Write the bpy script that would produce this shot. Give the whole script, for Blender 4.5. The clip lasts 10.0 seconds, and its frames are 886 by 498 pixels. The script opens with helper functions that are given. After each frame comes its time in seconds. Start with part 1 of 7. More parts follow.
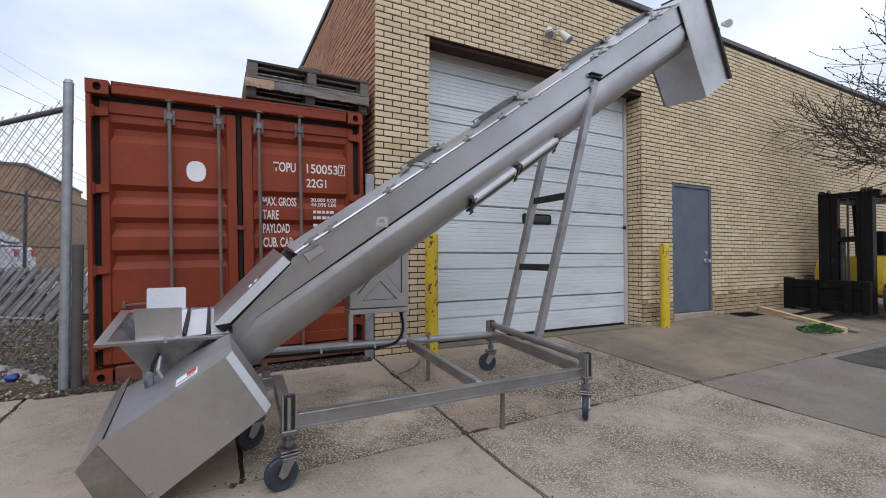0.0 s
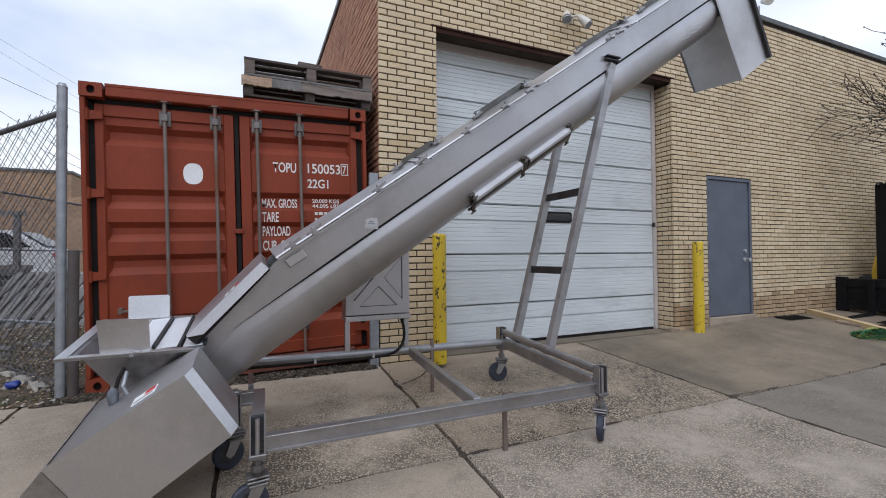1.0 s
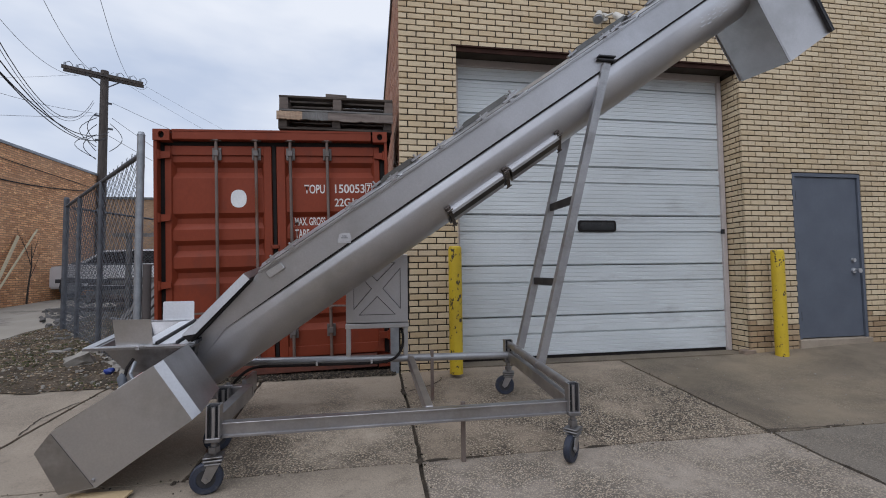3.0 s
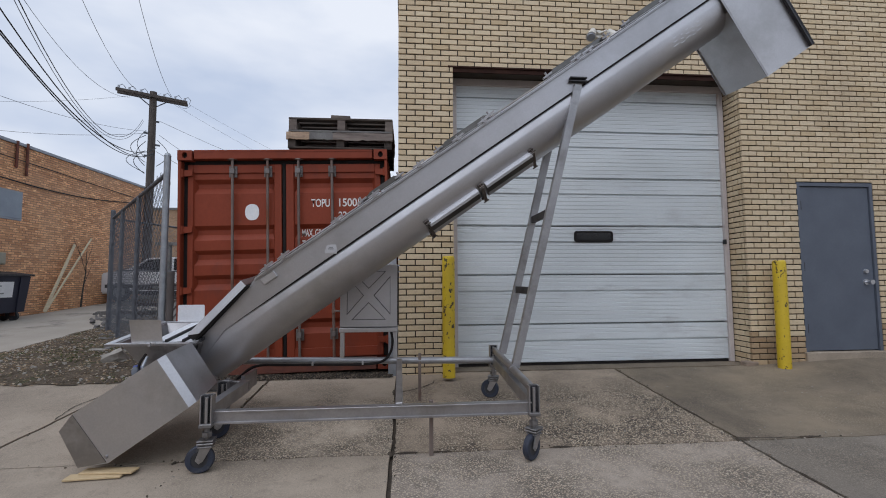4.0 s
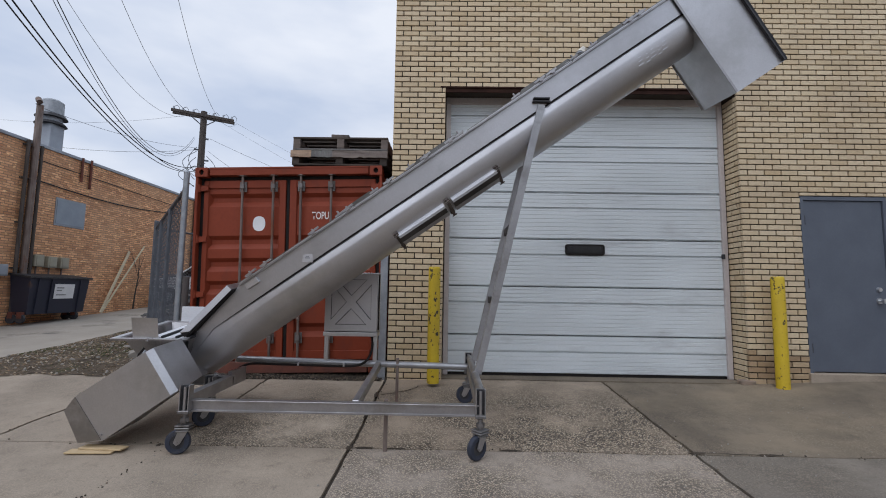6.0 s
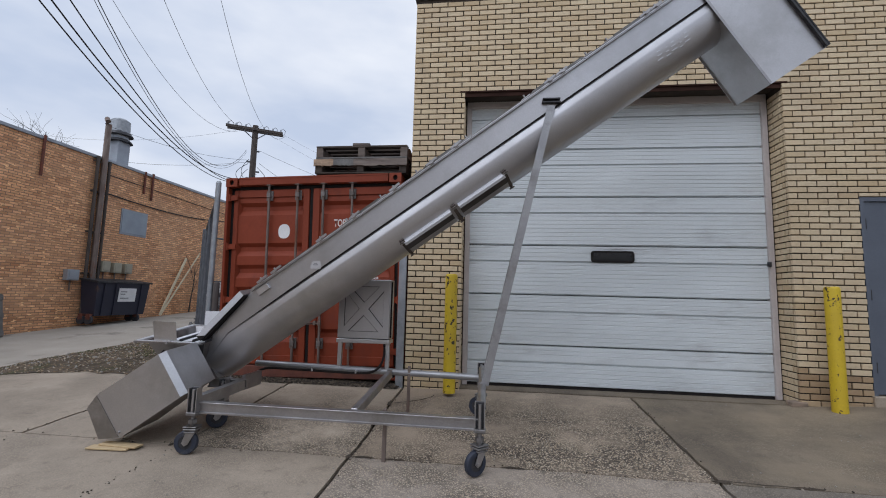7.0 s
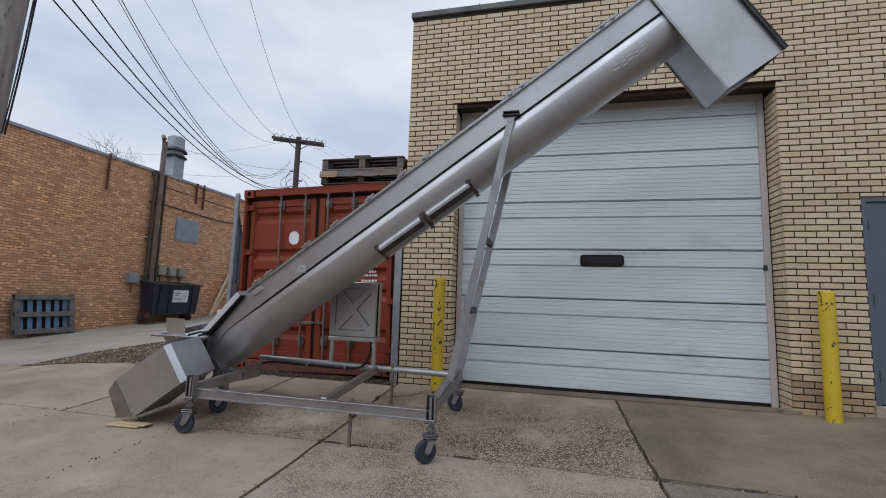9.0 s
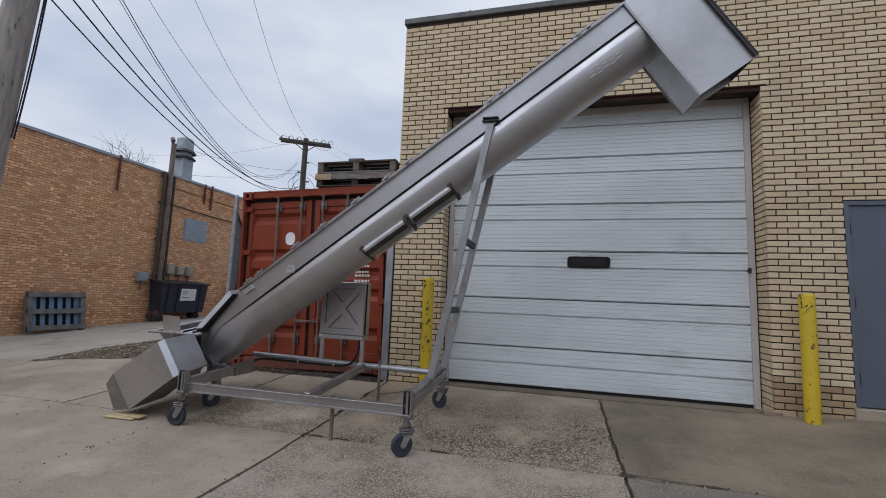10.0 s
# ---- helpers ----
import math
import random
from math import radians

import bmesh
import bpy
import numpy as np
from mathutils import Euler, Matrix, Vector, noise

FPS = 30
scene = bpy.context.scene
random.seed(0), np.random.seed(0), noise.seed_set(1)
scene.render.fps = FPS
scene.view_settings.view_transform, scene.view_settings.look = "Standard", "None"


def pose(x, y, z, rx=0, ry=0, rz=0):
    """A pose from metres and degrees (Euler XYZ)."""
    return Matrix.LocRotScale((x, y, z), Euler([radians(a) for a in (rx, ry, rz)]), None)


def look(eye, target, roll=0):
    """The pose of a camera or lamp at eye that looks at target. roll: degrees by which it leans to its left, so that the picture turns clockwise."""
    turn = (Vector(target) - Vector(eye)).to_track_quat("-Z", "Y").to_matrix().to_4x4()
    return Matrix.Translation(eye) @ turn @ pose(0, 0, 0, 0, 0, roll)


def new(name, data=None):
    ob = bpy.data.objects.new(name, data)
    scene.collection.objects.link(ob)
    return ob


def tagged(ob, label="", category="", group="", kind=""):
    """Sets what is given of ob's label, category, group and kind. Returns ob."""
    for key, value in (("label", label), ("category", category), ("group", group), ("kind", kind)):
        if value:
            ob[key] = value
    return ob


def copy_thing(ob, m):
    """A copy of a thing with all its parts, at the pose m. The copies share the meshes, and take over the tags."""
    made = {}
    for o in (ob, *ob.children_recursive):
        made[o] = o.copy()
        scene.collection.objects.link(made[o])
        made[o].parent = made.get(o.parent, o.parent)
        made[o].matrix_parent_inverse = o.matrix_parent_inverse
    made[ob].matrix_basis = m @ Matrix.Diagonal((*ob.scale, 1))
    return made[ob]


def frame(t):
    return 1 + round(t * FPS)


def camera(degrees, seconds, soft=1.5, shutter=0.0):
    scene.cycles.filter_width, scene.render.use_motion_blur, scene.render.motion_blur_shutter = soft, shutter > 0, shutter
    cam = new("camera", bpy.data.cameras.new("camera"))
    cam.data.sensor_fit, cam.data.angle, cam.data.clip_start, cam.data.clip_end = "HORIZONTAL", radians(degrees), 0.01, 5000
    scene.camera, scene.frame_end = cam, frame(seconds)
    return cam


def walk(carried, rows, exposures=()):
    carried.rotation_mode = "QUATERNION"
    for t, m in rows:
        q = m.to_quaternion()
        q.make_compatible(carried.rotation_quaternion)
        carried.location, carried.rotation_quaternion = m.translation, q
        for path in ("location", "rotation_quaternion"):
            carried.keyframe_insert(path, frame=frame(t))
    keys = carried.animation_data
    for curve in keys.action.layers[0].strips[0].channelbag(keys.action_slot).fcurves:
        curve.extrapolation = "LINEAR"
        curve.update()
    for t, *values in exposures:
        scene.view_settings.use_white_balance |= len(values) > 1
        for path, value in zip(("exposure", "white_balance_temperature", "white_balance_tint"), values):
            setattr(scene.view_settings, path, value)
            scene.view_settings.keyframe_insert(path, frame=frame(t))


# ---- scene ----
cam = camera(90.9, 10.0, soft=1.0)
PATH = [
    (0, (-2.17, -4.458, 1.219), (-1.239, -2.688, 1.258), -0.0),
    (0.5, (-2.051, -4.399, 1.23), (-1.15, -2.614, 1.26), -0.1),
    (1, (-1.839, -4.325, 1.248), (-1.036, -2.494, 1.284), -0.5),
    (1.5, (-1.608, -4.336, 1.239), (-0.936, -2.453, 1.3), -0.7),
    (2, (-1.337, -4.414, 1.257), (-0.791, -2.492, 1.334), -0.7),
    (2.5, (-1.152, -4.551, 1.23), (-0.722, -2.599, 1.315), -0.8),
    (4, (-0.552, -5.014, 1.231), (-0.384, -3.026, 1.368), -0.3),
    (4.5, (-0.432, -5.183, 1.207), (-0.307, -3.193, 1.367), -0.3),
    (5, (-0.283, -5.285, 1.209), (-0.198, -3.294, 1.388), -0.1),
    (6.5, (0.235, -5.237, 1.214), (0.116, -3.25, 1.411), 1.3),
    (7, (0.41, -5.17, 1.226), (0.167, -3.196, 1.442), 1.5),
    (7.5, (0.645, -5.135, 1.238), (0.295, -3.18, 1.468), 1.8),
    (8, (0.84, -5.15, 1.237), (0.431, -3.206, 1.469), 2.0),
    (8.5, (1.001, -5.232, 1.222), (0.558, -3.295, 1.45), 2.0),
    (9, (1.145, -5.323, 1.228), (0.684, -3.39, 1.454), 1.9),
    (9.5, (1.293, -5.365, 1.228), (0.809, -3.437, 1.455), 2.1),
    (10, (1.425, -5.386, 1.234), (0.92, -3.464, 1.46), 2.3),
]
EXPOSURES = [(0.0, 0.21), (1.5, 0.21), (2.5, -0.11), (4.5, -0.10), (6.5, -0.09), (8.0, -0.10), (9.0, -0.14), (10.0, -0.23)]
walk(cam, [(t, look(eye, target, roll)) for t, eye, target, roll in PATH], EXPOSURES)


# ---- world, sun, exposure ----
world = bpy.data.worlds.new("overcast_sky")
scene.world = world
world.use_nodes = True
wn, wl = world.node_tree.nodes, world.node_tree.links
wn.clear()
w_out = wn.new("ShaderNodeOutputWorld")
w_bg = wn.new("ShaderNodeBackground")
w_sky = wn.new("ShaderNodeTexSky")
w_sky.sky_type = "NISHITA"
w_sky.sun_disc = False
w_sky.sun_elevation, w_sky.sun_rotation = radians(48), radians(205)
w_sky.air_density, w_sky.dust_density = 1.6, 4.0
w_co = wn.new("ShaderNodeTexCoord")
w_map = wn.new("ShaderNodeMapping")
w_map.inputs["Scale"].default_value = (1.0, 1.0, 2.6)
w_noise = wn.new("ShaderNodeTexNoise")
w_noise.inputs["Scale"].default_value = 2.1
w_noise.inputs["Detail"].default_value = 5.0
w_noise.inputs["Roughness"].default_value = 0.5
w_ramp = wn.new("ShaderNodeValToRGB")
w_ramp.color_ramp.elements[0].position, w_ramp.color_ramp.elements[0].color = 0.35, (0.595, 0.69, 0.885, 1)
w_ramp.color_ramp.elements[1].position, w_ramp.color_ramp.elements[1].color = 0.62, (0.925, 0.975, 1.085, 1)
w_mul = wn.new("ShaderNodeMix")
w_mul.data_type = "RGBA"
w_mul.inputs["Factor"].default_value = 0.93
w_scale = wn.new("ShaderNodeMix")
w_scale.data_type, w_scale.blend_type = "RGBA", "MULTIPLY"
w_scale.inputs["Factor"].default_value = 1.0
w_scale.inputs["B"].default_value = (0.09, 0.09, 0.09, 1)
wl.new(w_co.outputs["Generated"], w_map.inputs["Vector"])
wl.new(w_map.outputs["Vector"], w_noise.inputs["Vector"])
wl.new(w_noise.outputs["Fac"], w_ramp.inputs["Fac"])
wl.new(w_sky.outputs["Color"], w_scale.inputs["A"])
wl.new(w_scale.outputs["Result"], w_mul.inputs["A"])
wl.new(w_ramp.outputs["Color"], w_mul.inputs["B"])
wl.new(w_mul.outputs["Result"], w_bg.inputs["Color"])
w_bg.inputs["Strength"].default_value = 1.0
wl.new(w_bg.outputs["Background"], w_out.inputs["Surface"])

sun = new("sun", bpy.data.lights.new("sun", "SUN"))
sun.data.energy, sun.data.angle, sun.data.color = 1.4, radians(60), (0.945, 0.99, 1.11)
sun.matrix_world = look((-6, -9, 14), (0, 0, 0))


# ---- materials ----
def nodes_of(name):
    m = bpy.data.materials.new(name)
    m.use_nodes = True
    nt = m.node_tree
    return m, nt, nt.nodes["Principled BSDF"]


def mix(nt, a, b, fac, blend="MIX"):
    n = nt.nodes.new("ShaderNodeMix")
    n.data_type, n.blend_type = "RGBA", blend
    for key, v in (("A", a), ("B", b), ("Factor", fac)):
        if hasattr(v, "is_linked"):
            nt.links.new(v, n.inputs[key])
        else:
            n.inputs[key].default_value = (*v, 1) if isinstance(v, tuple) else v
    return n.outputs["Result"]


def place(nt, stretch=(1, 1, 1)):
    g = nt.nodes.new("ShaderNodeNewGeometry")
    m = nt.nodes.new("ShaderNodeMapping")
    m.inputs["Scale"].default_value = stretch
    nt.links.new(g.outputs["Position"], m.inputs["Vector"])
    return m.outputs["Vector"]


def noise_fac(nt, scale, detail=4, lo=0.4, hi=0.6, stretch=(1, 1, 1), rough=0.55):
    n = nt.nodes.new("ShaderNodeTexNoise")
    n.inputs["Scale"].default_value, n.inputs["Detail"].default_value, n.inputs["Roughness"].default_value = scale, detail, rough
    nt.links.new(place(nt, stretch), n.inputs["Vector"])
    r = nt.nodes.new("ShaderNodeMapRange")
    r.inputs["From Min"].default_value, r.inputs["From Max"].default_value = lo, hi
    nt.links.new(n.outputs["Fac"], r.inputs["Value"])
    return r.outputs["Result"]


def bump(nt, b, height, strength, distance=0.01):
    n = nt.nodes.new("ShaderNodeBump")
    n.inputs["Strength"].default_value, n.inputs["Distance"].default_value = strength, distance
    nt.links.new(height, n.inputs["Height"])
    nt.links.new(n.outputs["Normal"], b.inputs["Normal"])


def surface(name, c1, c2, rough=0.6, metal=0.0, scale=6.0, fine=60.0, relief=0.15, stretch=(1, 1, 1), stain=None, stain_scale=1.5, stain_lo=0.55, stain_hi=0.7, rough2=None, dist=0.004):
    """Two colours mixed by a coarse and a fine grain, optional stains, fine relief."""
    m, nt, b = nodes_of(name)
    coarse = noise_fac(nt, scale, 5, 0.35, 0.65, stretch)
    grain = noise_fac(nt, fine, 3, 0.3, 0.7, stretch)
    col = mix(nt, c1, c2, coarse)
    dark = tuple(0.72 * (x + y) / 2 for x, y in zip(c1, c2))
    g2 = nt.nodes.new("ShaderNodeMath")
    g2.operation = "MULTIPLY"
    g2.inputs[1].default_value = 0.3
    nt.links.new(grain, g2.inputs[0])
    col = mix(nt, col, dark, g2.outputs[0])
    if stain:
        col = mix(nt, col, stain, noise_fac(nt, stain_scale, 6, stain_lo, stain_hi, stretch, 0.65))
    nt.links.new(col, b.inputs["Base Color"])
    b.inputs["Metallic"].default_value = metal
    r = nt.nodes.new("ShaderNodeMapRange")
    r.inputs["To Min"].default_value, r.inputs["To Max"].default_value = rough, rough2 if rough2 is not None else min(1, rough + 0.12)
    nt.links.new(coarse, r.inputs["Value"])
    nt.links.new(r.outputs["Result"], b.inputs["Roughness"])
    if relief:
        bump(nt, b, grain, relief, dist)
    return m


STEEL = surface("brushed_stainless", (0.585, 0.58, 0.59), (0.50, 0.495, 0.505), 0.36, 1.0, 2.2, 90, 0.05, (1, 1, 1), (0.36, 0.355, 0.35), 1.7, 0.5, 0.75, 0.5, 0.002)
STEEL_SIDE = surface("dull_side_sheet", (0.53, 0.525, 0.54), (0.465, 0.46, 0.472), 0.36, 1.0, 1.8, 90, 0.05, (1, 1, 1), (0.38, 0.375, 0.38), 1.3, 0.5, 0.75, 0.45, 0.002)
# near-black base colour stands in for the ground mirrored in the channel
RAIL_FACE = surface("channel_steel_dark_reflection", (0.13, 0.127, 0.128), (0.085, 0.082, 0.083), 0.28, 1.0, 6, 60, 0.06)
LATCH_DARK = surface("oily_brown_latch_steel", (0.12, 0.10, 0.09), (0.07, 0.058, 0.05), 0.4, 0.6, 9, 60, 0.1)
CAP_STEEL = surface("stained_cap_steel", (0.33, 0.31, 0.29), (0.24, 0.22, 0.20), 0.45, 0.8, 7, 60, 0.08, (1, 1, 1), (0.15, 0.125, 0.105), 5, 0.52, 0.7)
LEG_STEEL = surface("grey_leg_steel", (0.40, 0.405, 0.42), (0.31, 0.312, 0.325), 0.36, 0.6, 5, 80, 0.08, (1, 1, 1), (0.22, 0.215, 0.21), 4, 0.55, 0.75)
# base colour darkened to stand in for dim ground reflections; noise adds stains
HOPPER_STEEL = surface("darkened_stained_hopper_steel", (0.30, 0.295, 0.30), (0.20, 0.195, 0.195), 0.38, 1.0, 3, 80, 0.06, (1, 1, 1), (0.10, 0.095, 0.09), 3, 0.5, 0.7)
# pale base colour carries sky sheen on folded edges; the stencil marks share it
PALE_STRIP = surface("pale_sheen_steel_and_print", (0.62, 0.63, 0.66), (0.54, 0.55, 0.58), 0.45, 0.3, 3, 80, 0.03)
STEEL_TUBE = surface("blasted_stainless_tube", (0.56, 0.555, 0.57), (0.485, 0.48, 0.495), 0.36, 1.0, 1.6, 120, 0.05, (1, 1, 1), (0.38, 0.375, 0.375), 1.2, 0.52, 0.75, 0.52, 0.002)
STEEL_BRIGHT = surface("bright_stainless", (0.68, 0.69, 0.71), (0.60, 0.61, 0.63), 0.28, 0.9, 3, 80, 0.03)
STEEL_WHITE = surface("pale_sheet_steel", (0.74, 0.75, 0.78), (0.66, 0.68, 0.71), 0.45, 0.3, 3, 80, 0.03)
CASTER_STEEL = surface("greasy_caster_steel", (0.27, 0.262, 0.262), (0.17, 0.163, 0.16), 0.45, 0.85, 9, 80, 0.1, (1, 1, 1), (0.10, 0.088, 0.078), 12, 0.52, 0.7)
STEEL_FRAME = surface("dull_stainless_frame", (0.44, 0.43, 0.436), (0.33, 0.322, 0.328), 0.34, 0.9, 5, 80, 0.08, (1, 1, 1), (0.28, 0.27, 0.26), 4, 0.55, 0.75)
# darkened copy of the stainless, with shade in its base colour
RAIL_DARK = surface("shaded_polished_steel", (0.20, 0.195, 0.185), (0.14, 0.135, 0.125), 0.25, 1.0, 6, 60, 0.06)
DARK_STEEL = surface("dark_steel", (0.07, 0.07, 0.075), (0.045, 0.045, 0.05), 0.5, 0.6, 8, 60, 0.1)
# serves real rubber and also the painted shade of gaps and openings
DARK_GAP = surface("black_rubber_and_gap_shade", (0.016, 0.014, 0.014), (0.024, 0.021, 0.02), 0.7, 0, 12, 80, 0.2)
DARK_GAP.node_tree.nodes["Principled BSDF"].inputs["Specular IOR Level"].default_value = 0.1
RUBBER = surface("black_rubber", (0.02, 0.022, 0.028), (0.035, 0.037, 0.045), 0.65, 0, 15, 90, 0.2, stain=(0.09, 0.085, 0.075), stain_scale=9)
RUBBER_BLUE = surface("navy_polyurethane_tyre", (0.016, 0.022, 0.04), (0.03, 0.036, 0.055), 0.55, 0, 15, 90, 0.15, stain=(0.1, 0.095, 0.085), stain_scale=10, stain_lo=0.58)
CONT_RED = surface("oxide_red_container_paint", (0.238, 0.0435, 0.0185), (0.186, 0.034, 0.0140), 0.5, 0.0, 1.6, 50, 0.1, (1, 1, 0.6), (0.15, 0.035, 0.02), 3.2, 0.56, 0.72, 0.66)
CONT_RED.node_tree.nodes["Principled BSDF"].inputs["Specular IOR Level"].default_value = 0.25
CONT_RUST = surface("rusty_red_steel", (0.17, 0.05, 0.03), (0.10, 0.04, 0.03), 0.75, 0.0, 8, 60, 0.3)
BAR_STEEL = surface("weathered_locking_bar_steel", (0.215, 0.175, 0.155), (0.15, 0.11, 0.095), 0.55, 0.4, 7, 60, 0.1, (1, 1, 0.4), (0.16, 0.07, 0.04), 6, 0.55, 0.7)
GALV = surface("galvanised_steel", (0.36, 0.38, 0.41), (0.27, 0.29, 0.31), 0.5, 0.55, 9, 70, 0.08)
GALV_DARK = surface("weathered_galvanised_wire", (0.135, 0.147, 0.168), (0.095, 0.104, 0.120), 0.6, 0.4, 9, 70, 0.05)
YELLOW = surface("chipped_yellow_paint", (0.64, 0.46, 0.02), (0.56, 0.39, 0.025), 0.5, 0, 4, 60, 0.15, (1, 1, 0.7), (0.05, 0.038, 0.022), 19, 0.60, 0.61)
DOOR_WHITE = surface("dirty_white_door_steel", (0.675, 0.72, 0.74), (0.595, 0.635, 0.65), 0.45, 0, 1.3, 50, 0.04, (0.7, 1, 2.5), (0.42, 0.43, 0.44), 1.9, 0.56, 0.8)
JAMB_PAINT = surface("pinkish_grey_jamb_paint", (0.54, 0.49, 0.47), (0.47, 0.425, 0.41), 0.55, 0, 5, 50, 0.1)
LINTEL = surface("lintel_steel_and_recess_shade", (0.048, 0.022, 0.016), (0.03, 0.015, 0.012), 0.7, 0.0, 5, 50, 0.1)
LINTEL.node_tree.nodes["Principled BSDF"].inputs["Specular IOR Level"].default_value = 0.1
DOOR_BLUE = surface("blue_grey_door_paint", (0.105, 0.122, 0.155), (0.09, 0.105, 0.135), 0.45, 0, 2.5, 60, 0.04)
COPING = surface("dark_coping_metal", (0.13, 0.135, 0.135), (0.085, 0.088, 0.09), 0.55, 0.3, 4, 50, 0.1)
BLACK_GLASS = surface("black_glazing", (0.012, 0.013, 0.016), (0.016, 0.018, 0.02), 0.08, 0, 3, 50, 0.0)
BLACK_PAINT = surface("black_machine_paint", (0.006, 0.006, 0.007), (0.010, 0.010, 0.011), 0.45, 0.0, 6, 60, 0.1, stain=(0.03, 0.025, 0.022), stain_scale=5, stain_lo=0.62)
BLACK_PAINT.node_tree.nodes["Principled BSDF"].inputs["Specular IOR Level"].default_value = 0.15
LIFT_YELLOW = surface("forklift_yellow_paint", (0.62, 0.42, 0.03), (0.54, 0.36, 0.03), 0.4, 0, 4, 60, 0.05, stain=(0.2, 0.14, 0.03), stain_scale=6, stain_lo=0.62)
SLAT_GREY = surface("silvery_weathered_slats", (0.19, 0.183, 0.176), (0.115, 0.110, 0.105), 0.8, 0, 5, 60, 0.3, (1, 1, 1), (0.08, 0.075, 0.07), 4, 0.56, 0.7)
WOOD_OLD = surface("weathered_pallet_wood", (0.17, 0.135, 0.115), (0.10, 0.08, 0.07), 0.8, 0, 5, 70, 0.35, (0.6, 0.6, 3.0), (0.05, 0.042, 0.038), 5, 0.54, 0.7)
WOOD_WORN = surface("worn_split_wood", (0.33, 0.245, 0.18), (0.19, 0.15, 0.12), 0.8, 0, 6, 70, 0.35, (0.7, 2, 3.0), (0.09, 0.07, 0.06), 4, 0.56, 0.7)
WOOD_DARK = surface("dark_rotten_pallet_wood", (0.085, 0.066, 0.054), (0.05, 0.039, 0.033), 0.85, 0, 5, 70, 0.35, (0.6, 2.0, 3.0), (0.03, 0.025, 0.022), 5, 0.54, 0.7)
WOOD_GREY = surface("grey_brown_weathered_board", (0.23, 0.19, 0.165), (0.135, 0.108, 0.095), 0.85, 0, 6, 80, 0.4, (0.5, 2.0, 4.0), (0.06, 0.05, 0.045), 6, 0.55, 0.7)
WOOD_TORN = surface("freshly_torn_pine", (0.46, 0.33, 0.23), (0.33, 0.225, 0.155), 0.8, 0, 7, 80, 0.4, (0.6, 2.0, 4.0), (0.16, 0.11, 0.085), 5, 0.58, 0.72)
WOOD_NEW = surface("pale_new_timber", (0.55, 0.42, 0.25), (0.46, 0.34, 0.19), 0.7, 0, 6, 70, 0.2, (1, 1, 4), (0.3, 0.22, 0.13), 5, 0.6, 0.75)
BOARD_PALE = surface("pale_bleached_board", (0.72, 0.64, 0.46), (0.60, 0.51, 0.35), 0.75, 0, 6, 70, 0.2, (1, 1, 4))
POLE_WOOD = surface("weathered_pole_wood", (0.095, 0.078, 0.068), (0.055, 0.046, 0.042), 0.85, 0, 5, 50, 0.4, (4, 4, 0.5))
POLE_GREY = surface("grey_weathered_pole_wood", (0.37, 0.34, 0.315), (0.23, 0.21, 0.195), 0.85, 0, 7, 60, 0.6, (3, 3, 0.35), (0.05, 0.045, 0.04), 9, 0.6, 0.68)
WIRE = surface("black_cable", (0.035, 0.036, 0.04), (0.05, 0.052, 0.058), 0.6, 0, 5, 40, 0)
WIRE.node_tree.nodes["Principled BSDF"].inputs["Specular IOR Level"].default_value = 0.05
BLUE_BIN = surface("navy_dumpster_paint", (0.018, 0.02, 0.038), (0.028, 0.03, 0.05), 0.5, 0.1, 3, 50, 0.1, stain=(0.09, 0.05, 0.035), stain_scale=3, stain_lo=0.62)
WHITE_PAINT = surface("white_paint", (0.78, 0.79, 0.80), (0.70, 0.71, 0.72), 0.5, 0, 6, 70, 0.03)
WHITE_LETTER = surface("worn_white_lettering", (0.72, 0.70, 0.68), (0.60, 0.56, 0.53), 0.6, 0, 12, 120, 0.05)
RED_STICKER = surface("red_sticker", (0.55, 0.05, 0.05), (0.5, 0.045, 0.045), 0.4, 0, 8, 60, 0)
BAR_GREY = surface("faded_print", (0.25, 0.25, 0.26), (0.2, 0.2, 0.21), 0.5, 0, 8, 60, 0)
DIRT = surface("leaf_littered_dirt", (0.15, 0.112, 0.076), (0.062, 0.048, 0.033), 0.95, 0, 3.2, 28, 0.9, (1, 1, 1), (0.075, 0.08, 0.035), 1.6, 0.55, 0.7, None, 0.03)
PIT_DIRT = surface("dark_damp_dirt", (0.045, 0.036, 0.027), (0.075, 0.058, 0.042), 0.95, 0, 14, 60, 0.8)


def flecks(name, cols):
    """Loose bits, each in a shade of its own."""
    m, nt, b = nodes_of(name)
    ramp = nt.nodes.new("ShaderNodeValToRGB")
    ramp.color_ramp.interpolation = "CONSTANT"
    for k, c in enumerate(cols):
        e = ramp.color_ramp.elements.new(k / len(cols)) if k else ramp.color_ramp.elements[0]
        e.color = (*c, 1)
    nt.links.new(nt.nodes.new("ShaderNodeNewGeometry").outputs["Random Per Island"], ramp.inputs["Fac"])
    nt.links.new(mix(nt, ramp.outputs["Color"], tuple(0.5 * x for x in cols[0]), noise_fac(nt, 60, 3, 0.5, 0.8)), b.inputs["Base Color"])
    b.inputs["Roughness"].default_value = 0.9
    return m


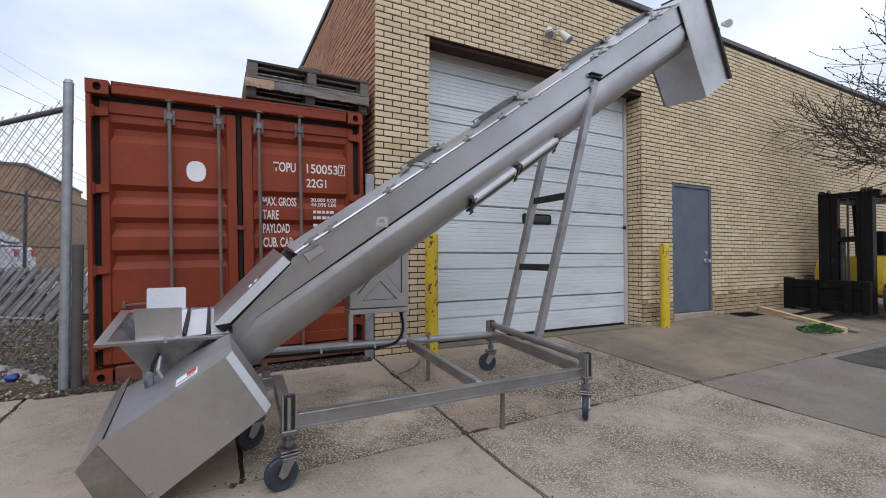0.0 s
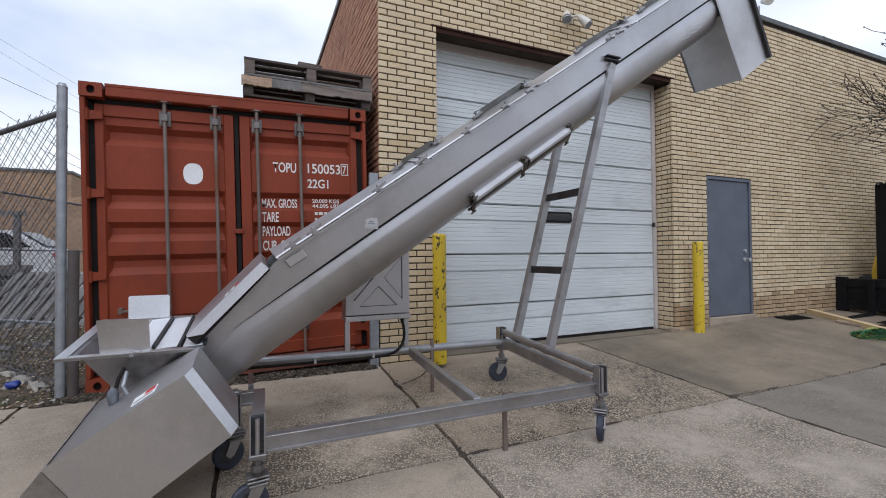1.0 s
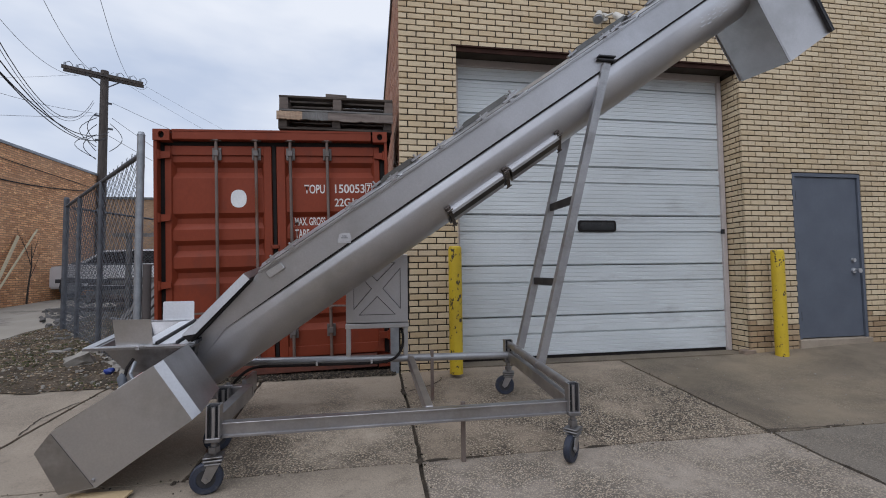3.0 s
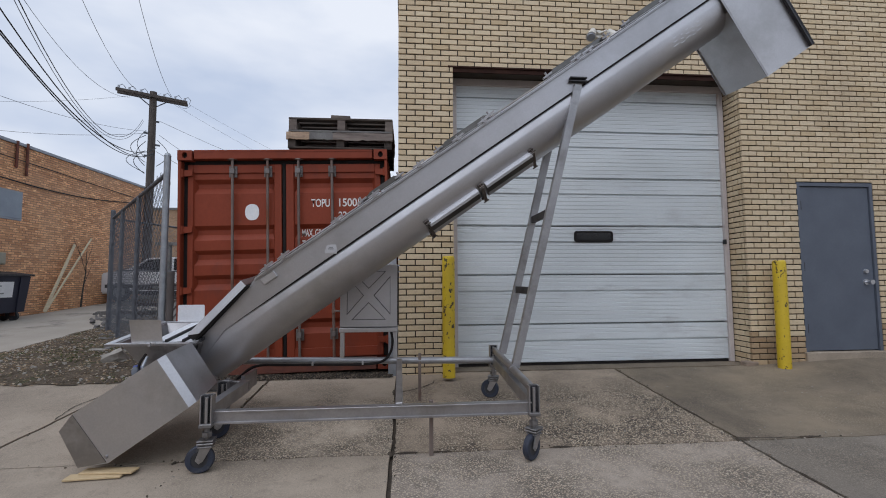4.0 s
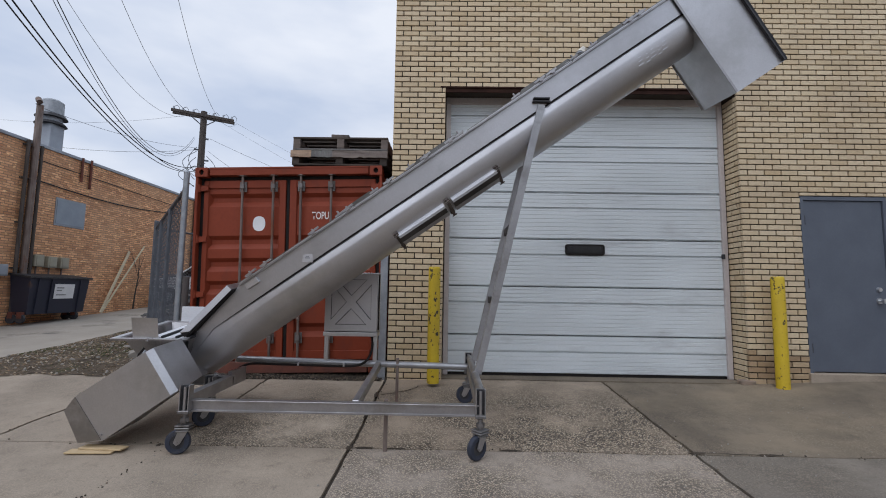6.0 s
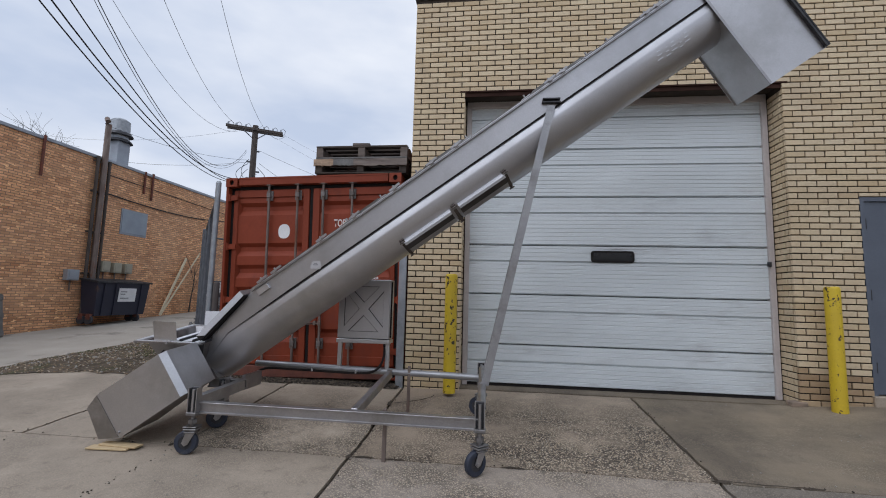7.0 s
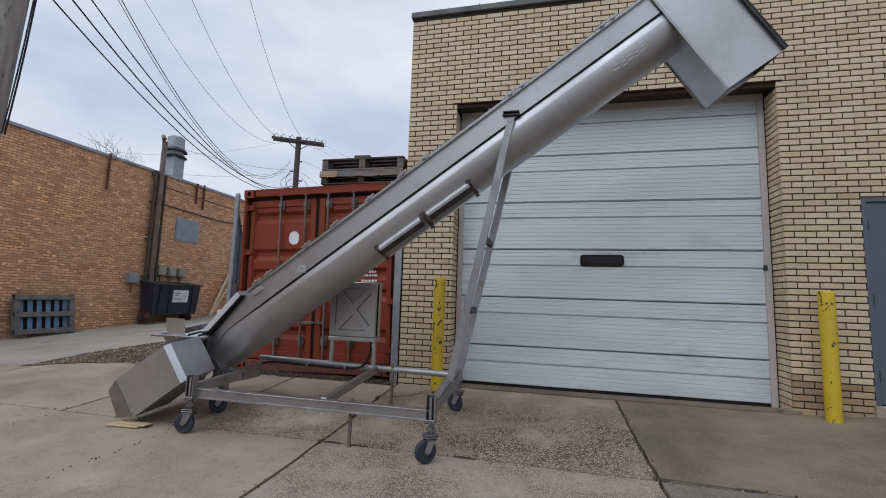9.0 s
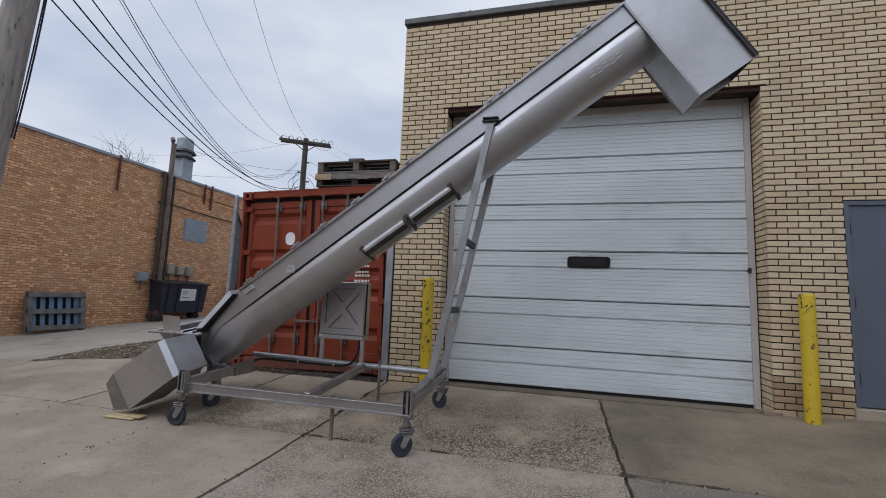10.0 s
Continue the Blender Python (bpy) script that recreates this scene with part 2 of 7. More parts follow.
LITTER = flecks("dry_leaves_and_chips", [(0.27, 0.185, 0.11), (0.12, 0.082, 0.05), (0.36, 0.275, 0.18), (0.07, 0.05, 0.034), (0.20, 0.135, 0.08), (0.46, 0.39, 0.30), (0.09, 0.085, 0.04)])
GRIT_DARK = flecks("dark_leaf_mould_and_grit", [(0.05, 0.038, 0.027), (0.09, 0.068, 0.048), (0.03, 0.024, 0.018), (0.17, 0.135, 0.10), (0.06, 0.05, 0.03), (0.32, 0.28, 0.23)])
LEAF_MOULD = flecks("black_leaf_mould", [(0.030, 0.023, 0.017), (0.055, 0.041, 0.030), (0.018, 0.015, 0.012), (0.085, 0.064, 0.045), (0.04, 0.034, 0.02), (0.16, 0.125, 0.09)])
MOSS = flecks("weeds_and_moss", [(0.075, 0.085, 0.03), (0.05, 0.06, 0.02), (0.11, 0.11, 0.045), (0.06, 0.05, 0.025)])
RUBBLE = surface("broken_concrete", (0.38, 0.36, 0.32), (0.26, 0.24, 0.21), 0.9, 0, 5, 40, 0.5)
ALLEY = surface("worn_alley_paving", (0.42, 0.38, 0.325), (0.33, 0.30, 0.255), 0.9, 0, 0.8, 45, 0.3, (1, 1, 1), (0.10, 0.092, 0.082), 0.9, 0.58, 0.75)
ASPHALT = surface("dark_asphalt_patch", (0.06, 0.055, 0.05), (0.04, 0.037, 0.035), 0.9, 0, 4, 60, 0.5)
ROOFING = surface("roofing_felt", (0.09, 0.09, 0.09), (0.06, 0.06, 0.06), 0.9, 0, 3, 50, 0.2)
BLUE_PLASTIC = surface("blue_plastic", (0.02, 0.05, 0.30), (0.015, 0.04, 0.22), 0.4, 0, 8, 60, 0.1)
STRAP_GREEN = surface("green_webbing", (0.06, 0.20, 0.10), (0.10, 0.27, 0.12), 0.8, 0, 12, 90, 0.4)
STRAP_LIME = surface("lime_webbing", (0.48, 0.50, 0.16), (0.38, 0.42, 0.13), 0.8, 0, 12, 90, 0.4)
TWIG = surface("bare_twig_bark", (0.06, 0.05, 0.045), (0.035, 0.03, 0.028), 0.9, 0, 10, 60, 0.2)
CAR_WHITE = surface("white_car_paint", (0.70, 0.71, 0.73), (0.66, 0.67, 0.69), 0.25, 0, 3, 50, 0)
CAR_GREY = surface("grey_car_paint", (0.16, 0.17, 0.19), (0.14, 0.15, 0.17), 0.25, 0.3, 3, 50, 0)
VENT_GREY = surface("grey_sheet_metal", (0.33, 0.36, 0.40), (0.28, 0.30, 0.335), 0.5, 0.4, 3, 50, 0.05)
PANEL_BLUE = surface("blue_grey_panel_paint", (0.27, 0.32, 0.37), (0.24, 0.28, 0.33), 0.5, 0.1, 3, 50, 0.05)
METER_BEIGE = surface("beige_meter_box_paint", (0.36, 0.34, 0.26), (0.3, 0.28, 0.22), 0.5, 0, 6, 50, 0.05)
LAMP_WHITE = surface("cream_lamp_enamel", (0.62, 0.60, 0.55), (0.55, 0.53, 0.48), 0.4, 0, 9, 50, 0.03)
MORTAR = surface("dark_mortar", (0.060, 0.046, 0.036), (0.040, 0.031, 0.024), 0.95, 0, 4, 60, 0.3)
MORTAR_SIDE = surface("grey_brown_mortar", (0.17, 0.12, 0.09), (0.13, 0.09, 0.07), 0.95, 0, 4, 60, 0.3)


def brick_mat(name, cols, per_object, dirt):
    m, nt, b = nodes_of(name)
    if per_object:
        rnd = nt.nodes.new("ShaderNodeObjectInfo").outputs["Random"]
    else:
        rnd = nt.nodes.new("ShaderNodeNewGeometry").outputs["Random Per Island"]
    ramp = nt.nodes.new("ShaderNodeValToRGB")
    ramp.color_ramp.elements[0].color, ramp.color_ramp.elements[1].color = (*cols[0], 1), (*cols[-1], 1)
    for i, c in enumerate(cols[1:-1]):
        e = ramp.color_ramp.elements.new((i + 1) / (len(cols) - 1))
        e.color = (*c, 1)
    nt.links.new(rnd, ramp.inputs["Fac"])
    col = mix(nt, ramp.outputs["Color"], dirt, noise_fac(nt, 1.1, 6, 0.52, 0.85, (1, 1, 1.4), 0.6))
    grain = noise_fac(nt, 55, 4, 0.3, 0.7)
    dk = nt.nodes.new("ShaderNodeMath")
    dk.operation = "MULTIPLY"
    dk.inputs[1].default_value = 0.28
    nt.links.new(noise_fac(nt, 26, 4, 0.5, 0.8), dk.inputs[0])
    col = mix(nt, col, tuple(x * 0.5 for x in dirt), dk.outputs[0])
    nt.links.new(col, b.inputs["Base Color"])
    b.inputs["Roughness"].default_value = 0.8
    bump(nt, b, grain, 0.35, 0.004)
    return m


YCOLS = [(0.54, 0.42, 0.265), (0.605, 0.485, 0.32), (0.57, 0.455, 0.305), (0.64, 0.525, 0.355), (0.505, 0.385, 0.235), (0.61, 0.50, 0.345)]
BRICK_Y = brick_mat("buff_yellow_brick", YCOLS, True, (0.36, 0.275, 0.185))
BRICK_YJ = brick_mat("buff_yellow_brick_run", YCOLS, False, (0.36, 0.275, 0.185))
YSTAIN = [(0.36, 0.255, 0.15), (0.42, 0.31, 0.19), (0.30, 0.205, 0.12), (0.46, 0.345, 0.215), (0.33, 0.225, 0.13)]
BRICK_YS = brick_mat("rust_stained_buff_brick", YSTAIN, True, (0.24, 0.165, 0.10))
BRICK_YSJ = brick_mat("rust_stained_buff_brick_run", YSTAIN, False, (0.24, 0.165, 0.10))
BRICK_O = brick_mat("orange_common_brick", [(0.36, 0.17, 0.095), (0.42, 0.22, 0.13), (0.31, 0.14, 0.085), (0.40, 0.24, 0.15)], False, (0.22, 0.11, 0.07))


def brick_face(name, c1, c2, mortar, axis, stain, soil):
    """A far brick wall: courses of the true size, kept in the material."""
    m, nt, b = nodes_of(name)
    g = nt.nodes.new("ShaderNodeNewGeometry")
    sep = nt.nodes.new("ShaderNodeSeparateXYZ")
    com = nt.nodes.new("ShaderNodeCombineXYZ")
    nt.links.new(g.outputs["Position"], sep.inputs[0])
    nt.links.new(sep.outputs[axis], com.inputs["X"])
    nt.links.new(sep.outputs["Z"], com.inputs["Y"])
    bt = nt.nodes.new("ShaderNodeTexBrick")
    for key, v in (("Scale", 1.0), ("Brick Width", 0.2032), ("Row Height", 0.0677), ("Mortar Size", 0.0095), ("Mortar Smooth", 0.3), ("Bias", 0.0)):
        bt.inputs[key].default_value = v
    bt.inputs["Color1"].default_value, bt.inputs["Color2"].default_value, bt.inputs["Mortar"].default_value = (*c1, 1), (*c2, 1), (*mortar, 1)
    nt.links.new(com.outputs[0], bt.inputs["Vector"])
    patch = noise_fac(nt, 0.6, 6, 0.4, 0.7, (1, 1, 2.2), 0.65)
    amt = nt.nodes.new("ShaderNodeMath")
    amt.operation = "MULTIPLY"
    amt.inputs[1].default_value = soil
    nt.links.new(patch, amt.inputs[0])
    col = mix(nt, bt.outputs["Color"], stain, amt.outputs[0])
    col = mix(nt, col, tuple(min(1, 1.45 * x) for x in c1), noise_fac(nt, 11, 2, 0.64, 0.68, (0.5, 0.5, 1.9)))
    col = mix(nt, col, tuple(0.6 * x for x in c1), noise_fac(nt, 9, 3, 0.55, 0.66, (0.45, 0.45, 2.4)))
    nt.links.new(col, b.inputs["Base Color"])
    b.inputs["Roughness"].default_value = 0.85
    bump(nt, b, bt.outputs["Fac"], -0.5, 0.006)
    return m


BRICK_ALLEY = brick_face("alley_brick", (0.84, 0.455, 0.235), (0.44, 0.195, 0.09), (0.20, 0.13, 0.085), "Y", (0.52, 0.335, 0.215), 0.45)
BRICK_FAR = brick_face("far_tan_brick", (0.30, 0.185, 0.105), (0.22, 0.13, 0.075), (0.18, 0.135, 0.10), "X", (0.30, 0.20, 0.13), 1.0)


STONES = ((0.0, (0.25, 0.197, 0.142)), (0.16, (0.47, 0.397, 0.298)), (0.36, (0.36, 0.286, 0.206)), (0.54, (0.56, 0.485, 0.38)), (0.61, (0.11, 0.084, 0.060)), (0.72, (0.40, 0.315, 0.22)), (0.90, (0.040, 0.031, 0.024)))


def concrete(name, base, pebble, streaks=False, size=80, worn=None, sooty=0.0):
    """Weathered concrete: a cement skin with pits and stains, worn through to pebbles set in dark cement."""
    m, nt, b = nodes_of(name)
    rnd = nt.nodes.new("ShaderNodeObjectInfo").outputs["Random"]
    tone = mix(nt, tuple(0.93 * x for x in base), tuple(1.07 * x for x in base), rnd)
    col = mix(nt, tone, tuple(0.66 * x for x in base), noise_fac(nt, 0.8, 7, 0.45, 0.72, (1, 1, 1), 0.62))
    col = mix(nt, col, tuple(min(1, 1.28 * x) for x in base), noise_fac(nt, 1.9, 6, 0.52, 0.78))
    col = mix(nt, col, tuple(0.60 * x for x in base), noise_fac(nt, 7, 7, 0.54, 0.74, (1, 1, 1), 0.72))
    # fine sand of the skin
    col = mix(nt, col, tuple(0.55 * x for x in base), noise_fac(nt, 130, 4, 0.54, 0.70, (1, 1, 1), 0.7))
    col = mix(nt, col, tuple(min(1, 1.5 * x) for x in base), noise_fac(nt, 170, 3, 0.60, 0.74, (1, 1, 1), 0.7))
    if streaks:
        col = mix(nt, col, tuple(0.52 * x for x in base), noise_fac(nt, 1.1, 6, 0.44, 0.66, (1.2, 0.5, 1), 0.65))
        col = mix(nt, col, (1.34 * base[0], 1.32 * base[1], 1.25 * base[2]), noise_fac(nt, 0.7, 6, 0.50, 0.72, (0.6, 1.1, 1), 0.6))
    # pebbles
    warp = nt.nodes.new("ShaderNodeTexNoise")
    warp.inputs["Scale"].default_value, warp.inputs["Detail"].default_value = 45, 2
    pos = place(nt)
    nt.links.new(pos, warp.inputs["Vector"])
    off = nt.nodes.new("ShaderNodeVectorMath")
    off.operation = "MULTIPLY_ADD"
    off.inputs[1].default_value = (0.012, 0.012, 0.0)
    nt.links.new(warp.outputs["Color"], off.inputs[0])
    nt.links.new(pos, off.inputs[2])
    vor = nt.nodes.new("ShaderNodeTexVoronoi")
    vor.inputs["Scale"].default_value = size
    nt.links.new(off.outputs[0], vor.inputs["Vector"])
    sp = nt.nodes.new("ShaderNodeSeparateColor")
    nt.links.new(vor.outputs["Color"], sp.inputs[0])
    stones = nt.nodes.new("ShaderNodeValToRGB")
    stones.color_ramp.interpolation = "CONSTANT"
    for p, c in STONES:
        e = stones.color_ramp.elements.new(p) if p else stones.color_ramp.elements[0]
        e.color = (*c, 1)
    nt.links.new(sp.outputs[0], stones.inputs["Fac"])
    rim = nt.nodes.new("ShaderNodeMapRange")
    rim.inputs["From Min"].default_value, rim.inputs["From Max"].default_value = 0.40, 0.58
    nt.links.new(vor.outputs["Distance"], rim.inputs["Value"])
    bed = mix(nt, stones.outputs["Color"], tuple(0.16 * x for x in base), rim.outputs["Result"])
    # holes that lost their stone, filled with leaf mould
    bed = mix(nt, bed, (0.038, 0.029, 0.021), noise_fac(nt, 34, 3, 0.60, 0.66, (1, 1, 1), 0.6))
    amount = nt.nodes.new("ShaderNodeMath")
    amount.operation = "MULTIPLY"
    amount.inputs[1].default_value = pebble
    nt.links.new(noise_fac(nt, 1.6, 6, 0.34, 0.58, (1, 1, 1), 0.62), amount.inputs[0])
    share = amount.outputs[0]
    if worn:
        # the cement skin is still whole beside the building
        g = nt.nodes.new("ShaderNodeNewGeometry")
        sy = nt.nodes.new("ShaderNodeSeparateXYZ")
        nt.links.new(g.outputs["Position"], sy.inputs[0])
        wr = nt.nodes.new("ShaderNodeMapRange")
        wr.inputs["From Min"].default_value, wr.inputs["From Max"].default_value = worn
        wr.inputs["To Min"].default_value, wr.inputs["To Max"].default_value = 1.0, 0.22
        nt.links.new(sy.outputs["Y"], wr.inputs["Value"])
        both = nt.nodes.new("ShaderNodeMath")
        both.operation = "MULTIPLY"
        nt.links.new(share, both.inputs[0])
        nt.links.new(wr.outputs["Result"], both.inputs[1])
        share = both.outputs[0]
    col = mix(nt, col, bed, share)
    if sooty:
        dirt_amt = nt.nodes.new("ShaderNodeMath")
        dirt_amt.operation = "MULTIPLY"
        dirt_amt.inputs[1].default_value = sooty
        nt.links.new(noise_fac(nt, 2.6, 7, 0.50, 0.68, (1, 1, 1), 0.7), dirt_amt.inputs[0])
        col = mix(nt, col, (0.085, 0.066, 0.050), dirt_amt.outputs[0])
    nt.links.new(col, b.inputs["Base Color"])
    b.inputs["Roughness"].default_value = 0.88
    hgt = nt.nodes.new("ShaderNodeMath")
    hgt.operation = "MULTIPLY"
    nt.links.new(rim.outputs["Result"], hgt.inputs[0])
    nt.links.new(share, hgt.inputs[1])
    bump(nt, b, hgt.outputs[0], -0.6, 0.006)
    return m


CONC = concrete("worn_concrete", (0.325, 0.270, 0.210), 0.22, size=110)
CONC_MID = concrete("worn_pebbled_concrete", (0.345, 0.292, 0.240), 0.70, size=96)
CONC_LEFT = concrete("sandy_pebbled_concrete", (0.385, 0.320, 0.248), 0.85, size=88, worn=(-1.0, -0.1))
CONC_BROWN = concrete("brown_stained_concrete", (0.194, 0.157, 0.114), 0.22, True, size=110, sooty=0.35)
CONC_RIGHT = concrete("dull_stained_concrete", (0.184, 0.160, 0.132), 0.28, size=120, sooty=0.25)
CONC_AGG = concrete("exposed_aggregate_concrete", (0.345, 0.275, 0.205), 1.0, size=84, worn=(-0.95, -0.15), sooty=0.25)


# ---- mesh helpers ----
BASE = {}


def thing(name, at, label, category, group="", kind=""):
    ob = new(name)
    ob.location = at
    BASE[ob.name] = Vector(at)
    return tagged(ob, label, category, group, kind)


def part(name, bm, mat, parent=None, label="", smooth=False):
    """Links a bmesh, made in world metres, as one mesh object under a thing or a part."""
    at = BASE[parent.name] if parent else Vector((0, 0, 0))
    bmesh.ops.recalc_face_normals(bm, faces=bm.faces)
    bmesh.ops.translate(bm, verts=bm.verts, vec=-at)
    me = bpy.data.meshes.new(name)
    if smooth:
        for f in bm.faces:
            f.smooth = True
    bm.to_mesh(me)
    bm.free()
    me.materials.append(mat)
    ob = new(name, me)
    if parent:
        ob.parent = parent
    BASE[ob.name] = at
    if smooth:
        me.set_sharp_from_angle(angle=radians(35))
    if label:
        ob["label"] = label
    return ob


def lone(name, bm, mat, label, category, group="", kind="", smooth=False):
    return tagged(part(name, bm, mat, None, "", smooth), label, category, group, kind)


def B():
    return bmesh.new()


def box(bm, x0, x1, y0, y1, z0, z1, m=None, bev=0.0):
    vs = [bm.verts.new((x, y, z)) for z in (z0, z1) for y in (y0, y1) for x in (x0, x1)]
    fs = [bm.faces.new([vs[i] for i in q]) for q in ((0, 2, 3, 1), (4, 5, 7, 6), (0, 1, 5, 4), (2, 6, 7, 3), (0, 4, 6, 2), (1, 3, 7, 5))]
    if bev:
        es = list({e for f in fs for e in f.edges})
        r = bmesh.ops.bevel(bm, geom=es, offset=bev, segments=1, affect="EDGES")
        vs = list({v for f in r["faces"] for v in f.verts} | {v for v in vs if v.is_valid})
    if m is not None:
        bmesh.ops.transform(bm, matrix=m, verts=[v for v in vs if v.is_valid])
    return bm


def cyl(bm, p0, p1, r0, r1=None, seg=12, cap=True):
    p0, p1 = Vector(p0), Vector(p1)
    r1 = r0 if r1 is None else r1
    q = (p1 - p0).to_track_quat("Z", "Y")
    rings = []
    for p, r in ((p0, r0), (p1, r1)):
        rings.append([bm.verts.new(p + q @ Vector((r * math.cos(2 * math.pi * i / seg), r * math.sin(2 * math.pi * i / seg), 0))) for i in range(seg)])
    for i in range(seg):
        j = (i + 1) % seg
        bm.faces.new((rings[0][i], rings[0][j], rings[1][j], rings[1][i]))
    if cap:
        bm.faces.new(rings[0][::-1])
        bm.faces.new(rings[1])
    return bm


def beam(bm, p0, p1, w, h, up=(0, 0, 1), bev=0.0):
    """A bar of width w and height h from p0 to p1; h lies along up."""
    p0, p1 = Vector(p0), Vector(p1)
    d = (p1 - p0).normalized()
    s = d.cross(Vector(up)).normalized()
    n = s.cross(d)
    m = Matrix((s, d, n)).transposed().to_4x4()
    m.translation = p0
    return box(bm, -w / 2, w / 2, 0, (p1 - p0).length, -h / 2, h / 2, m, bev)


def channel(bm, p0, p1, w, h, t, up=(0, 0, 1)):
    """A C-section bar as one extruded profile, its open side towards the right of the direction of travel."""
    p0, p1 = Vector(p0), Vector(p1)
    d = (p1 - p0).normalized()
    s = d.cross(Vector(up)).normalized()
    n = s.cross(d)
    sec = [(-w / 2, -h / 2), (w / 2, -h / 2), (w / 2, -h / 2 + t), (w / 2 - w * 0.3, -h / 2 + t * 1.3), (w / 2 - w * 0.3, h / 2 - t * 1.3), (w / 2, h / 2 - t), (w / 2, h / 2), (-w / 2, h / 2)]
    return prism(bm, [p0 + s * a + n * b for a, b in sec], p1 - p0)


def prism(bm, pts, vec):
    """A flat polygon of points, thickened along vec."""
    vec = Vector(vec)
    a = [bm.verts.new(p) for p in pts]
    b = [bm.verts.new(Vector(p) + vec) for p in pts]
    bm.faces.new(a[::-1])
    bm.faces.new(b)
    for i in range(len(pts)):
        j = (i + 1) % len(pts)
        bm.faces.new((a[i], a[j], b[j], b[i]))
    return bm


def tube_path(bm, pts, r, seg=6):
    pts = [Vector(p) for p in pts]
    rings = []
    for i, p in enumerate(pts):
        d = (pts[min(i + 1, len(pts) - 1)] - pts[max(i - 1, 0)]).normalized()
        q = d.to_track_quat("Z", "Y")
        rr = r[i] if isinstance(r, (list, tuple)) else r
        rings.append([bm.verts.new(p + q @ Vector((rr * math.cos(2 * math.pi * k / seg), rr * math.sin(2 * math.pi * k / seg), 0))) for k in range(seg)])
    for a, b in zip(rings, rings[1:]):
        for k in range(seg):
            j = (k + 1) % seg
            bm.faces.new((a[k], a[j], b[j], b[k]))
    bm.faces.new(rings[0][::-1])
    bm.faces.new(rings[-1])
    return bm


def move(bm, m):
    bmesh.ops.transform(bm, matrix=m, verts=bm.verts)
    return bm


def fit_text(text, m, width, height, mat, parent):
    """Words in the built-in font, drawn to a given width and height, its lower left corner at m."""
    cu = bpy.data.curves.new("lettering", "FONT")
    cu.body, cu.size, cu.extrude, cu.offset = text, 1.0, 0.0, 0.016
    tmp = bpy.data.objects.new("lettering", cu)
    scene.collection.objects.link(tmp)
    me = bpy.data.meshes.new_from_object(tmp.evaluated_get(bpy.context.evaluated_depsgraph_get()))
    bpy.data.objects.remove(tmp)
    bm = B()
    bm.from_mesh(me)
    xs, ys = [v.co.x for v in bm.verts], [v.co.y for v in bm.verts]
    sx, sy = width / (max(xs) - min(xs)), height / (max(ys) - min(ys))
    for v in bm.verts:
        v.co = ((v.co.x - min(xs)) * sx, (v.co.y - min(ys)) * sy, 0)
    return part("lettering", move(bm, m), mat, parent)


def ease(a, b, v):
    k = min(1, max(0, (v - a) / (b - a)))
    return k * k * (3 - 2 * k)


def gz(x, y):
    """Height of the ground: the apron climbs to the building, the alley climbs along itself."""
    apron = 0.065 * (y + 2.35) if y > -2.35 else 0.018 * (y + 2.35)
    apron = apron if y < 0.5 else 0.185 + 0.010 * (y - 0.5)
    alley = max(-0.30, 0.052 * (min(y, 14) - 3.2)) + 0.02
    k = ease(-4.5, -8.5, x) if x < 0 else 0.0
    z = apron * (1 - k) + alley * k
    z += 0.085 * ease(3.0, 5.2, x) * ease(-2.3, -0.4, y) * (1 if x < 30 else 0)
    far = ease(25, 60, max(abs(x), abs(y)))
    return z * (1 - far) + 0.1 * far


def sheet(xs, ys, dz=0.0, jitter=0.0):
    bm = B()
    g = [[bm.verts.new((x, y, gz(x, y) + dz + (jitter * noise.noise((x * 2.1, y * 2.1, 3.7)) + 0.5 * jitter * noise.noise((x * 7, y * 7, 1.2)) if jitter else 0))) for x in xs] for y in ys]
    for a, b in zip(g, g[1:]):
        for i in range(len(xs) - 1):
            bm.faces.new((a[i], a[i + 1], b[i + 1], b[i]))
    return bm


def steps(a, b, n):
    return [a + (b - a) * i / n for i in range(n + 1)]


# ---- ground ----
gx = [-900, -300, -120, -60, -40, -25, -18] + steps(-14, 14, 56) + [18, 25, 40, 60, 120, 300, 900]
gy = [-900, -300, -120, -60, -40, -25, -15] + steps(-12, 20, 64) + [25, 32, 45, 60, 120, 300, 900]
ground = lone("ground", sheet(gx, gy, -0.035), ALLEY, "worn grey paved ground of alley and yard", "ground", kind="structure")

# unseen wall added behind the camera's way to darken reflections and front light
lone("wall_5", box(B(), -40, 40, -26.4, -26.0, -0.6, 4.6), BRICK_FAR, "unseen plain brick wall added to darken steel reflections", "wall", kind="structure")

# ---- buff brick building ----
OPEN = [(0.0, 3.62, -1.0, 3.75), (4.33, 5.375, -1.0, 2.425)]
X0, X1, ZB, ZT = -0.645, 20.0, 0.04, 5.02
COURSE, BL, JOINT = 0.0677, 0.2032, 0.0132
wall_front = B()
PROUD = 0.013
for xa, xb, za, zb in ((X0 + PROUD, -PROUD, -0.3, ZT), (-PROUD, 3.62 + PROUD, 3.75, ZT), (3.62 + PROUD, 4.33, -0.3, ZT), (4.33, 5.375, 2.425, ZT), (5.375, X1, -0.3, ZT)):
    box(wall_front, xa, xb, PROUD, 0.42, za, zb)
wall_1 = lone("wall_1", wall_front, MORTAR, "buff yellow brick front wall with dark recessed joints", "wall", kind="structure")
side = B()
box(side, X0 + PROUD, X0 + 0.35, 0.42, 16.0, -0.3, ZT - 0.02)
wall_2 = lone("wall_2", side, MORTAR_SIDE, "orange common brick side wall of the building", "wall", kind="structure")
back = B()
